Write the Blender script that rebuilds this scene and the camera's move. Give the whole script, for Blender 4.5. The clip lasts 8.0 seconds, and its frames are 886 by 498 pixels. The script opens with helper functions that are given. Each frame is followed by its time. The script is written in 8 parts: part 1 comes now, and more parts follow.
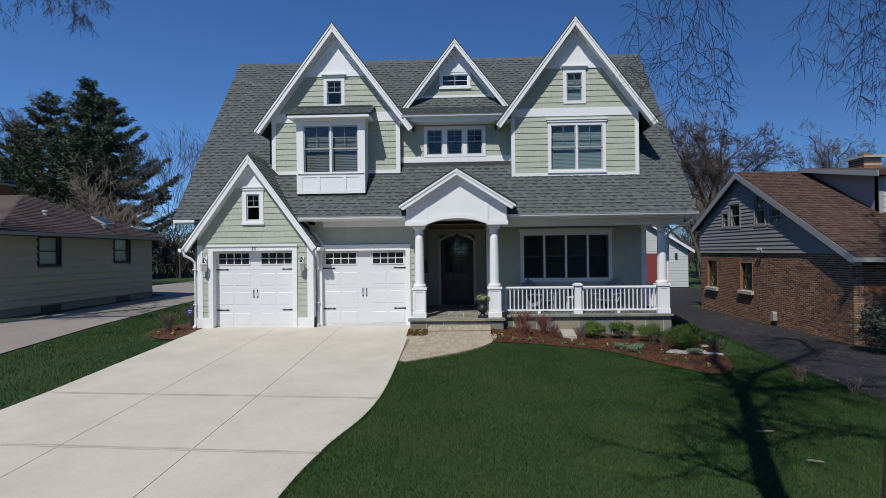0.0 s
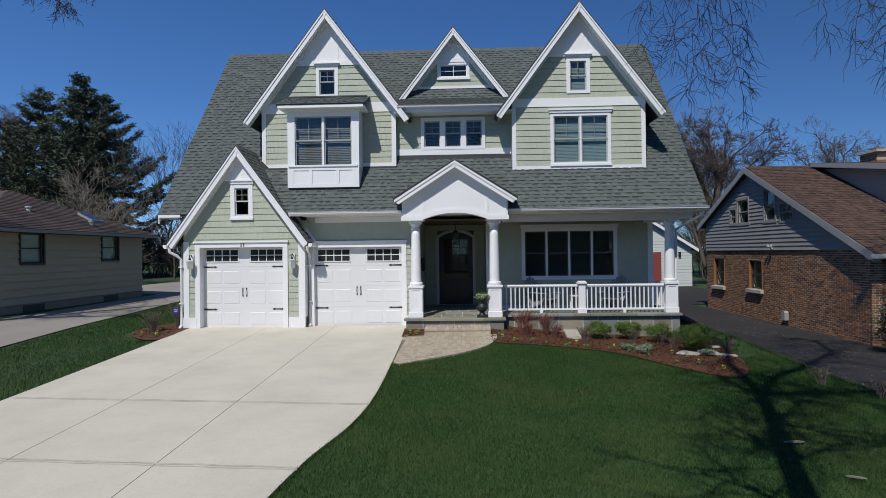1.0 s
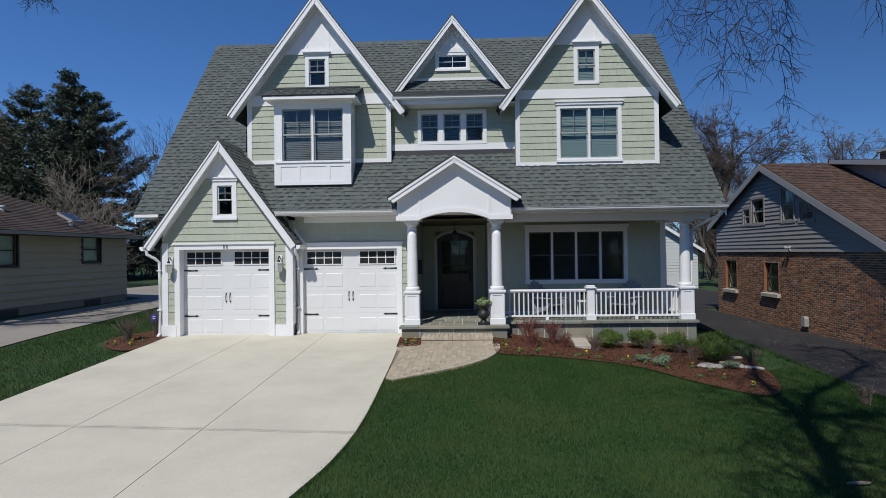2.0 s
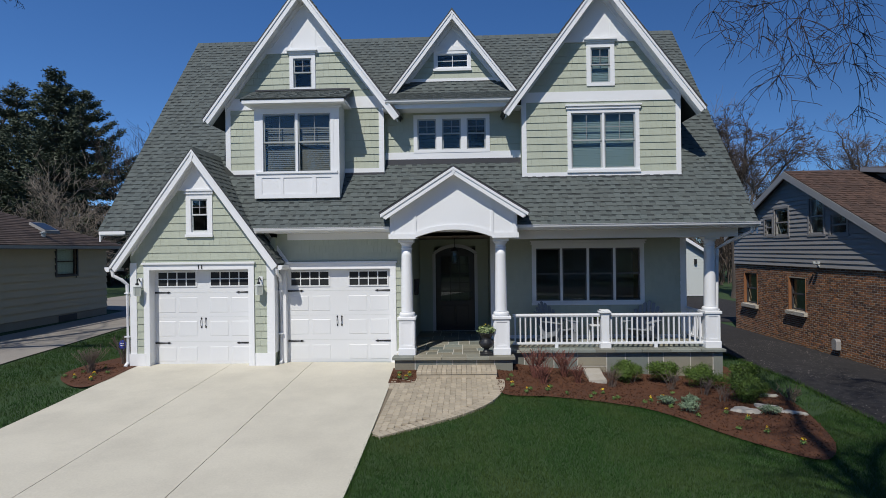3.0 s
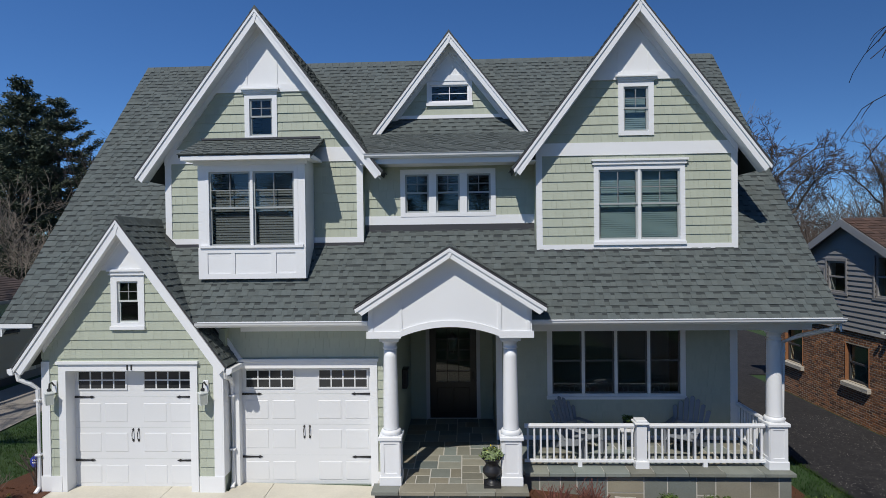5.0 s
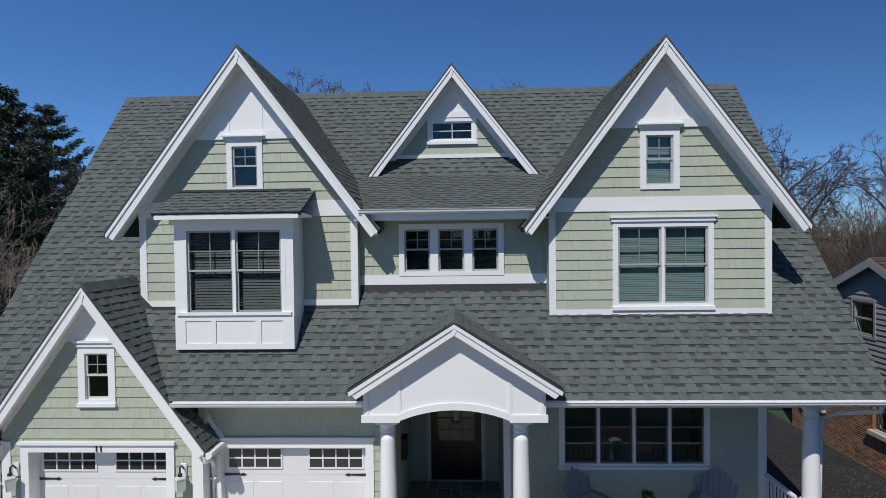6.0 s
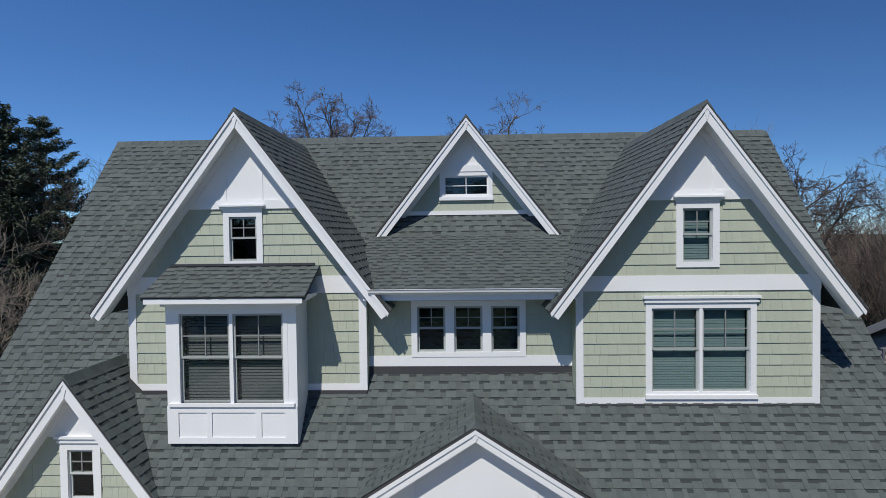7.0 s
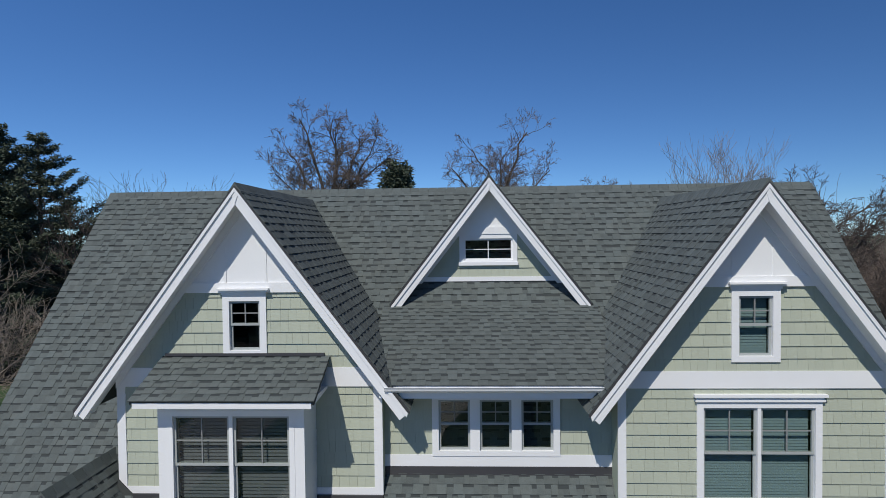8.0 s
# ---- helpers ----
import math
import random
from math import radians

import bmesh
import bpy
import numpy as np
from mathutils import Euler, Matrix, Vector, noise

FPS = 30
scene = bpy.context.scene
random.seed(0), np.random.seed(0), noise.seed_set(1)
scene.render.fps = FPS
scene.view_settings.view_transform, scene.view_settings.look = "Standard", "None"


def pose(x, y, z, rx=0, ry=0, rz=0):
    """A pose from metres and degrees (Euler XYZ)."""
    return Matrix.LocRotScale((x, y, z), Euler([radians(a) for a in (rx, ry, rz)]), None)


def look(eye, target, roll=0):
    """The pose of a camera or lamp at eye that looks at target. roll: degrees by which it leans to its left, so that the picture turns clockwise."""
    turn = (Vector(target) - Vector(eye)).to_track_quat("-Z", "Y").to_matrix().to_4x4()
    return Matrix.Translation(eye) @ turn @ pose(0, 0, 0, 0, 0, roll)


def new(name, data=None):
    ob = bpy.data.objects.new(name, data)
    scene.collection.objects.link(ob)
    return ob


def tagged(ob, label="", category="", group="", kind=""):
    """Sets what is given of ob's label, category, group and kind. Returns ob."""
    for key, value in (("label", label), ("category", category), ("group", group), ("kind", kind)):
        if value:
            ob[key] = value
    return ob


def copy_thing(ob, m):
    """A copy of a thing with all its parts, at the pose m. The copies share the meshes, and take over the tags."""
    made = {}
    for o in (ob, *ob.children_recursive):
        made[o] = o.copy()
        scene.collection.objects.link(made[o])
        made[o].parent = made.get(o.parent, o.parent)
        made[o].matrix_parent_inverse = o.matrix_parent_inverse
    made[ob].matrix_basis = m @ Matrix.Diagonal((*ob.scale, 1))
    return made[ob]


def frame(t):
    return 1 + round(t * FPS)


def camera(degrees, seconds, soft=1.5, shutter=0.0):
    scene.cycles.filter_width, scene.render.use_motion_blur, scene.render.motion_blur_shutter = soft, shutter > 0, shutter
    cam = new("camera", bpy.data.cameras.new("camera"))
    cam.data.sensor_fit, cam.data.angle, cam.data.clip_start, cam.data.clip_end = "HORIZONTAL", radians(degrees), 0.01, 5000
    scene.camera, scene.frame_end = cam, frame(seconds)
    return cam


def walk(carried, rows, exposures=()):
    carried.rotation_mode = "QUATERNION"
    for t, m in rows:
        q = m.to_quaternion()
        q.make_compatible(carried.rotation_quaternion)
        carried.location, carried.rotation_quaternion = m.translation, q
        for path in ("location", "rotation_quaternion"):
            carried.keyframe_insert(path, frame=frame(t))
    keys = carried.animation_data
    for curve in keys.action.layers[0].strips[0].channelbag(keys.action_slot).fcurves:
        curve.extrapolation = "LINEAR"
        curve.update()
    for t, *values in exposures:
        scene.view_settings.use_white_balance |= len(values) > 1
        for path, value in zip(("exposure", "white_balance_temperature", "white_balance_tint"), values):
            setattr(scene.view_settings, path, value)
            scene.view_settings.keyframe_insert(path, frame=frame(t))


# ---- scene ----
cam = camera(77.0, 8.0, soft=0.7)
PATH = [
    (0, (0.282, -1.917, 2.234), (0.206, 0.081, 2.245), -0.7),
    (0.5, (0.291, -1.594, 2.194), (0.215, 0.405, 2.207), -0.75),
    (1, (0.319, -1.16, 2.123), (0.243, 0.838, 2.135), -0.72),
    (1.5, (0.293, -0.633, 2.091), (0.221, 1.366, 2.106), -0.75),
    (3, (0.326, 1.442, 2.742), (0.248, 3.44, 2.746), -0.7),
    (3.5, (0.352, 2.3, 3.184), (0.271, 4.299, 3.179), -0.7),
    (4, (0.363, 3.102, 3.655), (0.28, 5.1, 3.646), -0.7),
    (4.5, (0.374, 3.722, 4.149), (0.292, 5.72, 4.137), -0.7),
    (6, (0.259, 5.362, 5.966), (0.184, 7.36, 5.924), -0.75),
    (6.5, (0.14, 5.8, 6.648), (0.066, 7.798, 6.603), -0.7),
    (7, (-0.053, 6.24, 7.358), (-0.125, 8.238, 7.304), -0.7),
    (7.5, (-0.268, 6.768, 8.084), (-0.34, 8.765, 8.023), -0.7),
    (8, (-0.41, 7.251, 8.656), (-0.491, 9.248, 8.605), -0.7),
]
walk(cam, [(t, look(eye, target, roll)) for t, eye, target, roll in PATH])

# ---- light ----
SUN_EL, SUN_ROT = radians(51), radians(200.3)
world = bpy.data.worlds.new("world")
scene.world = world
world.use_nodes = True
_nt = world.node_tree
_sky = _nt.nodes.new("ShaderNodeTexSky")
_sky.sky_type = "NISHITA"
_sky.sun_disc = False
_sky.sun_elevation, _sky.sun_rotation = SUN_EL, SUN_ROT
_sky.altitude = 5000
_sky.air_density, _sky.dust_density, _sky.ozone_density = 1.0, 0.0, 10.0
_bg = _nt.nodes["Background"]
_bg.inputs["Strength"].default_value = 0.105
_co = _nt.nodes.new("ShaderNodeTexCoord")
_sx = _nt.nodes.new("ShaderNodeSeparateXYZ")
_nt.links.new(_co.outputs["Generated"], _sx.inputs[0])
# paler and greyer in the haze near the horizon, deeper overhead
_up = _nt.nodes.new("ShaderNodeMapRange")
_up.inputs["From Min"].default_value, _up.inputs["From Max"].default_value = 0.04, 0.42
_nt.links.new(_sx.outputs["Z"], _up.inputs["Value"])
_haze = _nt.nodes.new("ShaderNodeMix")
_haze.data_type = "RGBA"
_haze.inputs["A"].default_value = (0.83, 0.87, 0.79, 1)
_haze.inputs["B"].default_value = (0.755, 1.0, 1.09, 1)
_nt.links.new(_up.outputs[0], _haze.inputs["Factor"])
_tint = _nt.nodes.new("ShaderNodeMix")
_tint.data_type, _tint.blend_type = "RGBA", "MULTIPLY"
_tint.inputs["Factor"].default_value = 1.0
_nt.links.new(_sky.outputs["Color"], _tint.inputs["A"])
_nt.links.new(_haze.outputs["Result"], _tint.inputs["B"])
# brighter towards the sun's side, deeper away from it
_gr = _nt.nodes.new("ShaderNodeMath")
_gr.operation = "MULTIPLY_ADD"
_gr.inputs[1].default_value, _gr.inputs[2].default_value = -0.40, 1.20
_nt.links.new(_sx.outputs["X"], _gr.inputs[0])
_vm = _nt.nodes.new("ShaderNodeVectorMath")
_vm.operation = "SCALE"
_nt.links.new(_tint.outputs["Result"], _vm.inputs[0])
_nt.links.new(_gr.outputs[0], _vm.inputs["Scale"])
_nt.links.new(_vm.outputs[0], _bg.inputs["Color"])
sun_data = bpy.data.lights.new("sun", "SUN")
sun_data.energy, sun_data.angle, sun_data.color = 3.65, radians(0.55), (1.0, 0.955, 0.87)
sun = new("sun", sun_data)
_sd = Vector((math.sin(SUN_ROT) * math.cos(SUN_EL), math.cos(SUN_ROT) * math.cos(SUN_EL), math.sin(SUN_EL)))
sun.matrix_world = look(_sd * 60, (0, 0, 0))
scene.view_settings.exposure = 0.0
# ---- materials ----
def material(name, base, rough=0.6, var=0.12, scale=3.0, fine=60.0, bump=0.15, metal=0.0, spec=0.5,
             tint=None, tint_scale=0.8, tint_amount=0.0, island=0.0, ob_random=0.0, bump_dist=0.01, stretch=(1, 1, 1), tint_by=""):
    """A surface with two scales of variation, fine relief and, if wanted, a second colour in patches."""
    m = bpy.data.materials.new(name)
    m.use_nodes = True
    nt = m.node_tree
    N, L = nt.nodes, nt.links
    bsdf = N["Principled BSDF"]
    bsdf.inputs["Roughness"].default_value = rough
    bsdf.inputs["Metallic"].default_value = metal
    bsdf.inputs["Specular IOR Level"].default_value = spec
    co = N.new("ShaderNodeTexCoord")
    mp = N.new("ShaderNodeMapping")
    mp.inputs["Scale"].default_value = stretch
    L.new(co.outputs["Object"], mp.inputs["Vector"])
    big = N.new("ShaderNodeTexNoise")
    big.inputs["Scale"].default_value = scale
    big.inputs["Detail"].default_value = 5
    L.new(mp.outputs["Vector"], big.inputs["Vector"])
    small = N.new("ShaderNodeTexNoise")
    small.inputs["Scale"].default_value = fine
    small.inputs["Detail"].default_value = 4
    L.new(mp.outputs["Vector"], small.inputs["Vector"])
    add = N.new("ShaderNodeMath")
    add.operation = "ADD"
    L.new(big.outputs["Fac"], add.inputs[0])
    L.new(small.outputs["Fac"], add.inputs[1])
    last = add.outputs[0]
    span = 1.0
    for amount, node, out in ((island, "ShaderNodeNewGeometry", "Random Per Island"), (ob_random, "ShaderNodeObjectInfo", "Random")):
        if amount:
            g = N.new(node)
            mul = N.new("ShaderNodeMath")
            mul.operation = "MULTIPLY_ADD"
            L.new(g.outputs[out], mul.inputs[0])
            mul.inputs[1].default_value = amount / max(var, 0.01)
            L.new(last, mul.inputs[2])
            last = mul.outputs[0]
            span += amount / max(var, 0.01) / 2
    rng = N.new("ShaderNodeMapRange")
    rng.inputs["From Min"].default_value = span - 1
    rng.inputs["From Max"].default_value = span + 1
    rng.inputs["To Min"].default_value = 1 - 2 * var
    rng.inputs["To Max"].default_value = 1 + 2 * var
    rng.clamp = False
    L.new(last, rng.inputs["Value"])
    col = N.new("ShaderNodeMix")
    col.data_type = "RGBA"
    col.inputs["A"].default_value = (*base, 1)
    col.inputs["B"].default_value = (*(tint or base), 1)
    if tint and tint_by:
        g = N.new("ShaderNodeNewGeometry" if tint_by == "island" else "ShaderNodeObjectInfo")
        wn = N.new("ShaderNodeTexWhiteNoise")
        wn.noise_dimensions = "1D"
        L.new(g.outputs["Random Per Island" if tint_by == "island" else "Random"], wn.inputs["W"])
        tm = N.new("ShaderNodeMath")
        tm.operation = "MULTIPLY"
        tm.inputs[1].default_value = tint_amount
        L.new(wn.outputs["Value"], tm.inputs[0])
        L.new(tm.outputs[0], col.inputs["Factor"])
    elif tint and tint_amount:
        tn = N.new("ShaderNodeTexNoise")
        tn.inputs["Scale"].default_value = tint_scale
        tn.inputs["Detail"].default_value = 6
        tn.inputs["Roughness"].default_value = 0.65
        L.new(mp.outputs["Vector"], tn.inputs["Vector"])
        tr = N.new("ShaderNodeMapRange")
        tr.inputs["From Min"].default_value, tr.inputs["From Max"].default_value = 0.42, 0.68
        tr.inputs["To Max"].default_value = tint_amount
        L.new(tn.outputs["Fac"], tr.inputs["Value"])
        L.new(tr.outputs[0], col.inputs["Factor"])
    else:
        col.inputs["Factor"].default_value = 0
    sc = N.new("ShaderNodeVectorMath")
    sc.operation = "SCALE"
    L.new(col.outputs["Result"], sc.inputs[0])
    L.new(rng.outputs[0], sc.inputs["Scale"])
    L.new(sc.outputs[0], bsdf.inputs["Base Color"])
    if bump:
        b = N.new("ShaderNodeBump")
        b.inputs["Strength"].default_value = bump
        b.inputs["Distance"].default_value = bump_dist
        L.new(add.outputs[0], b.inputs["Height"])
        L.new(b.outputs["Normal"], bsdf.inputs["Normal"])
    return m


def glass_material(name, tint=(0.9, 0.95, 0.93)):
    m = bpy.data.materials.new(name)
    m.use_nodes = True
    nt = m.node_tree
    nt.nodes.clear()
    out = nt.nodes.new("ShaderNodeOutputMaterial")
    mix = nt.nodes.new("ShaderNodeMixShader")
    lw_ = nt.nodes.new("ShaderNodeLayerWeight")
    lw_.inputs["Blend"].default_value = 0.5
    pw = nt.nodes.new("ShaderNodeMath")
    pw.operation = "POWER"
    pw.inputs[1].default_value = 5.0
    nt.links.new(lw_.outputs["Facing"], pw.inputs[0])
    fr = nt.nodes.new("ShaderNodeMath")
    fr.operation = "MULTIPLY_ADD"
    fr.inputs[1].default_value = 0.96
    fr.inputs[2].default_value = 0.04
    nt.links.new(pw.outputs[0], fr.inputs[0])
    tr = nt.nodes.new("ShaderNodeBsdfTransparent")
    tr.inputs["Color"].default_value = (*tint, 1)
    gl = nt.nodes.new("ShaderNodeBsdfGlossy")
    gl.inputs["Roughness"].default_value = 0.02
    nt.links.new(fr.outputs[0], mix.inputs[0])
    nt.links.new(tr.outputs[0], mix.inputs[1])
    nt.links.new(gl.outputs[0], mix.inputs[2])
    nt.links.new(mix.outputs[0], out.inputs["Surface"])
    return m


M_WHITE = material("white_paint", (0.78, 0.79, 0.80), 0.45, 0.03, 1.5, 80, 0.05)
M_GDOOR = material("painted_steel_door", (0.69, 0.70, 0.71), 0.5, 0.03, 1.2, 60, 0.05)
M_GREEN = material("sage_shingle_siding", (0.405, 0.437, 0.352), 0.65, 0.04, 2.0, 60, 0.25, ob_random=0.035, stretch=(1, 1, 0.15))
M_GREENB = material("sage_backing", (0.385, 0.425, 0.33), 0.7, 0.05)
M_ROOF = material("asphalt_shingle", (0.088, 0.105, 0.103), 0.9, 0.22, 10.0, 75, 0.6, island=0.15, tint=(0.108, 0.112, 0.10), tint_scale=3.5, tint_amount=0.3)
M_ROOFP = material("asphalt_shingle_piece", (0.088, 0.105, 0.103), 0.9, 0.22, 10.0, 75, 0.6, ob_random=0.15, tint=(0.108, 0.112, 0.10), tint_scale=3.5, tint_amount=0.3)
# shadow line put into the colour of the thin tabs, as printed on shingles
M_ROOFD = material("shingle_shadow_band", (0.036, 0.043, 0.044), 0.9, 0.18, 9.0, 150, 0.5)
M_ROOFB = material("roof_underlay", (0.055, 0.062, 0.06), 0.9, 0.1, 3, 120, 0.4)
M_DARK = material("dark_metal_flashing", (0.05, 0.05, 0.055), 0.5, 0.1)
M_GLASS = glass_material("window_glass")
M_MUNTIN = material("grille_bars", (0.24, 0.25, 0.25), 0.4, 0.03)
M_SASH = material("grey_white_sash", (0.55, 0.58, 0.56), 0.4, 0.03)
M_WSASH = material("grey_window_sash", (0.36, 0.385, 0.38), 0.4, 0.03)
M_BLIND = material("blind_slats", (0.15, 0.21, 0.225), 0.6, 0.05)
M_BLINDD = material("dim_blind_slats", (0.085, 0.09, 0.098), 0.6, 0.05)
# dark colour that carries the dimness of the rooms
M_INSIDE = material("dark_room_paint", (0.11, 0.10, 0.095), 0.9, 0.1)
M_CONC = material("driveway_concrete", (0.58, 0.545, 0.45), 0.85, 0.09, 0.7, 30, 0.25, tint=(0.47, 0.44, 0.365), tint_scale=0.9, tint_amount=0.6)
M_OLDCONC = material("weathered_concrete", (0.29, 0.265, 0.235), 0.9, 0.15, 0.7, 30, 0.4, tint=(0.24, 0.21, 0.18), tint_scale=0.5, tint_amount=0.6)
M_ASPH = material("asphalt", (0.0125, 0.012, 0.0135), 0.95, 0.6, 1.5, 28, 0.8, tint=(0.034, 0.031, 0.031), tint_scale=8.0, tint_amount=0.8)
M_LAWN = material("lawn_soil", (0.027, 0.060, 0.016), 0.95, 0.2, 1.0, 40, 0.5, tint=(0.04, 0.065, 0.02), tint_scale=0.4, tint_amount=0.5)
M_GRASS = material("grass_blade", (0.026, 0.070, 0.015), 0.7, 0.22, 0.9, 7, 0, island=0.12, tint=(0.066, 0.095, 0.026), tint_scale=0.7, tint_amount=0.85, spec=0.15)
M_MULCH = material("bark_mulch", (0.105, 0.040, 0.017), 0.95, 0.3, 3, 50, 0.9, tint=(0.066, 0.027, 0.013), tint_scale=6, tint_amount=0.6, bump_dist=0.03)
M_STONE = material("bluestone", (0.185, 0.215, 0.20), 0.7, 0.16, 2.5, 40, 0.3, ob_random=0.22, tint=(0.25, 0.215, 0.15), tint_amount=0.85, tint_by="object")
M_JOINT = material("stone_mortar", (0.5, 0.48, 0.43), 0.9, 0.1)
M_PAVER = material("tan_paver", (0.42, 0.36, 0.27), 0.85, 0.10, 3, 50, 0.3, ob_random=0.14)
M_SAND = material("paver_joint", (0.20, 0.165, 0.12), 0.95, 0.1)
M_BLACK = material("black_iron", (0.018, 0.018, 0.02), 0.45, 0.1)
# ceiling colour kept dark so less light bounces onto the porch walls
M_CEIL = material("darkened_ceiling_boards", (0.10, 0.075, 0.052), 0.6, 0.15, 3, 40, 0.1)
M_DOOR = material("dark_stained_wood", (0.020, 0.015, 0.012), 0.35, 0.2, 2, 40, 0.1, stretch=(8, 8, 1))
M_BRICK = material("red_brick", (0.32, 0.135, 0.055), 0.85, 0.16, 5, 60, 0.4, ob_random=0.4, tint=(0.10, 0.05, 0.032), tint_amount=0.9, tint_by="object")
M_BRICKI = material("red_brick_far", (0.32, 0.135, 0.055), 0.85, 0.16, 5, 60, 0.4, island=0.4, tint=(0.10, 0.05, 0.032), tint_amount=0.9, tint_by="island")
M_MORTAR = material("brick_mortar", (0.42, 0.365, 0.285), 0.95, 0.12)
M_NSIDE = material("grey_lap_siding", (0.30, 0.29, 0.285), 0.6, 0.05, 1.5, 60, 0.1)
M_BROWNROOF = material("brown_shingle", (0.082, 0.047, 0.034), 0.9, 0.15, 2, 120, 0.5, island=0.3, tint=(0.05, 0.035, 0.03), tint_scale=1.2, tint_amount=0.5)
M_OLDROOF = material("weathered_brown_shingle", (0.082, 0.059, 0.050), 0.9, 0.15, 2, 120, 0.5, island=0.25, tint=(0.042, 0.034, 0.031), tint_scale=0.8, tint_amount=0.6)
M_CREAM = material("cream_board_siding", (0.46, 0.40, 0.30), 0.7, 0.06, 1.2, 40, 0.15, tint=(0.42, 0.375, 0.31), tint_scale=0.9, tint_amount=0.5)
M_NTRIM = material("weathered_grey_trim", (0.34, 0.345, 0.35), 0.5, 0.08, 1.5, 40, 0.1)
# white trim with the entry's shade mixed into its colour
M_CASE = material("shaded_white_casing", (0.56, 0.57, 0.57), 0.5, 0.04)
M_BARK = material("tree_bark", (0.085, 0.070, 0.058), 0.95, 0.25, 4, 30, 0.8, stretch=(1, 1, 0.3), bump_dist=0.03)
M_TWIG = material("bare_twigs", (0.075, 0.057, 0.048), 0.9, 0.2)
M_TWIGB = material("brown_bare_twigs", (0.13, 0.10, 0.082), 0.9, 0.2)
M_TWIGL = material("pale_bare_twigs", (0.22, 0.185, 0.15), 0.9, 0.2)
M_NEEDLE = material("dark_green_needles", (0.082, 0.100, 0.068), 0.7, 0.25, 0.5, 5, 0, island=0.3, spec=0.2)
M_BUSH = material("boxwood_leaf", (0.078, 0.128, 0.022), 0.5, 0.2, 3, 10, 0, island=0.5, spec=0.3)
M_SAGE = material("grey_green_leaf", (0.14, 0.20, 0.12), 0.7, 0.2, 3, 10, 0, island=0.4)
M_HTWIG = material("dark_hanging_twigs", (0.034, 0.026, 0.026), 0.9, 0.2)
# chair colour includes the shade of the porch
M_CHAIR = material("shade_darkened_wood", (0.24, 0.26, 0.29), 0.6, 0.05)
M_REDSTEM = material("red_brown_stems", (0.16, 0.06, 0.045), 0.8, 0.2, 3, 10, 0, island=0.4)
M_ROCK = material("pale_limestone", (0.45, 0.42, 0.37), 0.85, 0.12, 3, 25, 0.5, tint=(0.3, 0.27, 0.22), tint_scale=3, tint_amount=0.5, bump_dist=0.03)
M_YELLOW = material("yellow_petals", (0.75, 0.52, 0.02), 0.6, 0.1)
M_PALELEAF = material("pale_green_leaf", (0.19, 0.25, 0.10), 0.6, 0.2, 3, 10, 0, island=0.5)
M_LEAF = material("fresh_green_leaf", (0.11, 0.19, 0.045), 0.6, 0.2, 3, 10, 0, island=0.4)
# ---- building helpers ----
def mesh_of(bm, name, material_, smooth=False):
    bmesh.ops.recalc_face_normals(bm, faces=bm.faces)
    me = bpy.data.meshes.new(name)
    bm.to_mesh(me)
    bm.free()
    me.materials.append(material_)
    if smooth:
        me.polygons.foreach_set("use_smooth", [True] * len(me.polygons))
    return me


def part(name, bm, material_, parent=None, label="", smooth=False):
    """Links a bmesh as one mesh object under a thing or a part."""
    ob = new(name, mesh_of(bm, name, material_, smooth))
    if parent is not None:
        ob.parent = parent
    if label:
        ob["label"] = label
    return ob


def share(name, me, parent, m):
    """One more object on a mesh that alike pieces share."""
    ob = new(name, me)
    ob.parent = parent
    ob.matrix_basis = m
    return ob


def raw(name, verts, faces, material_, parent=None, label="", kind="", smooth=False):
    me = bpy.data.meshes.new(name)
    me.from_pydata(verts, [], faces)
    me.materials.append(material_)
    if smooth:
        me.polygons.foreach_set("use_smooth", [True] * len(me.polygons))
    me.update()
    ob = new(name, me)
    if parent is not None:
        ob.parent = parent
    if label:
        ob["label"] = label
    if kind:
        ob["kind"] = kind
    return ob


def box(bm, x0, x1, y0, y1, z0, z1, bevel=0.0):
    vs = [bm.verts.new((x, y, z)) for z in (z0, z1) for y in (y0, y1) for x in (x0, x1)]
    fs = [bm.faces.new([vs[i] for i in f]) for f in ((0, 2, 3, 1), (4, 5, 7, 6), (0, 1, 5, 4), (2, 6, 7, 3), (0, 4, 6, 2), (1, 3, 7, 5))]
    if bevel:
        es = {e for f in fs for e in f.edges}
        bmesh.ops.bevel(bm, geom=list(es), offset=bevel, segments=1, affect="EDGES")
    return bm


def ring_frame(bm, outer, inner, y0, y1):
    """A square frame in one piece: (x0, x1, z0, z1) outside and inside."""
    def four(r, y):
        return [bm.verts.new(p) for p in ((r[0], y, r[2]), (r[1], y, r[2]), (r[1], y, r[3]), (r[0], y, r[3]))]
    of, inf, ob_, ib = four(outer, y0), four(inner, y0), four(outer, y1), four(inner, y1)
    for i in range(4):
        j = (i + 1) % 4
        bm.faces.new((of[i], of[j], inf[j], inf[i]))
        bm.faces.new((ob_[j], ob_[i], ib[i], ib[j]))
        bm.faces.new((of[j], of[i], ob_[i], ob_[j]))
        bm.faces.new((inf[i], inf[j], ib[j], ib[i]))
    return bm


def boards(name, parent, material_, label, *boxes_):
    """Several plain boards, each a part of its own."""
    for b in boxes_:
        part(name, boxed(*b), material_, parent, label)


def boxed(*a, bevel=0.0):
    return box(bmesh.new(), *a, bevel=bevel)


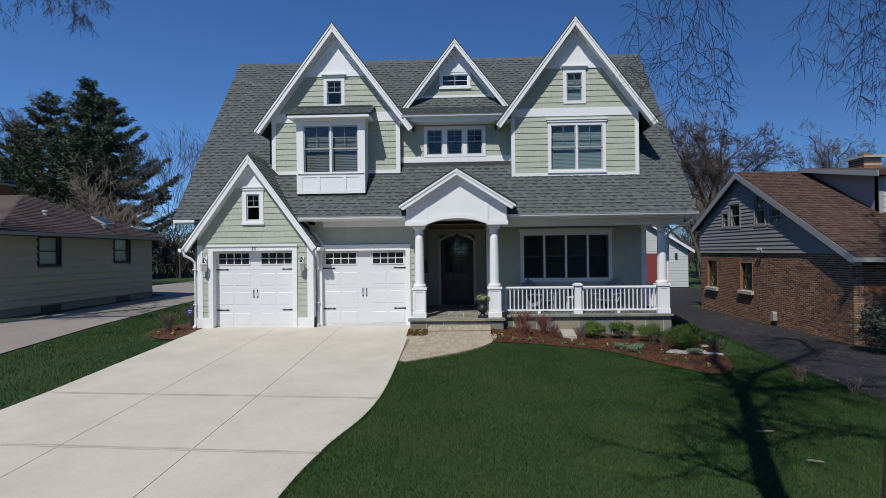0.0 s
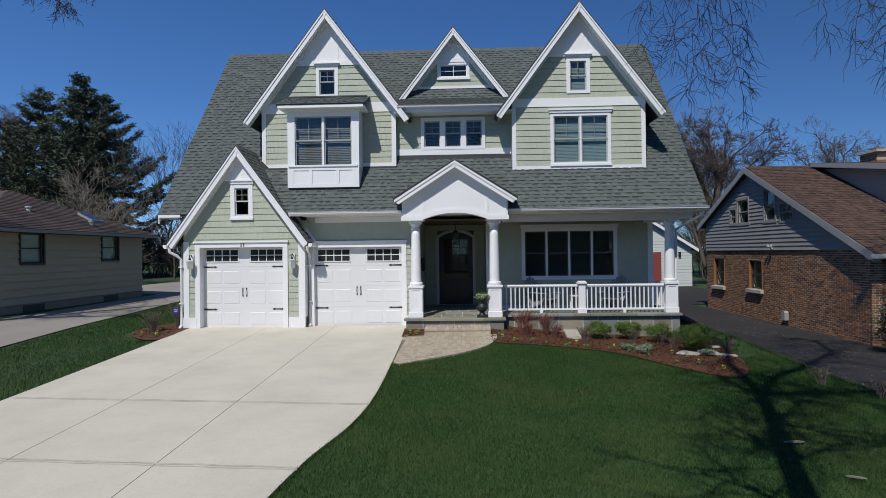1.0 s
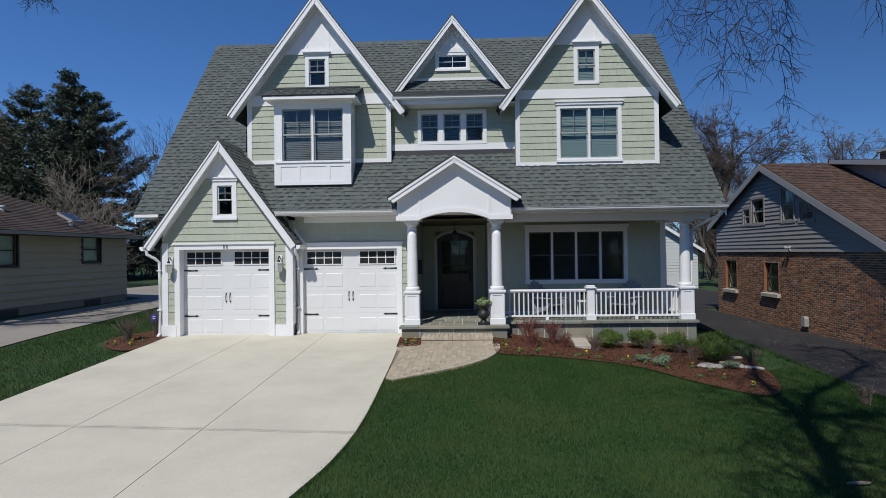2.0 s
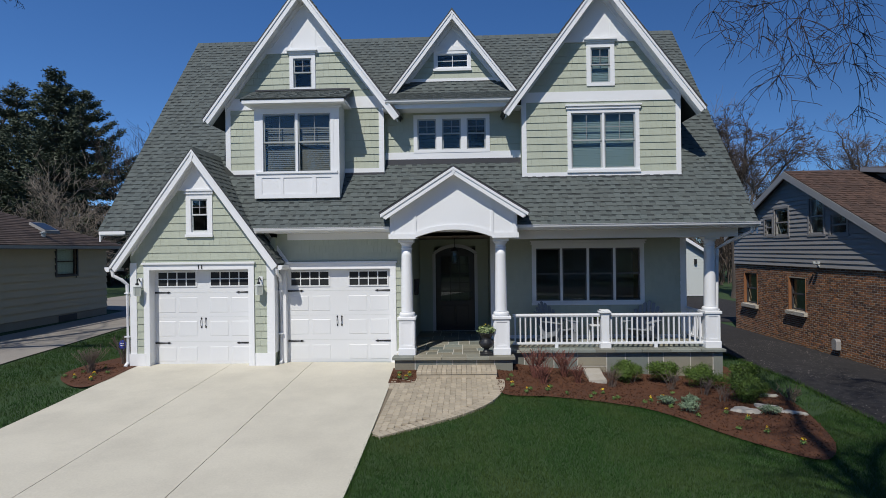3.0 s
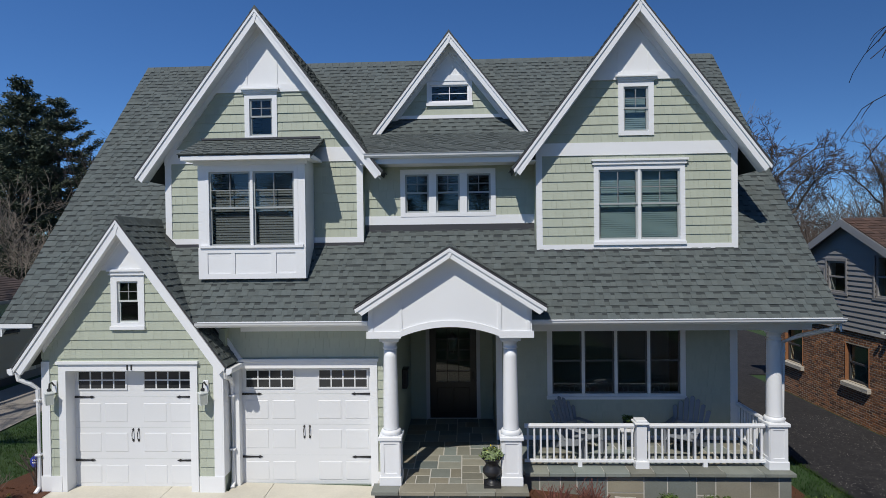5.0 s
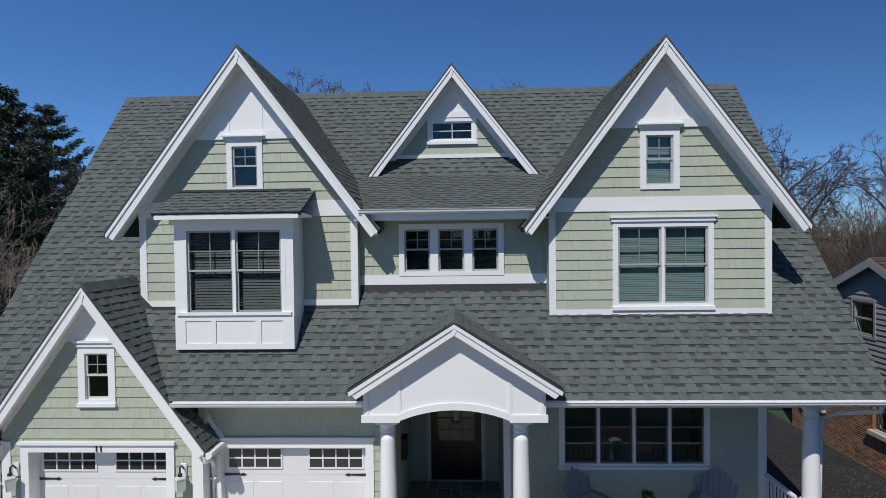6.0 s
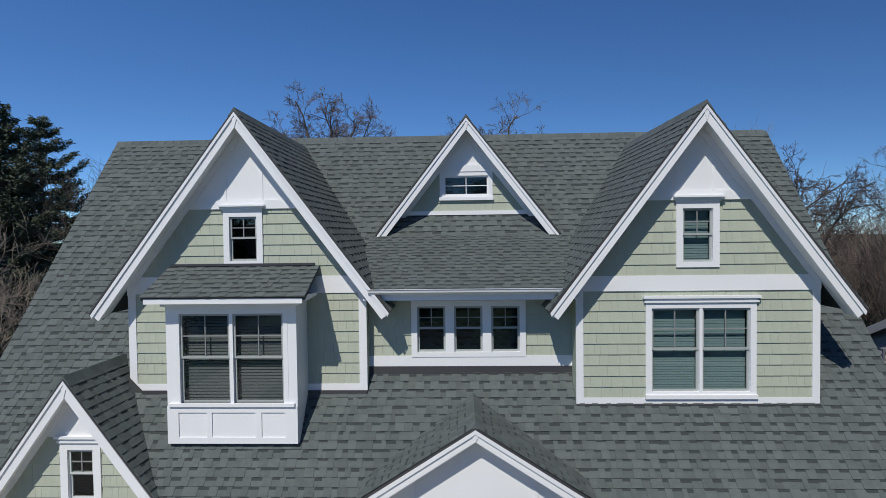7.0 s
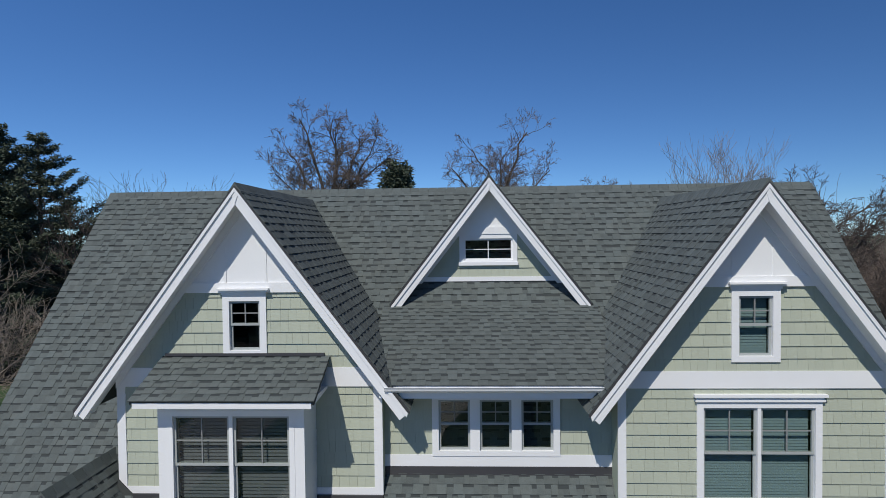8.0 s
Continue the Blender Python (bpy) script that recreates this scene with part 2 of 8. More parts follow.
def prism(bm, poly, y0, y1):
    """A polygon of (x, z) drawn out along y."""
    a = [bm.verts.new((x, y0, z)) for x, z in poly]
    b = [bm.verts.new((x, y1, z)) for x, z in poly]
    bm.faces.new(a)
    bm.faces.new(b[::-1])
    for i in range(len(poly)):
        j = (i + 1) % len(poly)
        bm.faces.new((a[i], b[i], b[j], a[j]))
    return bm


def prism_x(bm, poly, x0, x1):
    """A polygon of (y, z) drawn out along x."""
    a = [bm.verts.new((x0, y, z)) for y, z in poly]
    b = [bm.verts.new((x1, y, z)) for y, z in poly]
    bm.faces.new(a)
    bm.faces.new(b[::-1])
    for i in range(len(poly)):
        j = (i + 1) % len(poly)
        bm.faces.new((a[i], b[i], b[j], a[j]))
    return bm


def prism_z(bm, poly, z0, z1):
    """A polygon of (x, y) drawn out along z."""
    a = [bm.verts.new((x, y, z0)) for x, y in poly]
    b = [bm.verts.new((x, y, z1)) for x, y in poly]
    bm.faces.new(a[::-1])
    bm.faces.new(b)
    for i in range(len(poly)):
        j = (i + 1) % len(poly)
        bm.faces.new((a[i], a[j], b[j], b[i]))
    return bm


def lathe(bm, profile, cx, cy, n=24):
    """A turned form about the upright through (cx, cy): profile of (radius, z)."""
    rings = []
    for r, z in profile:
        rings.append([bm.verts.new((cx + r * math.cos(2 * math.pi * i / n), cy + r * math.sin(2 * math.pi * i / n), z)) for i in range(n)])
    for a, b in zip(rings, rings[1:]):
        for i in range(n):
            bm.faces.new((a[i], a[(i + 1) % n], b[(i + 1) % n], b[i]))
    bm.faces.new(rings[0][::-1])
    bm.faces.new(rings[-1])
    return bm


def tube(bm, pts, r, n=8):
    """A bent round pipe through the points."""
    rings = []
    pts = [Vector(p) for p in pts]
    for i, p in enumerate(pts):
        d = (pts[min(i + 1, len(pts) - 1)] - pts[max(i - 1, 0)]).normalized()
        q = d.to_track_quat("Z", "Y")
        rings.append([bm.verts.new(p + q @ Vector((r * math.cos(2 * math.pi * k / n), r * math.sin(2 * math.pi * k / n), 0))) for k in range(n)])
    for a, b in zip(rings, rings[1:]):
        for k in range(n):
            bm.faces.new((a[k], a[(k + 1) % n], b[(k + 1) % n], b[k]))
    bm.faces.new(rings[0][::-1])
    bm.faces.new(rings[-1])
    return bm


def cut(poly, a, b, c):
    """The part of a flat convex polygon where a*x + b*z <= c."""
    out = []
    for i in range(len(poly)):
        p, q = poly[i], poly[(i + 1) % len(poly)]
        dp, dq = a * p[0] + b * p[1] - c, a * q[0] + b * q[1] - c
        if dp <= 0:
            out.append(p)
        if dp * dq < 0:
            k = dp / (dp - dq)
            out.append((p[0] + k * (q[0] - p[0]), p[1] + k * (q[1] - p[1])))
    return out


def clip(poly, outline):
    """A polygon clipped to a convex outline that runs anticlockwise."""
    for i in range(len(outline)):
        p, q = outline[i], outline[(i + 1) % len(outline)]
        a, b = q[1] - p[1], p[0] - q[0]
        poly = cut(poly, a, b, a * p[0] + b * p[1])
        if len(poly) < 3:
            return []
    return poly


def area(poly):
    return abs(sum(poly[i - 1][0] * poly[i][1] - poly[i][0] * poly[i - 1][1] for i in range(len(poly)))) / 2


def cells(outline, holes):
    """Splits a convex outline with square holes into convex pieces."""
    xs = sorted({p[0] for p in outline} | {h[0] for h in holes} | {h[1] for h in holes})
    zmin, zmax = min(p[1] for p in outline), max(p[1] for p in outline)
    for x0, x1 in zip(xs, xs[1:]):
        if x1 - x0 < 1e-4:
            continue
        mid, z = (x0 + x1) / 2, zmin
        for h in sorted((h for h in holes if h[0] < mid < h[1]), key=lambda h: h[2]):
            yield clip([(x0, z), (x1, z), (x1, h[2]), (x0, h[2])], outline)
            z = h[3]
        yield clip([(x0, z), (x1, z), (x1, zmax), (x0, zmax)], outline)


def wall(name, outline, holes, y0, y1, material_, parent, label=""):
    bm = bmesh.new()
    for c in cells(outline, holes):
        if len(c) >= 3 and area(c) > 1e-4:
            prism(bm, c, y0, y1)
    return part(name, bm, material_, parent, label)


def shakes(parent, outline, holes, y, course=0.178, limit=10000, seed=1, material_=None, top=None):
    """Staggered sawn shingles on a wall that faces -y; each is a piece of its own."""
    rnd = random.Random(seed)
    zmin, zmax = min(p[1] for p in outline), max(p[1] for p in outline)
    xmin, xmax = min(p[0] for p in outline), max(p[0] for p in outline)
    z, n = zmin, 0
    while z < zmax:
        x = xmin - rnd.random() * 0.15
        while x < xmax:
            w = rnd.choice((0.095, 0.125, 0.15, 0.19))
            poly = [(x + 0.0011, z), (x + w - 0.0011, z), (x + w - 0.0011, min(z + course, zmax)), (x + 0.0011, min(z + course, zmax))]
            poly = clip(poly, outline)
            for h in holes:
                if len(poly) < 3:
                    break
                best = []
                for a, b, c in ((1, 0, h[0]), (-1, 0, -h[1]), (0, 1, h[2]), (0, -1, -h[3])):
                    k = cut(poly, a, b, c)
                    if len(k) >= 3 and (not best or area(k) > area(best)):
                        best = k
                poly = best
            if len(poly) >= 3 and area(poly) > 0.0012:
                butt = 0.019 + rnd.random() * 0.003
                cx, cz = sum(p[0] for p in poly) / len(poly), sum(p[1] for p in poly) / len(poly)
                bm = bmesh.new()
                f = [bm.verts.new((px - cx, -(0.004 + (butt - 0.004) * max(0, 1 - (pz - z) / course)), pz - cz)) for px, pz in poly]
                g = [bm.verts.new((px - cx, 0.0, pz - cz)) for px, pz in poly]
                bm.faces.new(f)
                for i in range(len(poly)):
                    bm.faces.new((f[i], g[i], g[i - 1], f[i - 1]))
                ob = part("shingle", bm, material_ or M_GREEN, parent)
                ob.location = (cx, y, cz)
                n += 1
            x += w
        z += course
    return n
# ---- ground ----
def ground_z(x, y):
    z = -0.02 * max(0.0, 14.6 - y) if y > -8 else -0.452
    if x > 1.0:
        z -= 0.053 * min(x - 1.0, 10.6)
        a, b, c = min(1.0, (x - 1.0) / 2.2), max(0.0, min(1.0, (y - 11.0) / 2.4)), max(0.0, min(1.0, (7.6 - x) / 1.2))
        z -= 0.13 * a * b * b * (3 - 2 * b) * c * max(0.0, min(1.0, (21.0 - y) / 3.0))
    if x < -8.5:
        z += 0.045 * min(-8.5 - x, 8.0)
    return z


def sheet(name, poly, lift, material_, label, step=0.5, kind="structure", thick=0.0, category=""):
    """A patch of ground that follows the lie of the land."""
    xs, ys = [p[0] for p in poly], [p[1] for p in poly]
    bm = bmesh.new()
    edge = [bm.verts.new((x, y, 0)) for x, y in poly]
    f = bm.faces.new(edge)
    for axis, lo, hi in ((0, min(xs), max(xs)), (1, min(ys), max(ys))):
        c = math.floor(lo / step) * step + step
        while c < hi:
            no = Vector((1, 0, 0)) if axis == 0 else Vector((0, 1, 0))
            bmesh.ops.bisect_plane(bm, geom=bm.verts[:] + bm.edges[:] + bm.faces[:], plane_co=no * c, plane_no=no)
            c += step
    if thick:
        r = bmesh.ops.extrude_face_region(bm, geom=bm.faces[:])
        for v in [v for v in r["geom"] if isinstance(v, bmesh.types.BMVert)]:
            v.co.z = 1.0
    for v in bm.verts:
        top = (v.co.z > 0.5) or not thick
        v.co.z = ground_z(v.co.x, v.co.y) + (lift if top else lift - thick)
    ob = part(name, bm, material_)
    return tagged(ob, label, category or name.replace("_", " "), kind=kind)


def smooth_line(pts, n=6):
    """A rounded line through the points."""
    out = []
    for i in range(len(pts) - 1):
        p0, p1, p2, p3 = pts[max(i - 1, 0)], pts[i], pts[i + 1], pts[min(i + 2, len(pts) - 1)]
        for k in range(n):
            t = k / n
            out.append(tuple(0.5 * (2 * b + (c - a) * t + (2 * a - 5 * b + 4 * c - d) * t * t + (3 * b - a - 3 * c + d) * t ** 3) for a, b, c, d in zip(p0, p1, p2, p3)))
    return out + [pts[-1]]


def far_ground():
    bm = bmesh.new()
    xs = [-900, -300, -120, -60, -40, -30, -24] + list(range(-20, 21, 1)) + [24, 30, 40, 60, 120, 300, 900]
    ys = [-900, -300, -100, -40, -20, -12] + list(range(-8, 34, 1)) + [38, 46, 60, 90, 150, 300, 900]
    grid = [[bm.verts.new((x, y, ground_z(x, y) - 0.01)) for x in xs] for y in ys]
    for r0, r1 in zip(grid, grid[1:]):
        for i in range(len(xs) - 1):
            bm.faces.new((r0[i], r0[i + 1], r1[i + 1], r1[i]))
    return tagged(part("ground", bm, M_LAWN), "dark green spring lawn over gently sloping ground", "ground", kind="structure")


far_ground()
DRIVE_R = smooth_line([(-1.36, 14.95), (-1.24, 12.5), (-1.16, 10.0), (-1.12, 7.6), (-1.22, 6.2), (-1.5, 4.8), (-1.62, 3.0), (-1.5, -0.5), (-0.6, -4.0), (0.8, -7.0)])
DRIVE_L = [(-8.6, -7.0), (-7.6, -3.0), (-6.85, 3.0), (-7.0, 7.4), (-7.35, 11.5), (-7.66, 14.62), (-7.3, 14.62), (-7.3, 15.0), (-4.8, 15.0), (-4.2, 14.7), (-4.2, 15.1)]


M_PATCH = material("joint_mortar", (0.50, 0.47, 0.40), 0.9, 0.18, 2.0, 50, 0.4, tint=(0.30, 0.27, 0.23), tint_scale=3, tint_amount=0.7)
M_SEAL = material("joint_sealant", (0.16, 0.14, 0.12), 0.9, 0.2)


def driveway():
    """Concrete slabs parted by two long and three cross joints."""
    outline = DRIVE_R + DRIVE_L
    drive = tagged(new("driveway"), "pale broom-finished concrete driveway with sawn joints", "driveway", kind="structure")
    long_a = ((-4.95, 6.0), (-5.38, 14.5))
    long_b = ((-3.08, 3.8), (-3.42, 14.5))
    lean = -0.068
    def at(line, y):
        (x0, y0), (x1, y1) = line
        return x0 + (x1 - x0) * (y - y0) / (y1 - y0)
    rows = [(-9, -0.4), (-0.4, 2.4), (2.4, 4.93), (4.93, 7.31), (7.31, 17.2)]
    for y0, y1 in rows:
        for c in range(3):
            quad = []
            for y in (y0 + 0.005, y1 - 0.005):
                l = -20 if c == 0 else at(long_a if c == 1 else long_b, y) + 0.005
                r = 20 if c == 2 else at(long_a if c == 0 else long_b, y) - 0.005
                quad.append((l, r))
            q = [(x, y + lean * (x + 4.2)) for x, y in ((quad[0][0], y0 + 0.005), (quad[0][1], y0 + 0.005), (quad[1][1], y1 - 0.005), (quad[1][0], y1 - 0.005))]
            bm = bmesh.new()
            f = bm.faces.new([bm.verts.new((x, y, 0)) for x, y in outline])
            for i in range(4):
                p, s = Vector((*q[i], 0)), Vector((*q[(i + 1) % 4], 0))
                d = s - p
                no = Vector((d.y, -d.x, 0)).normalized()
                bmesh.ops.bisect_plane(bm, geom=bm.verts[:] + bm.edges[:] + bm.faces[:], plane_co=p, plane_no=no, clear_outer=True)
            if not bm.faces:
                bm.free()
                continue
            bmesh.ops.bisect_plane(bm, geom=bm.verts[:] + bm.edges[:] + bm.faces[:], plane_co=Vector((0, 14.6, 0)), plane_no=Vector((0, 1, 0)))
            r = bmesh.ops.extrude_face_region(bm, geom=bm.faces[:])
            top = [v for v in r["geom"] if isinstance(v, bmesh.types.BMVert)]
            for v in bm.verts:
                v.co.z = ground_z(v.co.x, v.co.y) - 0.08
            for v in top:
                v.co.z = ground_z(v.co.x, v.co.y) + 0.022
            part("slab", bm, M_CONC, drive)
    for k, y in enumerate((2.4, 4.93, 7.31)):
        xr = min(DRIVE_R, key=lambda p: abs(p[1] - y))[0] - 0.03
        xl = -6.85 - 0.13 * max(0.0, (y - 3.0) / 4.4) + 0.06
        for a, b, wd in ((0.016, 0.055, 0.0), (-0.035, -0.016, 0.0)):
            bm = bmesh.new()
            n = 24
            low = [(xl + (xr - xl) * i / n, y + lean * (xl + (xr - xl) * i / n + 4.2) + a + 0.008 * math.sin(i * 1.7 + k)) for i in range(n + 1)]
            high = [(x, y + lean * (x + 4.2) + b + 0.012 * math.sin(i * 2.3 + k * 2)) for i, (x, _) in enumerate(low)]
            v0 = [bm.verts.new((x, yy, ground_z(x, yy) + 0.0245)) for x, yy in low]
            v1 = [bm.verts.new((x, yy, ground_z(x, yy) + 0.0245)) for x, yy in high]
            for i in range(n):
                bm.faces.new((v0[i], v0[i + 1], v1[i + 1], v1[i]))
            part("joint_patch", bm, M_PATCH, drive, "worn mortar patch along the joint")


driveway()
sheet("driveway_bed", DRIVE_R + DRIVE_L, 0.002, M_SEAL, "dark sealed joints under the concrete slabs", 1.0, category="driveway")
WALK = [(-1.32, 13.9), (-1.22, 12.0), (-1.14, 9.9)] + smooth_line([(-0.95, 9.95), (-0.4, 10.45), (0.25, 11.05), (0.72, 11.75), (0.98, 12.6), (1.0, 13.3), (1.0, 14.0)])
BED = smooth_line([(0.96, 13.2), (1.05, 12.15), (1.9, 12.22), (2.8, 12.15), (3.5, 11.85), (4.0, 11.2), (4.45, 10.45), (4.9, 9.9), (5.3, 9.58), (5.62, 9.72), (6.05, 10.35), (6.4, 11.3), (6.75, 12.4), (6.95, 13.6), (7.0, 16.2)]) + [(6.5, 16.5), (1.0, 16.5)]
sheet("mulch_bed", BED, 0.03, M_MULCH, "red-brown bark mulch bed along the porch", 0.4, category="flower bed")
sheet("mulch_bed", [(-1.36, 14.3), (-1.3, 12.95), (-0.75, 13.0), (-0.72, 14.3)], 0.03, M_MULCH, "small mulch bed beside the front step", 0.4, category="flower bed")
sheet("mulch_bed", smooth_line([(-7.62, 14.3), (-7.5, 13.2), (-7.6, 12.7), (-8.1, 12.9), (-8.75, 13.6), (-8.9, 14.6), (-8.5, 16.5)]) + [(-7.7, 16.5)], 0.03, M_MULCH, "small mulch bed at the garage corner", 0.4, category="flower bed")
sheet("driveway", [(-13.8, -8), (-9.6, -8), (-10.0, 3), (-10.4, 10.5), (-11.2, 17), (-12.1, 24), (-11.8, 26.5), (-9.2, 27.0), (-8.8, 38.0), (-19.0, 38.0), (-19.0, 26.0), (-14.4, 25.0), (-14.1, 20), (-13.6, 12)], 0.02, M_OLDCONC, "grey weathered concrete drive of the neighbour", 1.0)
sheet("driveway", smooth_line([(7.3, -8), (7.45, 3), (7.55, 8.5), (7.57, 11.2), (7.8, 14.3), (7.8, 16.5), (7.8, 22), (7.6, 30), (8.4, 39)]) + [(16.5, 39), (16.5, 26.6), (11.26, 26.2), (11.26, 14.0), (12.2, 11.5), (11.9, -8)], 0.02, M_ASPH, "dark asphalt drive with faded gravelly patches", 1.0)

# street behind
sheet("road", [(-80, -22), (80, -22), (80, -13), (-80, -13)], 0.015, M_ASPH, "asphalt street in front of the gardens", 8.0)
sheet("pavement", [(-80, -11.5), (80, -11.5), (80, -10), (-80, -10)], 0.02, M_OLDCONC, "concrete pavement along the street", 8.0)
# ---- the house ----
house = tagged(new("house"), "two-storey house with sage shingle siding, white trim and grey roof", "house")
EAVE_Y, EAVE_Z, RIDGE_Y, RIDGE_Z = 14.42, 3.32, 19.55, 9.67
PITCH = (RIDGE_Z - EAVE_Z) / (RIDGE_Y - EAVE_Y)
X_L, X_R = -8.41, 7.03


def roof_z(y):
    return EAVE_Z + PITCH * (y - EAVE_Y)


def roof_y(z):
    return EAVE_Y + (z - EAVE_Z) / PITCH




def tabs(parent, eave_a, eave_b, up, length, seed, near=None, course=0.143, mats=None, tab=(0.07, 0.18), hidden=None):
    """Laminated shingles in courses on a slope: from the eave line a-b upward. Those in `near` (along, up) become pieces of their own."""
    rnd = random.Random(seed)
    a, b = Vector(eave_a), Vector(eave_b)
    along = (b - a).normalized()
    up = Vector(up).normalized()
    n = along.cross(up)
    if n.z < 0:
        n = -n
    width = (b - a).length
    verts, faces, slots, pieces = [], [], [], 0
    rows = int(length / course + 0.5)
    for r in range(rows):
        s = r * course
        x, thick = 0.0, rnd.random() < 0.5
        wob = rnd.uniform(-0.004, 0.004)
        while x < width - 0.005:
            w = rnd.uniform(*tab)
            x1 = min(x + w, width)
            h = 0.018 if thick else 0.009
            hi = min(s + course * 1.25, length + 0.01)
            low = s + wob + (0.0 if thick else rnd.uniform(0.0, 0.004))
            q = [a + along * (x + 0.0006) + up * low, a + along * (x1 - 0.0006) + up * low, a + along * (x1 - 0.0006) + up * hi, a + along * (x + 0.0006) + up * hi]
            # thin tabs turn to the painted shadow-band colour above this height
            k0 = s + course * (rnd.uniform(0.58, 0.86) if not thick else 0.9)
            bnd = (k0 - low) / (hi - low)
            e = [q[0].lerp(q[3], bnd), q[1].lerp(q[2], bnd)]
            hm = h + (0.001 - h) * bnd
            v = [q[0] + n * h, q[1] + n * h, q[2] + n * 0.001, q[3] + n * 0.001, q[0] - n * 0.004, q[1] - n * 0.004, e[0] + n * hm, e[1] + n * hm]
            fs = [(0, 1, 7, 6), (4, 5, 1, 0), (0, 6, 3, 4), (5, 2, 7, 1), (6, 7, 2, 3)]
            zc = (q[0] + q[2]) / 2
            if hidden and hidden(zc):
                x, thick = x1, not thick if rnd.random() < 0.85 else thick
                continue
            if near and pieces < 300 and near[0] < x < near[1] and near[2] < s < near[3]:
                mid = sum(q, Vector()) / 4
                me = bpy.data.meshes.new("shingle")
                me.from_pydata([p - mid for p in v], [], fs)
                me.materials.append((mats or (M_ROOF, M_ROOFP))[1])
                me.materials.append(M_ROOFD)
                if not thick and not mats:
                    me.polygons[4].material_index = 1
                ob = new("shingle", me)
                ob.parent = parent
                ob.location = mid
                pieces += 1
            else:
                k = len(verts)
                verts += v
                faces += [tuple(i + k for i in f) for f in fs]
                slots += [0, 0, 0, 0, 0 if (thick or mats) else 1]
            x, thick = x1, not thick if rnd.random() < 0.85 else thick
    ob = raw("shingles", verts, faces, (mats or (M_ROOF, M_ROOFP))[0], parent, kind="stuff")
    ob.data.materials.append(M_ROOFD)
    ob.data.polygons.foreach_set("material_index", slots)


# walls of the shell, back and sides
def shell():
    bm = bmesh.new()
    gable = [(15.1, -0.4), (23.9, -0.4), (23.9, 3.2), (RIDGE_Y, RIDGE_Z - 0.35), (15.1, 3.2)]
    prism_x(bm, gable, X_L + 0.32, X_L + 0.47)
    part("wall", bm, M_GREENB, house, "sage shingle side wall")
    bm = bmesh.new()
    gable = [(16.73, -0.4), (23.9, -0.4), (23.9, 3.2), (RIDGE_Y, RIDGE_Z - 0.35), (16.73, 5.2)]
    prism_x(bm, gable, 6.12, 6.27)
    part("wall", bm, M_GREENB, house, "sage shingle side wall")
    part("wall", boxed(X_L + 0.47, 6.12, 23.75, 23.9, -0.4, 3.2), M_GREENB, house)
    part("inner_floor", boxed(X_L + 0.5, 6.1, 15.1, 23.7, 3.16, 3.26), M_INSIDE, house, "dark-painted upper floor behind the windows")


shell()

# main roof: it begins behind the garage gable where that stands in front of it
GG_PEAK = 5.25
bm = bmesh.new()
_vx = (GG_PEAK - EAVE_Z) / 1.355
front = [(X_L, EAVE_Y), (-6.12 - _vx, EAVE_Y), (-6.12, roof_y(GG_PEAK)), (-6.12 + _vx, EAVE_Y), (X_R, EAVE_Y), (X_R, RIDGE_Y), (X_L, RIDGE_Y)]
prism_z(bm, front, 0, 1)
for v in bm.verts:
    v.co.z = roof_z(v.co.y) - (0.0 if v.co.z > 0.5 else 0.09)
b_ = bmesh.new()
prism_x(b_, [(RIDGE_Y + 0.001, RIDGE_Z), (2 * RIDGE_Y - EAVE_Y, EAVE_Z), (2 * RIDGE_Y - EAVE_Y, EAVE_Z - 0.16), (RIDGE_Y + 0.001, RIDGE_Z - 0.24)], X_L, X_R)
part("back_roof", b_, M_ROOFB, house, "rear slope of the grey shingle roof")
roof = part("roof", bm, M_ROOFB, house, "steep grey laminated shingle roof")
for x0, x1 in ((X_L, X_L + 0.03), (X_R - 0.03, X_R)):
    bm = bmesh.new()
    prism_x(bm, [(EAVE_Y + 0.02, EAVE_Z - 0.10), (RIDGE_Y, RIDGE_Z - 0.13), (2 * RIDGE_Y - EAVE_Y, EAVE_Z - 0.10), (2 * RIDGE_Y - EAVE_Y, EAVE_Z - 0.28), (RIDGE_Y, RIDGE_Z - 0.33), (EAVE_Y + 0.02, EAVE_Z - 0.28)], x0, x1)
    part("rake_board", bm, M_WHITE, house, "white rake board")
SLOPE = math.hypot(RIDGE_Y - EAVE_Y, RIDGE_Z - EAVE_Z)
tabs(roof, (X_L, EAVE_Y - 0.03, EAVE_Z - 0.03), (X_R, EAVE_Y - 0.03, EAVE_Z - 0.03), (0, 1, PITCH), SLOPE + 0.03, 3, near=(6.0, 13.5, 0.4, 1.2), hidden=lambda p: p.z < GG_PEAK - 1.355 * abs(p.x + 6.12) - 0.03 and p.y < 16.3)
# ridge caps
_cap = mesh_of(prism_x(bmesh.new(), [(-0.13, -0.145), (0, 0.028), (0.13, -0.145), (0, -0.02)], 0.0, 0.192), "ridge_cap", M_ROOFP)
for i in range(int((X_R - X_L) / 0.2)):
    share("ridge_cap", _cap, roof, Matrix.Translation((X_L + i * 0.2, RIDGE_Y, RIDGE_Z)))


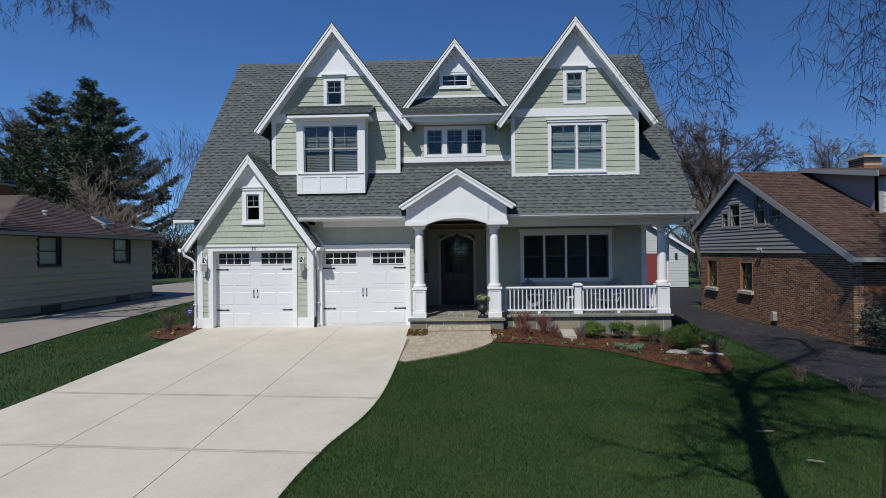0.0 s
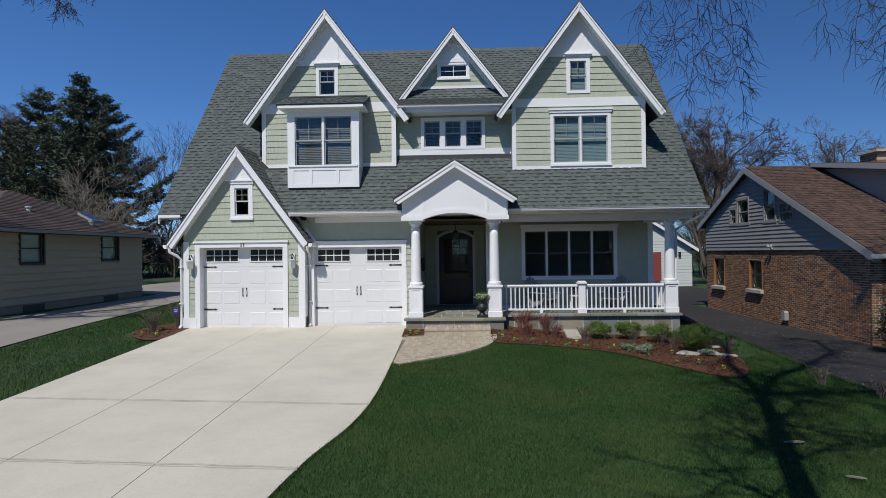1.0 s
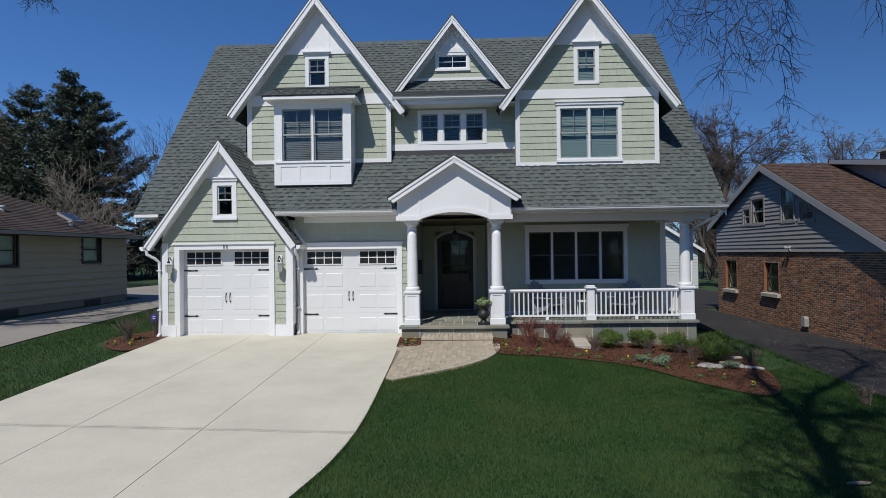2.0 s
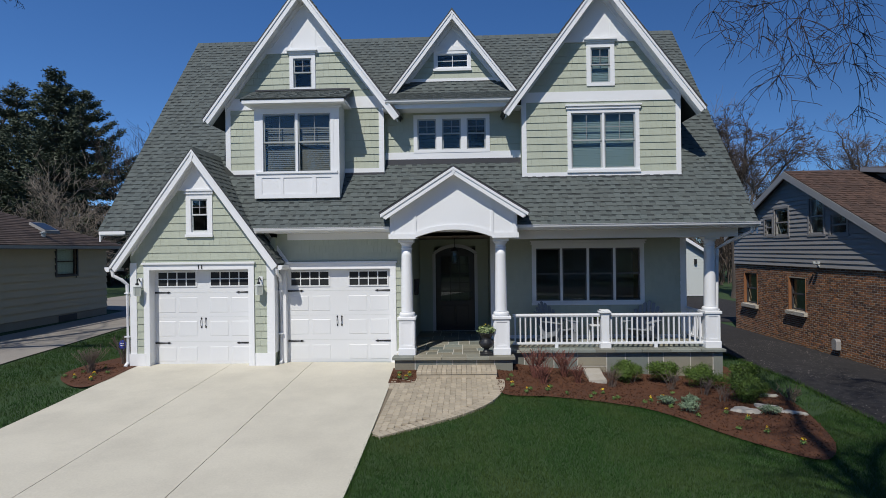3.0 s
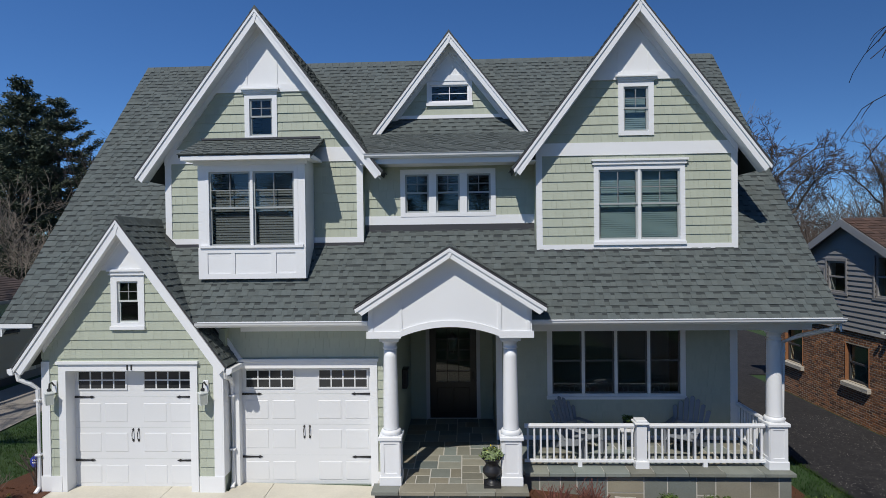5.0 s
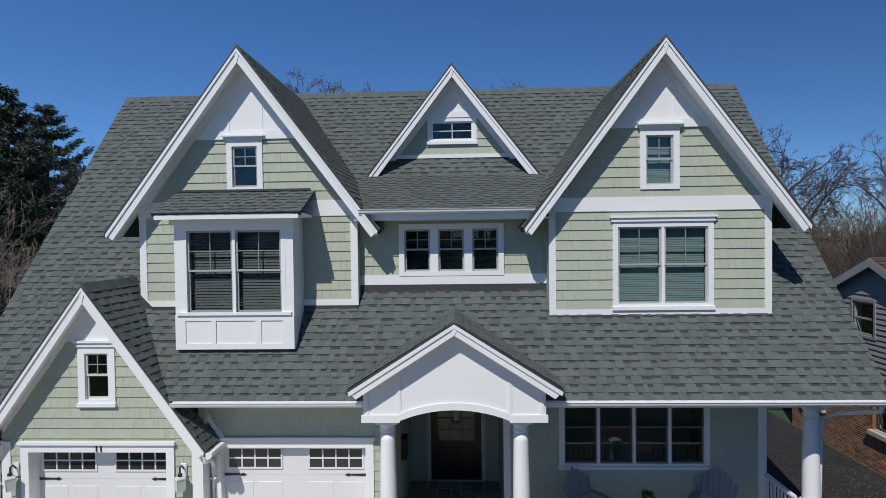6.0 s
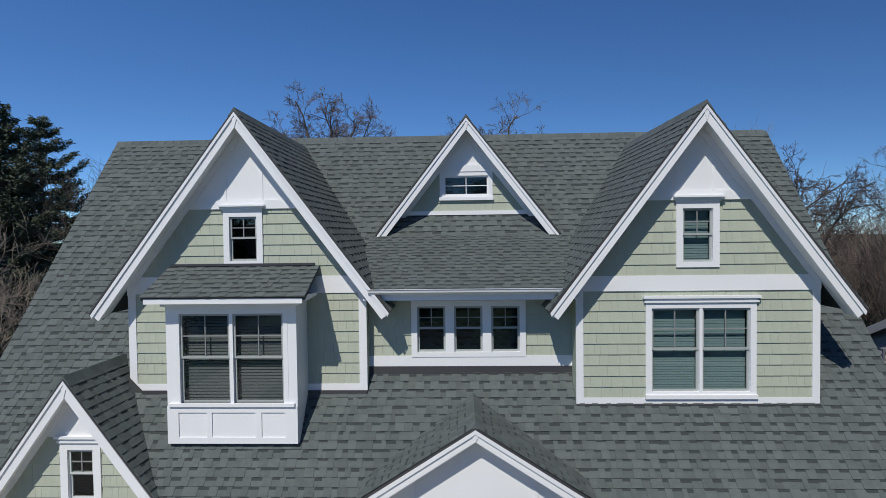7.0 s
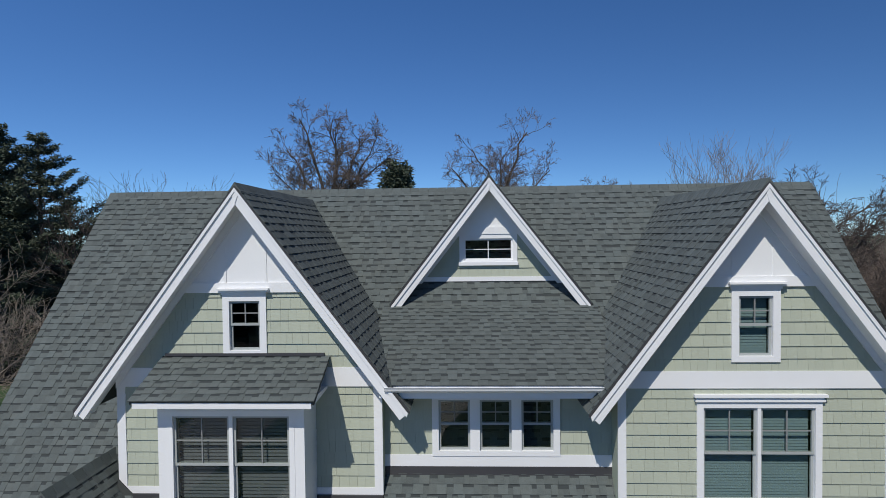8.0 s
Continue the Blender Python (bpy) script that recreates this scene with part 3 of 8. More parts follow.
def gutter(parent, x0, x1, y, z):
    """An open gutter on a fascia, seen from the front."""
    bm = bmesh.new()
    prism_x(bm, [(y + 0.10, z), (y + 0.10, z - 0.085), (y + 0.03, z - 0.085), (y - 0.01, z - 0.05), (y - 0.02, z - 0.015), (y - 0.035, z), (y - 0.02, z + 0.004), (y - 0.008, z - 0.012), (y + 0.035, z - 0.07), (y + 0.092, z - 0.07), (y + 0.092, z)], x0, x1)
    return part("gutter", bm, M_WHITE, parent, "white metal gutter")


GUT_Y = EAVE_Y - 0.135
gutter(house, -4.6, -1.42, GUT_Y, 3.30)
gutter(house, 1.5, X_R - 0.02, GUT_Y, 3.30)
boards("fascia", house, M_WHITE, "white fascia board", (X_L + 0.02, -7.75, EAVE_Y - 0.033, EAVE_Y - 0.003, 3.21, 3.285), (-4.62, X_R - 0.02, EAVE_Y - 0.033, EAVE_Y - 0.003, 3.19, 3.28))
boards("soffit", house, M_WHITE, "white boarded soffit", (X_L + 0.02, -7.81, EAVE_Y - 0.002, 15.1, 3.19, 3.21), (-4.27, -1.0, EAVE_Y - 0.002, 15.1, 3.19, 3.21), (-0.998, X_R - 0.05, EAVE_Y - 0.002, 14.998, 3.19, 3.21))
bm = bmesh.new()
box(bm, -1.0, X_R - 0.05, 15.02, 18.3, 3.06, 3.09)
part("porch_ceiling", bm, M_CEIL, house, "boarded porch ceiling, darkened to cut bounced light")


def gable_roof(xc, half, z_tip, z_peak, y_front, y_back, deep, seed, near=None, soffit_y=None, board=0.04, level=False):
    """A steep front gable: slabs, shingles, barge boards, soffit."""
    s = (z_peak - z_tip) / half
    bm = bmesh.new()
    prism(bm, [(xc - half, z_tip), (xc, z_peak), (xc + half, z_tip), (xc + half - 0.03, z_tip - 0.1), (xc, z_peak - 0.16), (xc - half + 0.03, z_tip - 0.1)], y_front + 0.01, y_back)
    r = part("roof", bm, M_ROOFB, house, "grey shingle gable roof")
    ln = math.hypot(half, z_peak - z_tip)
    tabs(r, (xc + half + 0.02, y_front - 0.03, z_tip - 0.02 * s), (xc + half + 0.02, y_back, z_tip - 0.02 * s), (-1, 0, s), ln + 0.03, seed, near)
    tabs(r, (xc - half - 0.02, y_front - 0.03, z_tip - 0.02 * s), (xc - half - 0.02, y_back, z_tip - 0.02 * s), (1, 0, s), ln + 0.03, seed + 1)
    cap = mesh_of(prism(bmesh.new(), [(-0.11, 0.02 - 0.11 * s), (0, 0.035), (0.11, 0.02 - 0.11 * s), (0, -0.02)], 0.0, 0.192), "ridge_cap", M_ROOFP)
    y = y_front - 0.03
    while y < y_back - 0.1:
        share("ridge_cap", cap, r, Matrix.Translation((xc, y, z_peak)))
        y += 0.2
    # dark drip edge, barge boards with a top moulding
    bm = bmesh.new()
    prism(bm, [(xc - half - 0.015, z_tip - 0.03), (xc, z_peak - 0.012), (xc + half + 0.015, z_tip - 0.03), (xc + half + 0.015, z_tip - 0.068), (xc, z_peak - 0.05), (xc - half - 0.015, z_tip - 0.068)], y_front - 0.034, y_front + 0.01)
    part("drip_edge", bm, M_DARK, r, "dark metal drip edge")
    for k in (-1, 1):
        bm = bmesh.new()
        foot = half - 0.02
        low_x, low_z = foot - 0.11, z_tip - 0.07 - deep + 0.11 * s
        if level:
            low_x, low_z = foot - deep / s, z_tip - 0.07
        prism(bm, [(xc + k * foot, z_tip - 0.07), (xc, z_peak - 0.05), (xc, z_peak - 0.05 - deep), (xc + k * low_x, low_z)], y_front - board / 2, y_front + board)
        prism(bm, [(xc + k * (foot + 0.012), z_tip - 0.06), (xc, z_peak - 0.045), (xc, z_peak - 0.105), (xc + k * (foot - 0.005), z_tip - 0.12)], y_front - board / 2 - 0.022, y_front - board / 2 - 0.001)
        part("barge_board", bm, M_WHITE, r, "white barge board")
    bm = bmesh.new()
    prism(bm, [(xc - 0.055, z_peak - 0.115), (xc, z_peak - 0.055), (xc + 0.055, z_peak - 0.115), (xc, z_peak - 0.05 - deep)], y_front - board / 2 - 0.012, y_front - board / 2 - 0.001)
    part("peak_block", bm, M_WHITE, r, "small white wedge where the barge boards meet")
    bm = bmesh.new()
    prism(bm, [(xc - half + 0.06, z_tip - 0.12), (xc, z_peak - 0.17), (xc + half - 0.06, z_tip - 0.12), (xc + half - 0.07, z_tip - 0.15), (xc, z_peak - 0.20), (xc - half + 0.07, z_tip - 0.15)], y_front + board, soffit_y or y_back)
    part("soffit", bm, M_WHITE, r, "white boarded soffit")
    return r


LG = dict(xc=-3.74, half=2.48, tip=6.15, peak=9.42, y=15.22)
RG = dict(xc=3.73, half=2.43, tip=6.15, peak=9.35, y=15.05)
CG = dict(xc=0.035, half=1.86, tip=7.39, peak=9.75, y=17.62)
GG = dict(xc=-6.12, half=2.03, tip=2.50, peak=GG_PEAK, y=14.42)
PG = dict(xc=0.09, half=1.68, tip=3.62, peak=4.66, y=13.98)
gable_roof(LG["xc"], LG["half"], LG["tip"], LG["peak"], LG["y"], roof_y(LG["peak"]) + 0.1, 0.24, 11, soffit_y=15.55)
gable_roof(RG["xc"], RG["half"], RG["tip"], RG["peak"], RG["y"], roof_y(RG["peak"]) + 0.1, 0.24, 21, soffit_y=15.42)
gable_roof(CG["xc"], CG["half"], CG["tip"], CG["peak"], CG["y"], RIDGE_Y, 0.225, 31, soffit_y=18.0, level=True)
gable_roof(GG["xc"], GG["half"], GG["tip"], GG["peak"], GG["y"], roof_y(GG["peak"]) + 0.1, 0.26, 41, soffit_y=14.68)
gable_roof(PG["xc"], PG["half"], PG["tip"], PG["peak"], PG["y"], roof_y(PG["peak"]) + 0.1, 0.17, 51)


def rake_frieze(G, y, x_l, x_r, parent, depth=0.17):
    """Two sloping boards on the wall, close under the soffit."""
    s_ = (G["peak"] - G["tip"]) / G["half"]
    top = lambda x: G["peak"] - 0.195 - s_ * abs(x - G["xc"])
    for xe in (x_l, x_r):
        bm = bmesh.new()
        prism(bm, [(xe, top(xe)), (G["xc"], top(G["xc"])), (G["xc"], top(G["xc"]) - depth), (xe, top(xe) - depth)], y - 0.048, y - 0.001)
        part("rake_frieze", bm, M_WHITE, parent, "white frieze board along the rake")


# ---- windows ----
def window(x0, x1, z0, z1, y, units=1, trim=0.10, head="cap", sill=True, grid=(2, 2), blind=None, lower=True, drop=1.0, parent=None, post=0.10, sash_w=0.035, label="", bars=None, sash=None, pitch=0.028, cover=0.62):
    """Double-hung units in a white casing; (x0..z1) is the outside of the casing, y the wall's face."""
    par = parent or house
    bm = bmesh.new()
    f = y - 0.035
    ring_frame(bm, (x0, x1, z0, z1), (x0 + trim, x1 - trim, z0 + trim * 0.8, z1 - trim), f, y + 0.06)
    win = part("window", bm, M_WHITE, par, label or "white-cased double-hung window")
    if head == "cap":
        bm = bmesh.new()
        box(bm, x0 - 0.03, x1 + 0.03, f - 0.03, y + 0.02, z1, z1 + 0.03)
        box(bm, x0 - 0.015, x1 + 0.015, f - 0.015, y + 0.02, z1 + 0.03, z1 + 0.07)
        box(bm, x0 - 0.05, x1 + 0.05, f - 0.055, y + 0.02, z1 + 0.07, z1 + 0.11)
        part("head_cap", bm, M_WHITE, win)
    if sill:
        part("sill", boxed(x0 - 0.015, x1 + 0.015, f - 0.03, y + 0.02, z0 - 0.03, z0 + 0.035), M_WHITE, win)
    ix0, ix1, iz0, iz1 = x0 + trim, x1 - trim, z0 + trim * 0.8, z1 - trim
    uw = (ix1 - ix0 - post * (units - 1)) / units
    mid = iz0 + (iz1 - iz0) * 0.5
    for u in range(units):
        a = ix0 + u * (uw + post)
        b = a + uw
        if u:
            part("mullion", boxed(a - post, a, f + 0.005, y + 0.06, iz0, iz1), M_WHITE, win)
        spans = [(mid, iz1, 0.0)] + ([(iz0, mid + sash_w, 0.022)] if lower else [])
        if not lower:
            spans = [(iz0, iz1, 0.0)]
        for c, d, back in spans:
            ys = f + 0.035 + back
            bm = bmesh.new()
            ring_frame(bm, (a, b, c, d), (a + sash_w, b - sash_w, c + sash_w, d - sash_w), ys, ys + 0.03)
            part("sash", bm, sash or M_SASH, win, "painted window sash")
            g = part("pane", boxed(a + sash_w, b - sash_w, ys + 0.013, ys + 0.017, c + sash_w, d - sash_w), M_GLASS, win, "clear glass pane")
            g.visible_shadow = False
            if back == 0.0 and grid:
                bm = bmesh.new()
                for k in range(1, grid[0]):
                    xm = a + sash_w + (b - a - 2 * sash_w) * k / grid[0]
                    box(bm, xm - 0.008, xm + 0.008, ys + 0.004, ys + 0.026, c + sash_w, d - sash_w)
                for k in range(1, grid[1]):
                    zm = c + sash_w + (d - c - 2 * sash_w) * k / grid[1]
                    box(bm, a + sash_w, b - sash_w, ys + 0.005, ys + 0.025, zm - 0.008, zm + 0.008)
                part("muntin", bm, bars or M_MUNTIN, win)
        if blind:
            bm = bmesh.new()
            z = iz1 - 0.02
            stop = iz1 - (iz1 - iz0) * drop
            while z > stop:
                vs = [bm.verts.new(p) for p in ((a + 0.02, y + 0.11, z), (b - 0.02, y + 0.11, z), (b - 0.02, y + 0.118, z + pitch * cover), (a + 0.02, y + 0.118, z + pitch * cover))]
                bm.faces.new(vs)
                z -= pitch
            tagged(part("blind", bm, blind, win, "closed slatted blind"), kind="stuff")
    # dark sheet behind the opening stands in for the unlit room
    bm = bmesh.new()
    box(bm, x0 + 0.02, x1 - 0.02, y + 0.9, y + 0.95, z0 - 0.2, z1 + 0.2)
    part("dark_room_sheet", bm, M_INSIDE, win, "dark sheet standing in for the dim room")
    return win


def hole(x0, x1, z0, z1, t=0.05):
    return (x0 + t, x1 - t, z0 + t, z1 - t)


def gable_front(G, y, x_l, x_r, z0, z_band, small, big, seed, left_cut=None):
    """The wall under a big gable: corner boards, band, shakes, panelled top."""
    s = (G["peak"] - G["tip"]) / G["half"]
    zt = lambda x: G["peak"] - 0.2 - s * abs(x - G["xc"])
    z_side_l, z_side_r = zt(x_l), zt(x_r)
    out = [(x_l, z0), (x_r, z0), (x_r, z_side_r), (G["xc"], G["peak"] - 0.2), (x_l, z_side_l)]
    holes = [hole(*small)] + ([hole(*big)] if big else [])
    w = wall("wall", out, holes, y, y + 0.12, M_GREENB, house, "sage shingle gable wall with white trim")
    return w, out, zt


# right gable
YR = 15.42
RW = (2.91, 4.68, 4.655, 6.20)
RS = (3.40, 4.09, 6.77, 7.83)
w, out, zt = gable_front(RG, YR, 1.78, 5.69, 4.5, 6.5, RS, RW, 61)
sh_out = [(1.90, 4.64), (5.57, 4.64), (5.57, 6.40), (1.90, 6.40)]
shakes(w, sh_out, [hole(*RW)], YR, seed=61)
up_out = clip([(1.0, 6.64), (6.5, 6.64), (6.5, 7.88), (1.0, 7.88)], out)
shakes(w, up_out, [hole(*RS)], YR, seed=62)
boards("corner_board", w, M_WHITE, "white corner board", (1.78, 1.90, YR - 0.028, YR, 4.54, 6.39), (5.57, 5.69, YR - 0.028, YR, 4.54, 6.39))
boards("base_board", w, M_WHITE, "", (1.90, 5.57, YR - 0.028, YR, 4.54, 4.64))
bm = bmesh.new()
prism(bm, clip([(1.0, 6.39), (6.5, 6.39), (6.5, 6.64), (1.0, 6.64)], out), YR - 0.032, YR)
part("band", bm, M_WHITE, w, "wide white band board")
bm = bmesh.new()
prism(bm, clip([(1.0, 7.86), (6.5, 7.86), (6.5, 9.6), (1.0, 9.6)], out), YR - 0.02, YR)
prism(bm, clip([(1.0, 7.86), (6.5, 7.86), (6.5, 8.01), (1.0, 8.01)], out), YR - 0.045, YR - 0.021)
part("panelled_peak", bm, M_WHITE, w, "white panelled gable peak")
boards("batten", w, M_WHITE, "", (RG["xc"] - 0.33, RG["xc"] - 0.29, YR - 0.03, YR - 0.021, 8.011, 8.5), (RG["xc"] + 0.25, RG["xc"] + 0.29, YR - 0.03, YR - 0.021, 8.011, 8.5))
rake_frieze(RG, YR, 1.78, 5.69, w)
window(*RW, YR, 2, blind=M_BLIND, pitch=0.042, cover=1.04, trim=0.095, post=0.05, sash=M_WSASH, label="paired double-hung windows with closed pale blinds")
window(*RS, YR, 1, head=None, sill=False, blind=M_BLIND, pitch=0.042, cover=1.04, trim=0.105, sash=M_WSASH)


def small_cap(x0, x1, z, y, parent):
    """A moulded cap over a small window, stepped out towards its top."""
    bm = bmesh.new()
    box(bm, x0 - 0.01, x1 + 0.01, y - 0.06, y, z, z + 0.035)
    box(bm, x0 - 0.035, x1 + 0.035, y - 0.085, y, z + 0.035, z + 0.07)
    box(bm, x0 - 0.06, x1 + 0.06, y - 0.115, y, z + 0.07, z + 0.10)
    part("head_cap", bm, M_WHITE, parent)


small_cap(RS[0], RS[1], 7.83, YR, w)
part("flashing", boxed(1.78, 5.69, YR - 0.05, YR, 4.42, 4.538), M_DARK, w, "dark metal flashing")

# left gable
YL = 15.55
LS = (-4.10, -3.43, 6.86, 7.79)
w, out, zt = gable_front(LG, YL, -5.78, -1.69, 4.6, 6.5, LS, (-4.7, -2.8, 4.8, 6.3), 71)
shakes(w, [(-5.65, 4.85), (-4.78, 4.85), (-4.78, 6.40), (-5.65, 6.40)], [], YL, seed=71)
shakes(w, [(-2.75, 4.85), (-1.82, 4.85), (-1.82, 6.40), (-2.75, 6.40)], [], YL, seed=72)
up_out = clip([(-7.0, 6.68), (0.0, 6.68), (0.0, 7.86), (-7.0, 7.86)], out)
shakes(w, up_out, [hole(*LS)], YL, seed=73)
# the outer foot of the trim is cut off along the garage roof
bm = bmesh.new()
prism(bm, [(-5.78, 4.96), (-5.65, 4.82), (-5.65, 6.39), (-5.78, 6.39)], YL - 0.028, YL)
part("corner_board", bm, M_WHITE, w, "white corner board cut off along the garage roof")
boards("corner_board", w, M_WHITE, "white corner board", (-1.82, -1.69, YL - 0.028, YL, 4.74, 6.39))
bm = bmesh.new()
prism(bm, [(-5.649, 4.821), (-5.57, 4.74), (-4.80, 4.74), (-4.80, 4.85), (-5.649, 4.85)], YL - 0.028, YL)
part("base_board", bm, M_WHITE, w)
boards("base_board", w, M_WHITE, "", (-2.70, -1.82, YL - 0.028, YL, 4.74, 4.85))
bm = bmesh.new()
prism(bm, clip([(-7, 6.39), (0, 6.39), (0, 6.68), (-7, 6.68)], out), YL - 0.032, YL)
part("band", bm, M_WHITE, w, "wide white band board")
bm = bmesh.new()
prism(bm, clip([(-7, 7.82), (0, 7.82), (0, 9.6), (-7, 9.6)], out), YL - 0.02, YL)
prism(bm, clip([(-7, 7.82), (0, 7.82), (0, 7.97), (-7, 7.97)], out), YL - 0.045, YL - 0.021)
part("panelled_peak", bm, M_WHITE, w, "white panelled gable peak")
boards("batten", w, M_WHITE, "", (LG["xc"] - 0.33, LG["xc"] - 0.29, YL - 0.03, YL - 0.021, 7.971, 8.5), (LG["xc"] + 0.29, LG["xc"] + 0.33, YL - 0.03, YL - 0.021, 7.971, 8.5))
rake_frieze(LG, YL, -5.78, -1.69, w)
window(*LS, YL, 1, head=None, sill=False, trim=0.10, sash=M_WSASH)
small_cap(LS[0], LS[1], 7.79, YL, w)
part("flashing", boxed(-5.56, -4.8, YL - 0.05, YL, 4.52, 4.738), M_DARK, w)
bm = bmesh.new()
prism(bm, [(-5.80, 4.45), (-5.562, 4.45), (-5.562, 4.73), (-5.655, 4.812), (-5.80, 4.965)], YL - 0.03, YL - 0.001)
part("flashing", bm, M_ROOFB, w, "dark flashing along the garage roof")
part("flashing", boxed(-2.7, -1.69, YL - 0.05, YL, 4.52, 4.738), M_DARK, w)
# cheeks of the two gables
for x0, x1, y, z, xk in ((1.78, 1.90, YR, 4.4, RG), (5.57, 5.69, YR, 4.4, RG), (-5.78, -5.66, YL, 4.6, LG), (-1.81, -1.69, YL, 4.6, LG)):
    bm = bmesh.new()
    prism_x(bm, [(y + 0.12, z), (roof_y(6.3), 6.3), (y + 0.12, 6.3)], x0, x1)
    part("cheek_wall", bm, M_GREENB, house, "sage dormer cheek")

# box bay on the left gable
YB = 14.91
bay = part("bay", boxed(-4.80, -4.66, YB, YL, 4.06, 6.38), M_WHITE, house, "white panelled box bay window")
part("panel", boxed(-2.84, -2.70, YB, YL, 4.06, 6.38), M_WHITE, bay)
part("panel", boxed(-4.66, -2.84, YB, YB + 0.10, 4.06, 4.70), M_WHITE, bay)
part("panel", boxed(-4.66, -2.84, YB, YB + 0.10, 6.14, 6.38), M_WHITE, bay)
bm = bmesh.new()
for a, b in ((-4.80, -4.62), (-4.16, -4.08), (-3.38, -3.28), (-2.90, -2.70)):
    box(bm, a, b, YB - 0.018, YB - 0.001, 4.16, 4.56)
box(bm, -4.80, -2.70, YB - 0.018, YB - 0.001, 4.56, 4.66)
box(bm, -4.80, -2.70, YB - 0.018, YB - 0.001, 4.06, 4.16)
part("rail", bm, M_WHITE, bay)
part("sill", boxed(-4.76, -2.74, YB - 0.05, YB - 0.001, 4.66, 4.71), M_WHITE, bay)
part("brow", boxed(-4.86, -2.64, YB - 0.05, YB - 0.001, 6.26, 6.39), M_WHITE, bay)
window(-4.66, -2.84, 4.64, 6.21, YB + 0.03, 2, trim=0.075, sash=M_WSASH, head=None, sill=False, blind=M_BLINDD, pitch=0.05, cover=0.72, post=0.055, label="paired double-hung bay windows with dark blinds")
bm = bmesh.new()
prism_x(bm, [(YB - 0.28, 6.44), (YL, 6.86), (YL, 6.80), (YB - 0.26, 6.37)], -5.04, -2.48)
broof = part("roof", bm, M_ROOFB, house, "small grey shingle roof over the bay")
s_b = (6.86 - 6.44) / (YL - YB + 0.28)
tabs(broof, (-5.05, YB - 0.30, 6.432), (-2.47, YB - 0.30, 6.432), (0, 1, s_b), math.hypot(0.42, YL - YB + 0.30), 81, near=(0, 2.7, -0.1, 0.95))
bm = bmesh.new()
prism_x(bm, [(YB - 0.27, 6.425), (YB - 0.05, 6.425), (YL, 6.40), (YL, 6.36), (YB - 0.27, 6.325)], -5.0, -2.52)
part("soffit", bm, M_WHITE, broof)
part("flashing", boxed(-5.0, -2.55, YL - 0.05, YL - 0.001, 6.86, 6.90), M_DARK, broof)

# middle dormer with a shed roof
YC = 15.77
w = wall("wall", [(-1.70, 4.6), (1.82, 4.6), (1.82, 6.45), (-1.70, 6.45)], [(-0.90, 0.95, 5.32, 6.18)], YC, YC + 0.12, M_GREENB, house, "sage shingle dormer wall")
shakes(w, [(-1.70, 5.27), (1.82, 5.27), (1.82, 6.35), (-1.70, 6.35)], [(-0.92, 0.97, 5.28, 6.2)], YC, seed=91)
bm = bmesh.new()
box(bm, -1.70, 1.82, YC - 0.03, YC, 5.09, 5.27)
part("trim", bm, M_WHITE, w, "white base band")
part("flashing", boxed(-1.7, 1.82, YC - 0.04, YC, 4.88, 5.088), M_DARK, w)
window(-0.955, 1.0, 5.25, 6.22, YC - 0.005, 3, trim=0.10, head=None, post=0.15, sash=M_WSASH, sill=False, label="row of three small double-hung windows")
SH_Y, SH_Z, SH_TOP = 15.27, 6.48, 17.72
s_c = 0.357
bm = bmesh.new()
prism_x(bm, [(SH_Y, SH_Z), (15.6, SH_Z + s_c * (15.6 - SH_Y)), (15.6, SH_Z - 0.12), (SH_Y + 0.02, SH_Z - 0.12)], -1.67, 1.76)
prism_x(bm, [(15.602, SH_Z + s_c * (15.602 - SH_Y)), (SH_TOP + 0.3, SH_Z + s_c * (SH_TOP + 0.3 - SH_Y)), (SH_TOP + 0.3, SH_Z - 0.3), (15.602, SH_Z - 0.12)], -1.95, 2.0)
shed = part("roof", bm, M_ROOFB, house, "low grey shingle dormer roof")
tabs(shed, (-1.95, SH_Y - 0.03, SH_Z - 0.008), (2.0, SH_Y - 0.03, SH_Z - 0.008), (0, 1, s_c), 2.62, 95, near=(0.45, 3.5, -0.1, 2.5), hidden=lambda p: p.y < 15.66 and not -1.64 < p.x < 1.72)
gutter(house, -1.60, 1.64, SH_Y - 0.105, SH_Z - 0.01)
part("fascia", boxed(-1.62, 1.66, SH_Y - 0.005, SH_Y + 0.02, SH_Z - 0.20, SH_Z - 0.02), M_WHITE, house)
part("soffit", boxed(-1.7, 1.8, SH_Y + 0.02, YC + 0.02, SH_Z - 0.20, SH_Z - 0.17), M_WHITE, house)

# little gable over it
YG = 18.0
CW = (-0.53, 0.58, 8.09, 8.66)
s = (CG["peak"] - CG["tip"]) / CG["half"]
out = [(-1.80, 7.30), (1.87, 7.30), (1.87, 7.36), (CG["xc"], CG["peak"] - 0.2), (-1.80, 7.36)]
w = wall("wall", out, [hole(*CW)], YG, YG + 0.12, M_GREENB, house, "sage shingle little gable wall")
o2 = clip([(-3, 7.83), (3, 7.83), (3, 8.68), (-3, 8.68)], out)
shakes(w, o2, [hole(*CW)], YG, seed=97)
bm = bmesh.new()
prism(bm, clip([(-3, 7.755), (3, 7.755), (3, 7.84), (-3, 7.84)], out), YG - 0.035, YG)
part("trim", bm, M_WHITE, w)
# dark strip that fills from the trim down to the roof
part("flashing", boxed(-1.5, 1.57, YG - 0.02, YG - 0.001, 7.45, 7.753), M_DARK, w)
bm = bmesh.new()
prism(bm, clip([(-3, 8.66), (3, 8.66), (3, 9.7), (-3, 9.7)], out), YG - 0.025, YG)
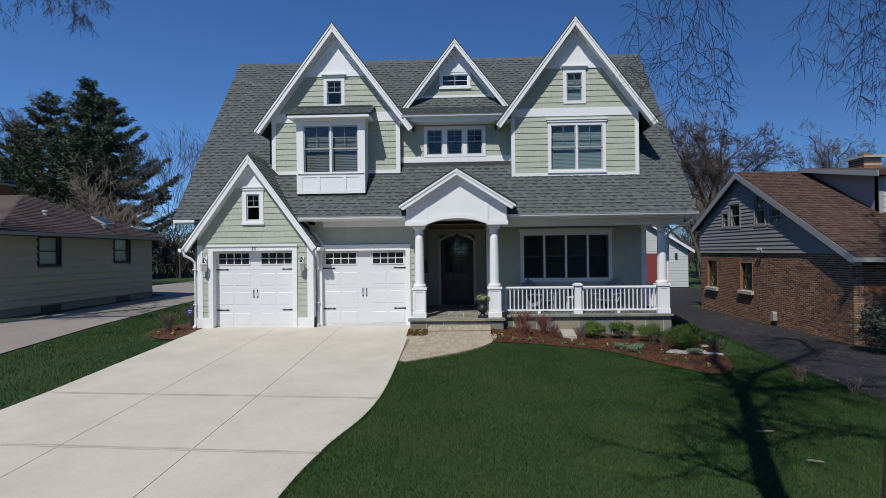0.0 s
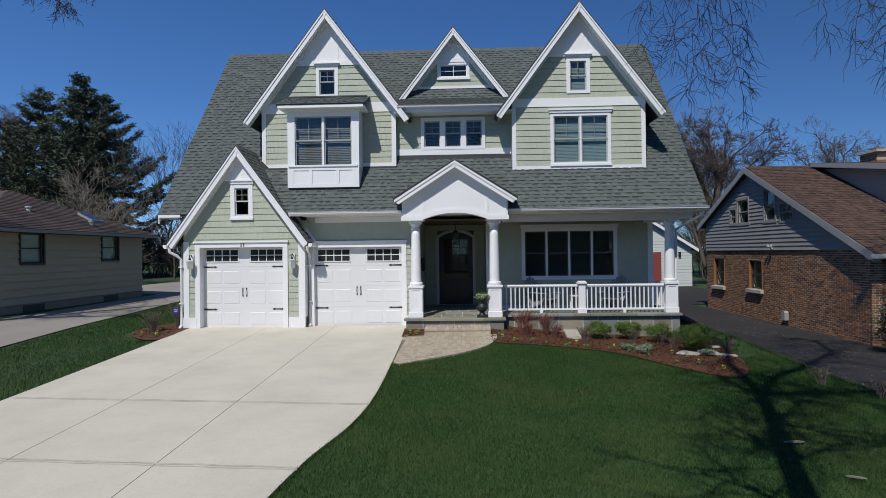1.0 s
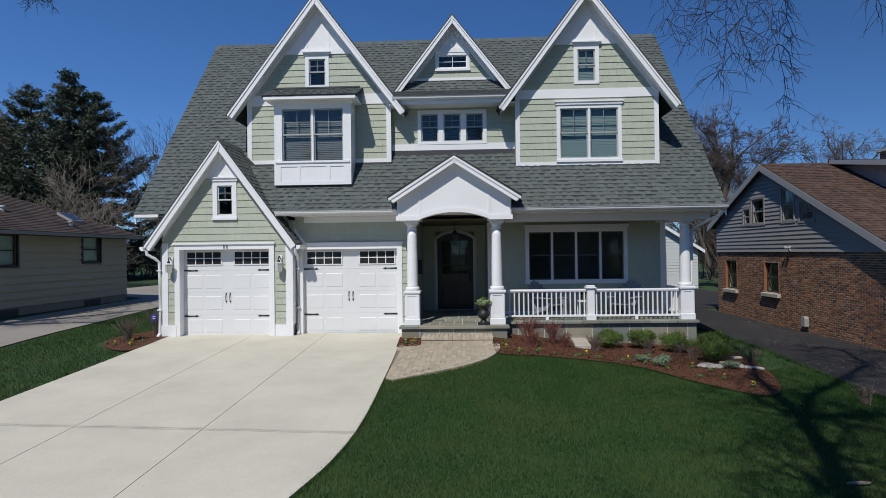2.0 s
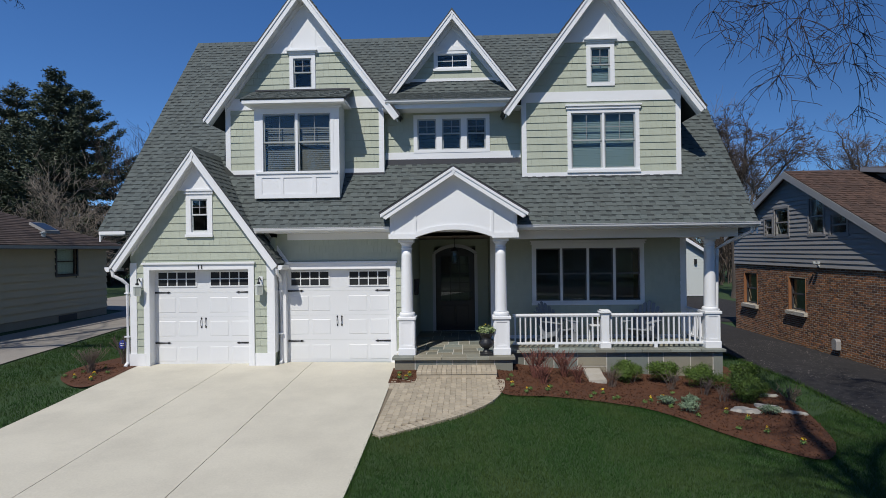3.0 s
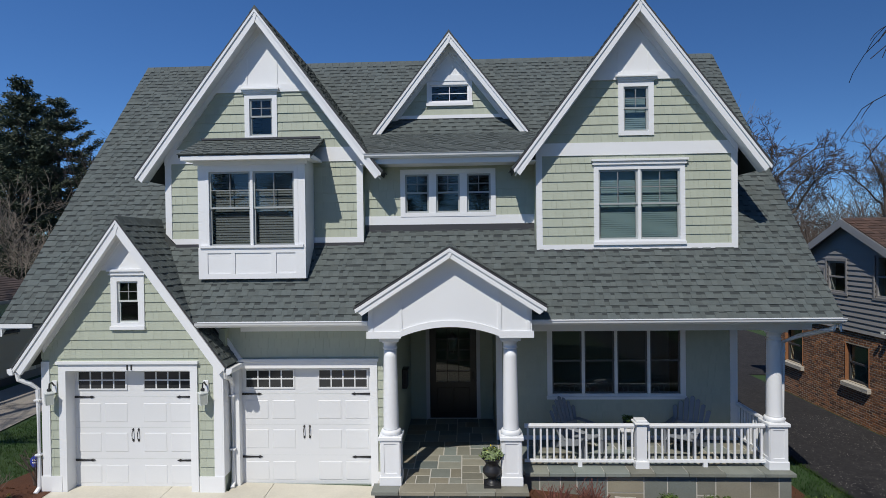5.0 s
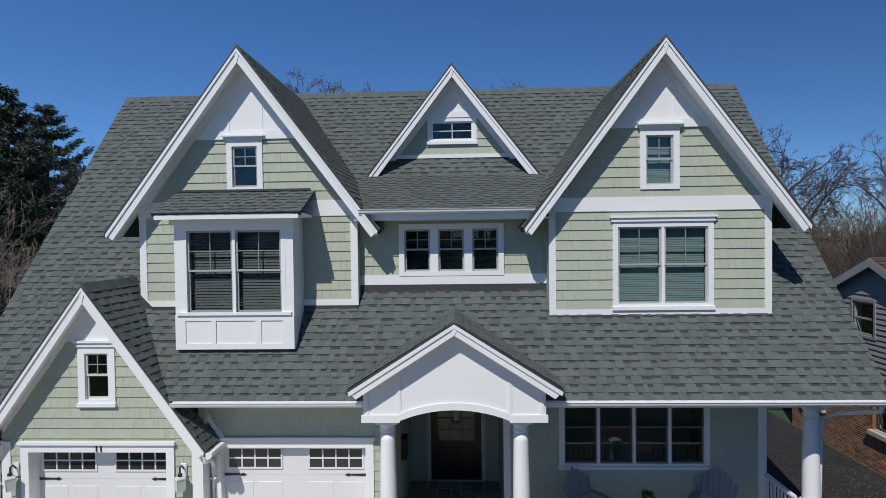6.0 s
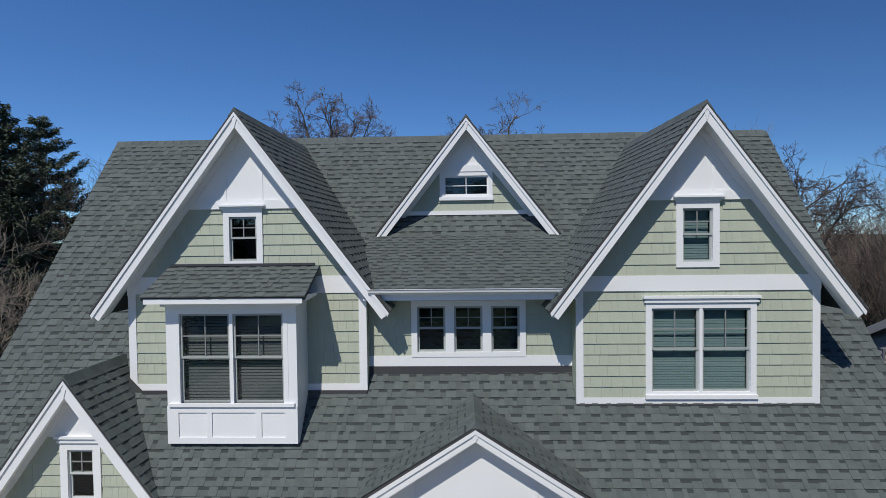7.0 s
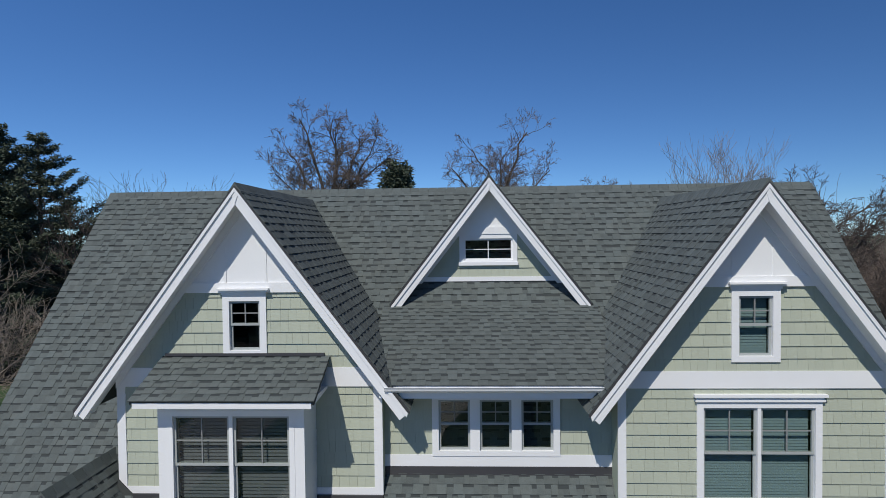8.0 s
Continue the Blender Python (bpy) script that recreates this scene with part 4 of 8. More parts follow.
prism(bm, [(-0.55, 8.66), (0.62, 8.66), (0.5, 8.80), (-0.43, 8.80)], YG - 0.05, YG - 0.026)
part("panelled_peak", bm, M_WHITE, w)
rake_frieze(CG, YG, -1.75, 1.82, w, 0.20)
window(*CW, YG, 1, trim=0.085, head=None, grid=(2, 2), lower=False, bars=M_WHITE, sash=M_WHITE, label="small wide attic window with muntins")
# ---- garage ----
YF = 14.68
GD1 = (-7.32, -4.89, -0.02, 2.34)
GD2 = (-4.07, -1.50, -0.02, 2.31)
GW = (-6.40, -5.75, 3.16, 4.17)
s = (GG["peak"] - GG["tip"]) / GG["half"]
gz = lambda x: GG["peak"] - 0.2 - s * abs(x - GG["xc"])
out = [(-7.80, -0.3), (-4.28, -0.3), (-4.28, gz(-4.28)), (GG["xc"], GG["peak"] - 0.2), (-7.80, gz(-7.80))]
w1 = wall("wall", out, [(GD1[0] - 0.06, GD1[1] + 0.06, -0.5, GD1[3] + 0.06), hole(*GW)], YF, YF + 0.15, M_GREENB, house, "sage shingle garage gable wall")
shakes(w1, [(-7.64, 0.32), (-7.42, 0.32), (-7.42, 2.6), (-7.64, 2.6)], [], YF, seed=101)
shakes(w1, [(-4.73, 0.32), (-4.44, 0.32), (-4.44, 2.6), (-4.73, 2.6)], [], YF, seed=102)
o2 = clip([(-9, 2.58), (-3, 2.58), (-3, 4.42), (-9, 4.42)], out)
shakes(w1, o2, [hole(*GW)], YF, seed=103)
bm = bmesh.new()
prism(bm, clip([(-9, 4.26), (-3, 4.26), (-3, 5.2), (-9, 5.2)], out), YF - 0.03, YF)
part("panelled_peak", bm, M_WHITE, w1, "white gable peak")
boards("corner_board", w1, M_WHITE, "white corner board", (-7.80, -7.64, YF - 0.03, YF, 0.32, 2.52), (-4.44, -4.28, YF - 0.03, YF, 0.32, 2.52), (-4.279, -4.25, YF - 0.03, 14.98, 0.32, 2.5))
boards("plinth", w1, M_WHITE, "white plinth block", (-7.83, -7.42, YF - 0.045, YF, -0.3, 0.32), (-4.73, -4.25, YF - 0.045, YF, -0.3, 0.32))
window(*GW, YF, 1, trim=0.12, head="cap", label="small garage gable window with white casing")
part("wall", boxed(-4.40, -4.28, YF + 0.15, 15.1, -0.3, 3.1), M_GREENB, house)
part("wall", boxed(-7.80, -7.68, YF + 0.15, 15.3, -0.3, 3.1), M_GREENB, house)


def casing(parent, D, y, back):
    x0, x1, z0, z1 = D
    boards("casing_board", parent, M_WHITE, "white door casing", (x0 - 0.14, x0, y - 0.035, back, -0.3, z1), (x1, x1 + 0.14, y - 0.035, back, -0.3, z1), (x0 - 0.14, x1 + 0.14, y - 0.035, back, z1, z1 + 0.135))
    boards("casing_cap", parent, M_WHITE, "", (x0 - 0.17, x1 + 0.17, y - 0.075, y, z1 + 0.135, z1 + 0.185))


def garage_door(D, y, name_label):
    """A carriage-style overhead door: four rows of four panels, two lights, strap hinges, pulls."""
    x0, x1, z0, z1 = D
    d = part("garage_door", boxed(x0, x1, y, y + 0.05, z0 - 0.02, z1), M_GDOOR, house, name_label)
    part("bottom_seal", boxed(x0, x1, y - 0.004, y - 0.0005, z0 + 0.01, z0 + 0.04), M_SASH, d, "grey rubber seal along the door foot")
    w = x1 - x0
    cols = ((0.064, 0.52), (0.60, 1.055), (w - 1.055, w - 0.60), (w - 0.52, w - 0.064))
    for z_a, z_b in ((0.08, 0.44), (0.70, 1.07), (1.28, 1.65)):
        for a, b in cols:
            bm = bmesh.new()
            v0 = [bm.verts.new((x0 + x, y - 0.0005, z)) for x, z in ((a, z_a), (b, z_a), (b, z_b), (a, z_b))]
            v1 = [bm.verts.new((x0 + x, y - 0.007, z)) for x, z in ((a + 0.012, z_a + 0.012), (b - 0.012, z_a + 0.012), (b - 0.012, z_b - 0.012), (a + 0.012, z_b - 0.012))]
            for i in range(4):
                bm.faces.new((v0[i], v0[(i + 1) % 4], v1[(i + 1) % 4], v1[i]))
            bm.faces.new(v1)
            part("panel", bm, M_GDOOR, d)
    for z in (0.565, 1.17, 1.775):
        part("section_joint", boxed(x0 + 0.004, x1 - 0.004, y - 0.0015, y - 0.0005, z, z + 0.006), M_SASH, d)
    for k in range(2):
        a, b = (x0 + 0.09, x0 + 1.025) if k == 0 else (x1 - 1.025, x1 - 0.09)
        za, zb = z1 - 0.40, z1 - 0.07
        part("light_glass", boxed(a, b, y - 0.006, y - 0.001, za, zb), M_PANE, d, "dark garage door glass")
        bm = bmesh.new()
        box(bm, a - 0.03, b + 0.03, y - 0.02, y - 0.0005, za - 0.03, za)
        box(bm, a - 0.03, b + 0.03, y - 0.02, y - 0.0005, zb, zb + 0.03)
        box(bm, a - 0.03, a, y - 0.02, y - 0.0005, za, zb)
        box(bm, b, b + 0.03, y - 0.02, y - 0.0005, za, zb)
        for i in range(1, 4):
            xm = a + (b - a) * i / 4
            box(bm, xm - 0.012, xm + 0.012, y - 0.018, y - 0.0065, za, zb)
        box(bm, a, b, y - 0.0175, y - 0.0065, (za + zb) / 2 - 0.012, (za + zb) / 2 + 0.012)
        part("light_frame", bm, M_GDOOR, d)
    for k, xa in ((1, x0), (-1, x1)):
        for z in (0.535, 1.775):
            bm = bmesh.new()
            prism(bm, [(xa, z - 0.022), (xa + k * 0.30, z - 0.012), (xa + k * 0.34, z - 0.026), (xa + k * 0.40, z), (xa + k * 0.34, z + 0.026), (xa + k * 0.30, z + 0.012), (xa, z + 0.022)], y - 0.014, y - 0.0005)
            part("strap_hinge", bm, M_BLACK, d, "black iron strap hinge")
        bm = bmesh.new()
        xm = (x0 + x1) / 2 + k * 0.055
        prism(bm, [(xm - 0.02, 0.92), (xm, 0.895), (xm + 0.02, 0.92), (xm + 0.012, 0.95), (xm - 0.012, 0.95)], y - 0.012, y - 0.0005)
        prism(bm, [(xm - 0.02, 1.14), (xm - 0.012, 1.11), (xm + 0.012, 1.11), (xm + 0.02, 1.14), (xm, 1.165)], y - 0.012, y - 0.0005)
        tube(bm, [(xm, y - 0.01, 0.93), (xm, y - 0.045, 0.97), (xm, y - 0.05, 1.03), (xm, y - 0.045, 1.09), (xm, y - 0.01, 1.13)], 0.009, 6)
        part("pull_handle", bm, M_BLACK, d, "black iron pull handle")
    return d


M_PANE = material("dark_pane", (0.03, 0.032, 0.035), 0.08, 0.1, 1, 5, 0)
rake_frieze(GG, YF, -7.75, -4.33, w1, 0.15)
casing(w1, GD1, YF, YF + 0.22)
garage_door(GD1, YF + 0.22, "white carriage-style overhead garage door with iron hinges")
YF2 = 14.98
w2 = wall("wall", [(-4.28, -0.3), (-1.08, -0.3), (-1.08, 3.19), (-4.28, 3.19)], [(GD2[0] - 0.06, GD2[1] + 0.06, -0.5, GD2[3] + 0.06)], YF2, YF2 + 0.12, M_GREENB, house, "sage shingle garage wall")
shakes(w2, [(-4.28, 2.52), (-1.08, 2.52), (-1.08, 3.185), (-4.28, 3.185)], [], YF2, seed=111, course=0.187)
shakes(w2, [(-1.36, 0.30), (-1.08, 0.30), (-1.08, 2.52), (-1.36, 2.52)], [], YF2, seed=112)
casing(w2, GD2, YF2, YF2 + 0.14)
part("frieze", boxed(-4.02, -1.08, YF2 - 0.034, YF2, 3.03, 3.186), M_WHITE, w2, "white frieze board under the eave")
part("plinth", boxed(-1.36, -1.08, YF2 - 0.04, YF2, -0.3, 0.30), M_WHITE, w2)
garage_door(GD2, YF2 + 0.12, "white carriage-style overhead garage door in shade of the gable")

# ---- porch walls ----
M_DSASH = material("screened_sash", (0.10, 0.10, 0.10), 0.5, 0.05)
YW = 16.73
PW = (2.15, 5.17, 1.24, 2.86)
w3 = wall("wall", [(1.02, -0.2), (6.27, -0.2), (6.27, 3.1), (1.02, 3.1)], [(PW[0] + 0.06, PW[1] - 0.06, PW[2] + 0.06, PW[3] - 0.06)], YW, YW + 0.15, M_GREENB, house, "sage shingle porch wall in shade")
shakes(w3, [(1.16, 0.40), (6.13, 0.40), (6.13, 3.06), (1.16, 3.06)], [hole(*PW)], YW, seed=121)
boards("corner_board", w3, M_WHITE, "white corner board", (1.02, 1.16, YW - 0.028, YW, 0.3, 3.06), (6.13, 6.29, YW - 0.028, YW, 0.3, 3.06))
boards("base_board", w3, M_WHITE, "", (1.16, 6.13, YW - 0.02, YW, 0.3, 0.40))
window(*PW, YW, 4, trim=0.11, post=0.06, head="cap", grid=None, sash=M_DSASH, label="four mulled windows under the porch")
YD = 18.2
wl = part("wall", boxed(-1.20, -1.04, YF2 + 0.12, YD, -0.2, 3.1), M_GREENB, house, "sage entry side wall")
part("wall", boxed(1.02, 1.14, YW + 0.15, YD, -0.2, 3.1), M_GREENB, house, "sage entry side wall")
wd = wall("wall", [(-1.2, 0.2), (1.14, 0.2), (1.14, 3.1), (-1.2, 3.1)], [(-0.60, 0.65, 0.0, 2.86)], YD, YD + 0.15, M_GREENB, house, "entry wall")


def arch(x0, x1, z_spring, z_top, n=14):
    """Points of a flat arch from left to right."""
    w, h = (x1 - x0) / 2, z_top - z_spring
    r = (w * w + h * h) / (2 * h)
    xc, zc = (x0 + x1) / 2, z_top - r
    a0 = math.asin(w / r)
    return [(xc + r * math.sin(-a0 + 2 * a0 * i / n), zc + r * math.cos(-a0 + 2 * a0 * i / n)) for i in range(n + 1)]


def arch_band(bm, low, z_top, y0, y1):
    """Fills between an arched lower edge and a level top."""
    for (xa, za), (xb, zb) in zip(low, low[1:]):
        prism(bm, [(xa, za), (xb, zb), (xb, z_top), (xa, z_top)], y0, y1)


def front_door():
    low = arch(-0.56, 0.61, 2.62, 2.82)
    bm = bmesh.new()
    body = [(-0.56, 0.32), (0.61, 0.32)] + low[::-1]
    g0, g1, gz0, gz1 = -0.40, 0.45, 1.22, 2.56
    for c in cells([(-0.56, 0.32), (0.61, 0.32), (0.61, 2.60), (-0.56, 2.60)], [(g0, g1, gz0, gz1)]):
        if len(c) >= 3:
            prism(bm, c, YD + 0.02, YD + 0.07)
    arch_band(bm, [(x, 2.60) for x, z in low], 2.6005, YD + 0.02, YD + 0.07)
    for (xa, za), (xb, zb) in zip(low, low[1:]):
        prism(bm, [(xa, 2.6), (xb, 2.6), (xb, zb), (xa, za)], YD + 0.02, YD + 0.07)
    d = part("front_door", bm, M_DOOR, house, "dark stained arched front door with divided glass")
    g = part("door_glass", boxed(g0, g1, YD + 0.04, YD + 0.045, gz0, gz1), M_GLASS, d)
    g.visible_shadow = False
    bm = bmesh.new()
    for i in range(1, 3):
        x = g0 + (g1 - g0) * i / 3
        box(bm, x - 0.012, x + 0.012, YD + 0.025, YD + 0.06, gz0, gz1)
    for i in range(1, 5):
        z = gz0 + (gz1 - gz0) * i / 5
        box(bm, g0, g1, YD + 0.027, YD + 0.058, z - 0.012, z + 0.012)
    part("muntin", bm, M_DOOR, d)
    for x in (-0.38, 0.05):
        part("panel", boxed(x, x + 0.38, YD + 0.005, YD + 0.021, 0.48, 1.08, bevel=0.008), M_DOOR, d)
    bm = bmesh.new()
    tube(bm, [(0.52, YD + 0.02, 1.25), (0.52, YD - 0.05, 1.3), (0.52, YD - 0.05, 1.45), (0.52, YD + 0.02, 1.5)], 0.012)
    part("door_handle", bm, M_BLACK, d, "dark metal pull handle")
    part("dark_room_sheet", boxed(-0.6, 0.65, YD + 0.8, YD + 0.85, 0.2, 2.8), M_INSIDE, d)
    bm = bmesh.new()
    box(bm, -0.65, -0.56, YD - 0.04, YD + 0.1, 0.3, 2.62)
    box(bm, 0.61, 0.70, YD - 0.04, YD + 0.1, 0.3, 2.62)
    lo = arch(-0.56, 0.61, 2.62, 2.82)
    hi = arch(-0.65, 0.70, 2.66, 2.92)
    for i in range(len(lo) - 1):
        prism(bm, [lo[i], lo[i + 1], hi[i + 1], hi[i]], YD - 0.04, YD + 0.1)
    box(bm, -0.56, 0.61, YD - 0.06, YD + 0.1, 0.27, 0.32)
    part("casing", bm, M_CASE, d, "arched white casing, its colour darkened for shade")
    for a, b in ((-1.03, -0.78), (0.83, 1.01)):
        part("side_panel", boxed(a, b, YD - 0.02, YD - 0.001, 0.45, 2.9), M_GREENB, d)


front_door()

# ---- portico front ----
YP = 14.2
bm = bmesh.new()
low = arch(-0.80, 0.95, 3.04, 3.21)
ptop = lambda x: PG["peak"] - 0.15 - (PG["peak"] - PG["tip"]) / PG["half"] * abs(x - PG["xc"])
prism(bm, [(-1.39, 3.03)] + low + [(1.53, 3.03), (1.53, ptop(1.53)), (PG["xc"], ptop(PG["xc"])), (-1.39, ptop(-1.39))], YP, YP + 0.3)
portico = part("portico", bm, M_WHITE, house, "white arched portico gable front")
bm = bmesh.new()
hi = [(x, z + 0.115) for x, z in low]
for i in range(len(low) - 1):
    prism(bm, [low[i], low[i + 1], hi[i + 1], hi[i]], YP - 0.03, YP - 0.001)
prism(bm, [(-1.42, 3.01), (-0.80, 3.01), (-0.80, 3.13), (-1.42, 3.13)], YP - 0.03, YP - 0.001)
prism(bm, [(0.95, 3.01), (1.56, 3.01), (1.56, 3.13), (0.95, 3.13)], YP - 0.03, YP - 0.001)
part("arch_trim", bm, M_WHITE, portico)
for x in (-0.84, 0.93, -1.36, 1.44):
    part("batten", boxed(x, x + 0.06, YP - 0.018, YP - 0.001, 3.13, ptop(x + 0.04) - 0.08), M_WHITE, portico)
for x0, x1 in ((-1.42, -0.80), (0.95, 1.56)):
    part("beam", boxed(x0, x1, YP + 0.3, 15.3 if x0 > 0 else 14.98, 3.02, 3.25), M_WHITE, portico)
# porch beam along the eave
part("porch_beam", boxed(1.45, 6.85, 15.0, 15.45, 2.99, 3.188), M_WHITE, house, "white porch beam")
part("porch_beam", boxed(6.0, 6.5, 15.45, 16.7, 2.99, 3.08), M_WHITE, house, "white porch beam")


def column(cx, cy, ped=0.40, seed=0):
    """A tapered round column on a panelled pedestal."""
    f = 0.31
    c = part("column", boxed(cx - ped / 2 + 0.03, cx + ped / 2 - 0.03, cy - ped / 2 + 0.03, cy + ped / 2 - 0.03, f, 1.16), M_WHITE, house, "white tapered porch column on a panelled pedestal")
    part("pedestal_base", boxed(cx - ped / 2, cx + ped / 2, cy - ped / 2, cy + ped / 2, f, f + 0.16, bevel=0.008), M_WHITE, c)
    part("pedestal_cap", boxed(cx - ped / 2 - 0.015, cx + ped / 2 + 0.015, cy - ped / 2 - 0.015, cy + ped / 2 + 0.015, 1.13, 1.20, bevel=0.01), M_WHITE, c)
    bm = bmesh.new()
    h = ped / 2 - 0.03
    for a, b, z0, z1 in ((-h, -h + 0.055, 0.47, 1.13), (h - 0.055, h, 0.47, 1.13), (-h + 0.055, h - 0.055, 1.07, 1.13), (-h + 0.055, h - 0.055, 0.47, 0.53)):
        box(bm, cx + a, cx + b, cy - h - 0.014, cy - h - 0.0005, z0, z1)
        box(bm, cx - h - 0.014, cx - h - 0.0005, cy + a, cy + b, z0, z1)
        box(bm, cx + h + 0.0005, cx + h + 0.014, cy + a, cy + b, z0, z1)
    part("panel_frame", bm, M_WHITE, c)
    bm = bmesh.new()
    lathe(bm, [(0.17, 1.20), (0.185, 1.225), (0.188, 1.26), (0.17, 1.29), (0.15, 1.30)], cx, cy)
    part("base_ring", bm, M_WHITE, c, smooth=True)
    bm = bmesh.new()
    prof = [(0.148, 1.30), (0.142, 1.32)] + [(0.141 - 0.026 * max(0, k / 10 - 0.15) ** 1.3, 1.33 + 1.44 * k / 10) for k in range(11)]
    lathe(bm, prof, cx, cy)
    part("shaft", bm, M_WHITE, c, smooth=True)
    bm = bmesh.new()
    lathe(bm, [(0.118, 2.77), (0.135, 2.78), (0.135, 2.80), (0.12, 2.81), (0.12, 2.87), (0.145, 2.89), (0.16, 2.92), (0.16, 2.93)], cx, cy)
    part("capital", bm, M_WHITE, c, smooth=True)
    part("abacus", boxed(cx - 0.18, cx + 0.18, cy - 0.18, cy + 0.18, 2.93, 3.02), M_WHITE, c)


column(-1.04, 14.50)
column(1.16, 14.50)
column(6.27, 15.24, 0.38)


def rail_post(cx, cy):
    p = part("rail_post", boxed(cx - 0.095, cx + 0.095, cy - 0.095, cy + 0.095, 0.31, 1.16), M_WHITE, house, "white panelled railing post")
    part("post_base", boxed(cx - 0.13, cx + 0.13, cy - 0.13, cy + 0.13, 0.31, 0.45, bevel=0.006), M_WHITE, p)
    part("post_cap", boxed(cx - 0.14, cx + 0.14, cy - 0.14, cy + 0.14, 1.16, 1.20, bevel=0.008), M_WHITE, p)
    part("post_cap_top", boxed(cx - 0.11, cx + 0.11, cy - 0.11, cy + 0.11, 1.20, 1.24, bevel=0.012), M_WHITE, p)


def railing(xa, ya, xb, yb, count):
    """Top and bottom rails with square balusters."""
    L_ = math.hypot(xb - xa, yb - ya)
    ang = math.atan2(yb - ya, xb - xa)
    m = Matrix.Translation((xa, ya, 0)) @ Matrix.Rotation(ang, 4, "Z")
    bm = bmesh.new()
    prism_x(bm, [(-0.045, 1.11), (-0.035, 1.145), (0.035, 1.145), (0.045, 1.11), (0.03, 1.07), (-0.03, 1.07)], 0, L_)
    r = part("railing", bm, M_WHITE, house, "white porch railing with square balusters")
    r.matrix_basis = m
    part("bottom_rail", boxed(0, L_, -0.03, 0.03, 0.40, 0.45), M_WHITE, r)
    part("foot_block", boxed(L_ * 0.5 - 0.04, L_ * 0.5 + 0.04, -0.03, 0.03, 0.31, 0.40), M_WHITE, r)
    me = mesh_of(boxed(-0.017, 0.017, -0.017, 0.017, 0.45, 1.07), "baluster", M_WHITE)
    for i in range(count):
        share("baluster", me, r, Matrix.Translation(((i + 0.5) * L_ / count, 0, 0)))


rail_post(3.72, 15.22)
railing(1.48, 15.22, 3.62, 15.22, 17)
railing(3.82, 15.22, 6.08, 15.22, 18)
railing(6.27, 15.46, 6.27, 16.68, 10)
# ---- porch base, steps and walk ----
def inside(p, poly):
    c = False
    for i in range(len(poly)):
        (xa, ya), (xb, yb) = poly[i - 1], poly[i]
        if (ya > p[1]) != (yb > p[1]) and p[0] < (xb - xa) * (p[1] - ya) / (yb - ya) + xa:
            c = not c
    return c


def piece(name, parent, material_, x0, x1, y0, y1, z0, z1, ch=0.006):
    """A slab with a small chamfer round its top."""
    bm = bmesh.new()
    cx, cy, cz = (x0 + x1) / 2, (y0 + y1) / 2, (z0 + z1) / 2
    a, b, h = (x1 - x0) / 2, (y1 - y0) / 2, (z1 - z0) / 2
    lo = [bm.verts.new((sx * a, sy * b, -h)) for sx, sy in ((-1, -1), (1, -1), (1, 1), (-1, 1))]
    mi = [bm.verts.new((sx * a, sy * b, h - ch)) for sx, sy in ((-1, -1), (1, -1), (1, 1), (-1, 1))]
    hi = [bm.verts.new((sx * (a - ch), sy * (b - ch), h)) for sx, sy in ((-1, -1), (1, -1), (1, 1), (-1, 1))]
    for u, w in ((lo, mi), (mi, hi)):
        for i in range(4):
            bm.faces.new((u[i], u[(i + 1) % 4], w[(i + 1) % 4], w[i]))
    bm.faces.new(hi)
    ob = part(name, bm, material_, parent)
    ob.location = (cx, cy, cz)
    return ob


porch = tagged(new("porch"), "bluestone-paved porch base with stone veneer front", "porch", kind="structure")
FLOOR = 0.31
part("core", boxed(-1.30, 1.38, 14.12, 18.19, -0.5, FLOOR - 0.005), M_JOINT, porch)
part("core", boxed(1.38, 6.44, 14.98, 16.73, -0.8, FLOOR - 0.005), M_JOINT, porch)


def flags(x0, x1, y0, y1, rnd, size):
    w, d = x1 - x0, y1 - y0
    if w * d < size * rnd.uniform(0.6, 1.6) or max(w, d) < 0.35:
        piece("flagstone", porch, M_STONE, x0 + 0.010, x1 - 0.010, y0 + 0.010, y1 - 0.010, FLOOR - 0.03, FLOOR + rnd.uniform(-0.002, 0.002), 0.004)
        return
    k = rnd.uniform(0.35, 0.65)
    if w > d:
        flags(x0, x0 + w * k, y0, y1, rnd, size)
        flags(x0 + w * k, x1, y0, y1, rnd, size)
    else:
        flags(x0, x1, y0, y0 + d * k, rnd, size)
        flags(x0, x1, y0 + d * k, y1, rnd, size)


rnd = random.Random(5)
flags(-1.06, 1.02, 14.42, 18.18, rnd, 0.24)
flags(1.03, 6.40, 15.32, 16.70, rnd, 0.26)


def edge_row(x0, x1, y0, y1, rnd):
    x = x0
    while x < x1 - 0.01:
        w = min(rnd.uniform(0.45, 0.75), x1 - x)
        if x1 - x - w < 0.25:
            w = x1 - x
        piece("cap_stone", porch, M_STONE, x + 0.005, x + w - 0.005, y0, y1, FLOOR - 0.06, FLOOR + 0.003, 0.006)
        x += w


edge_row(-1.36, 1.44, 14.05, 14.41, rnd)
edge_row(1.45, 6.49, 14.88, 15.31, rnd)


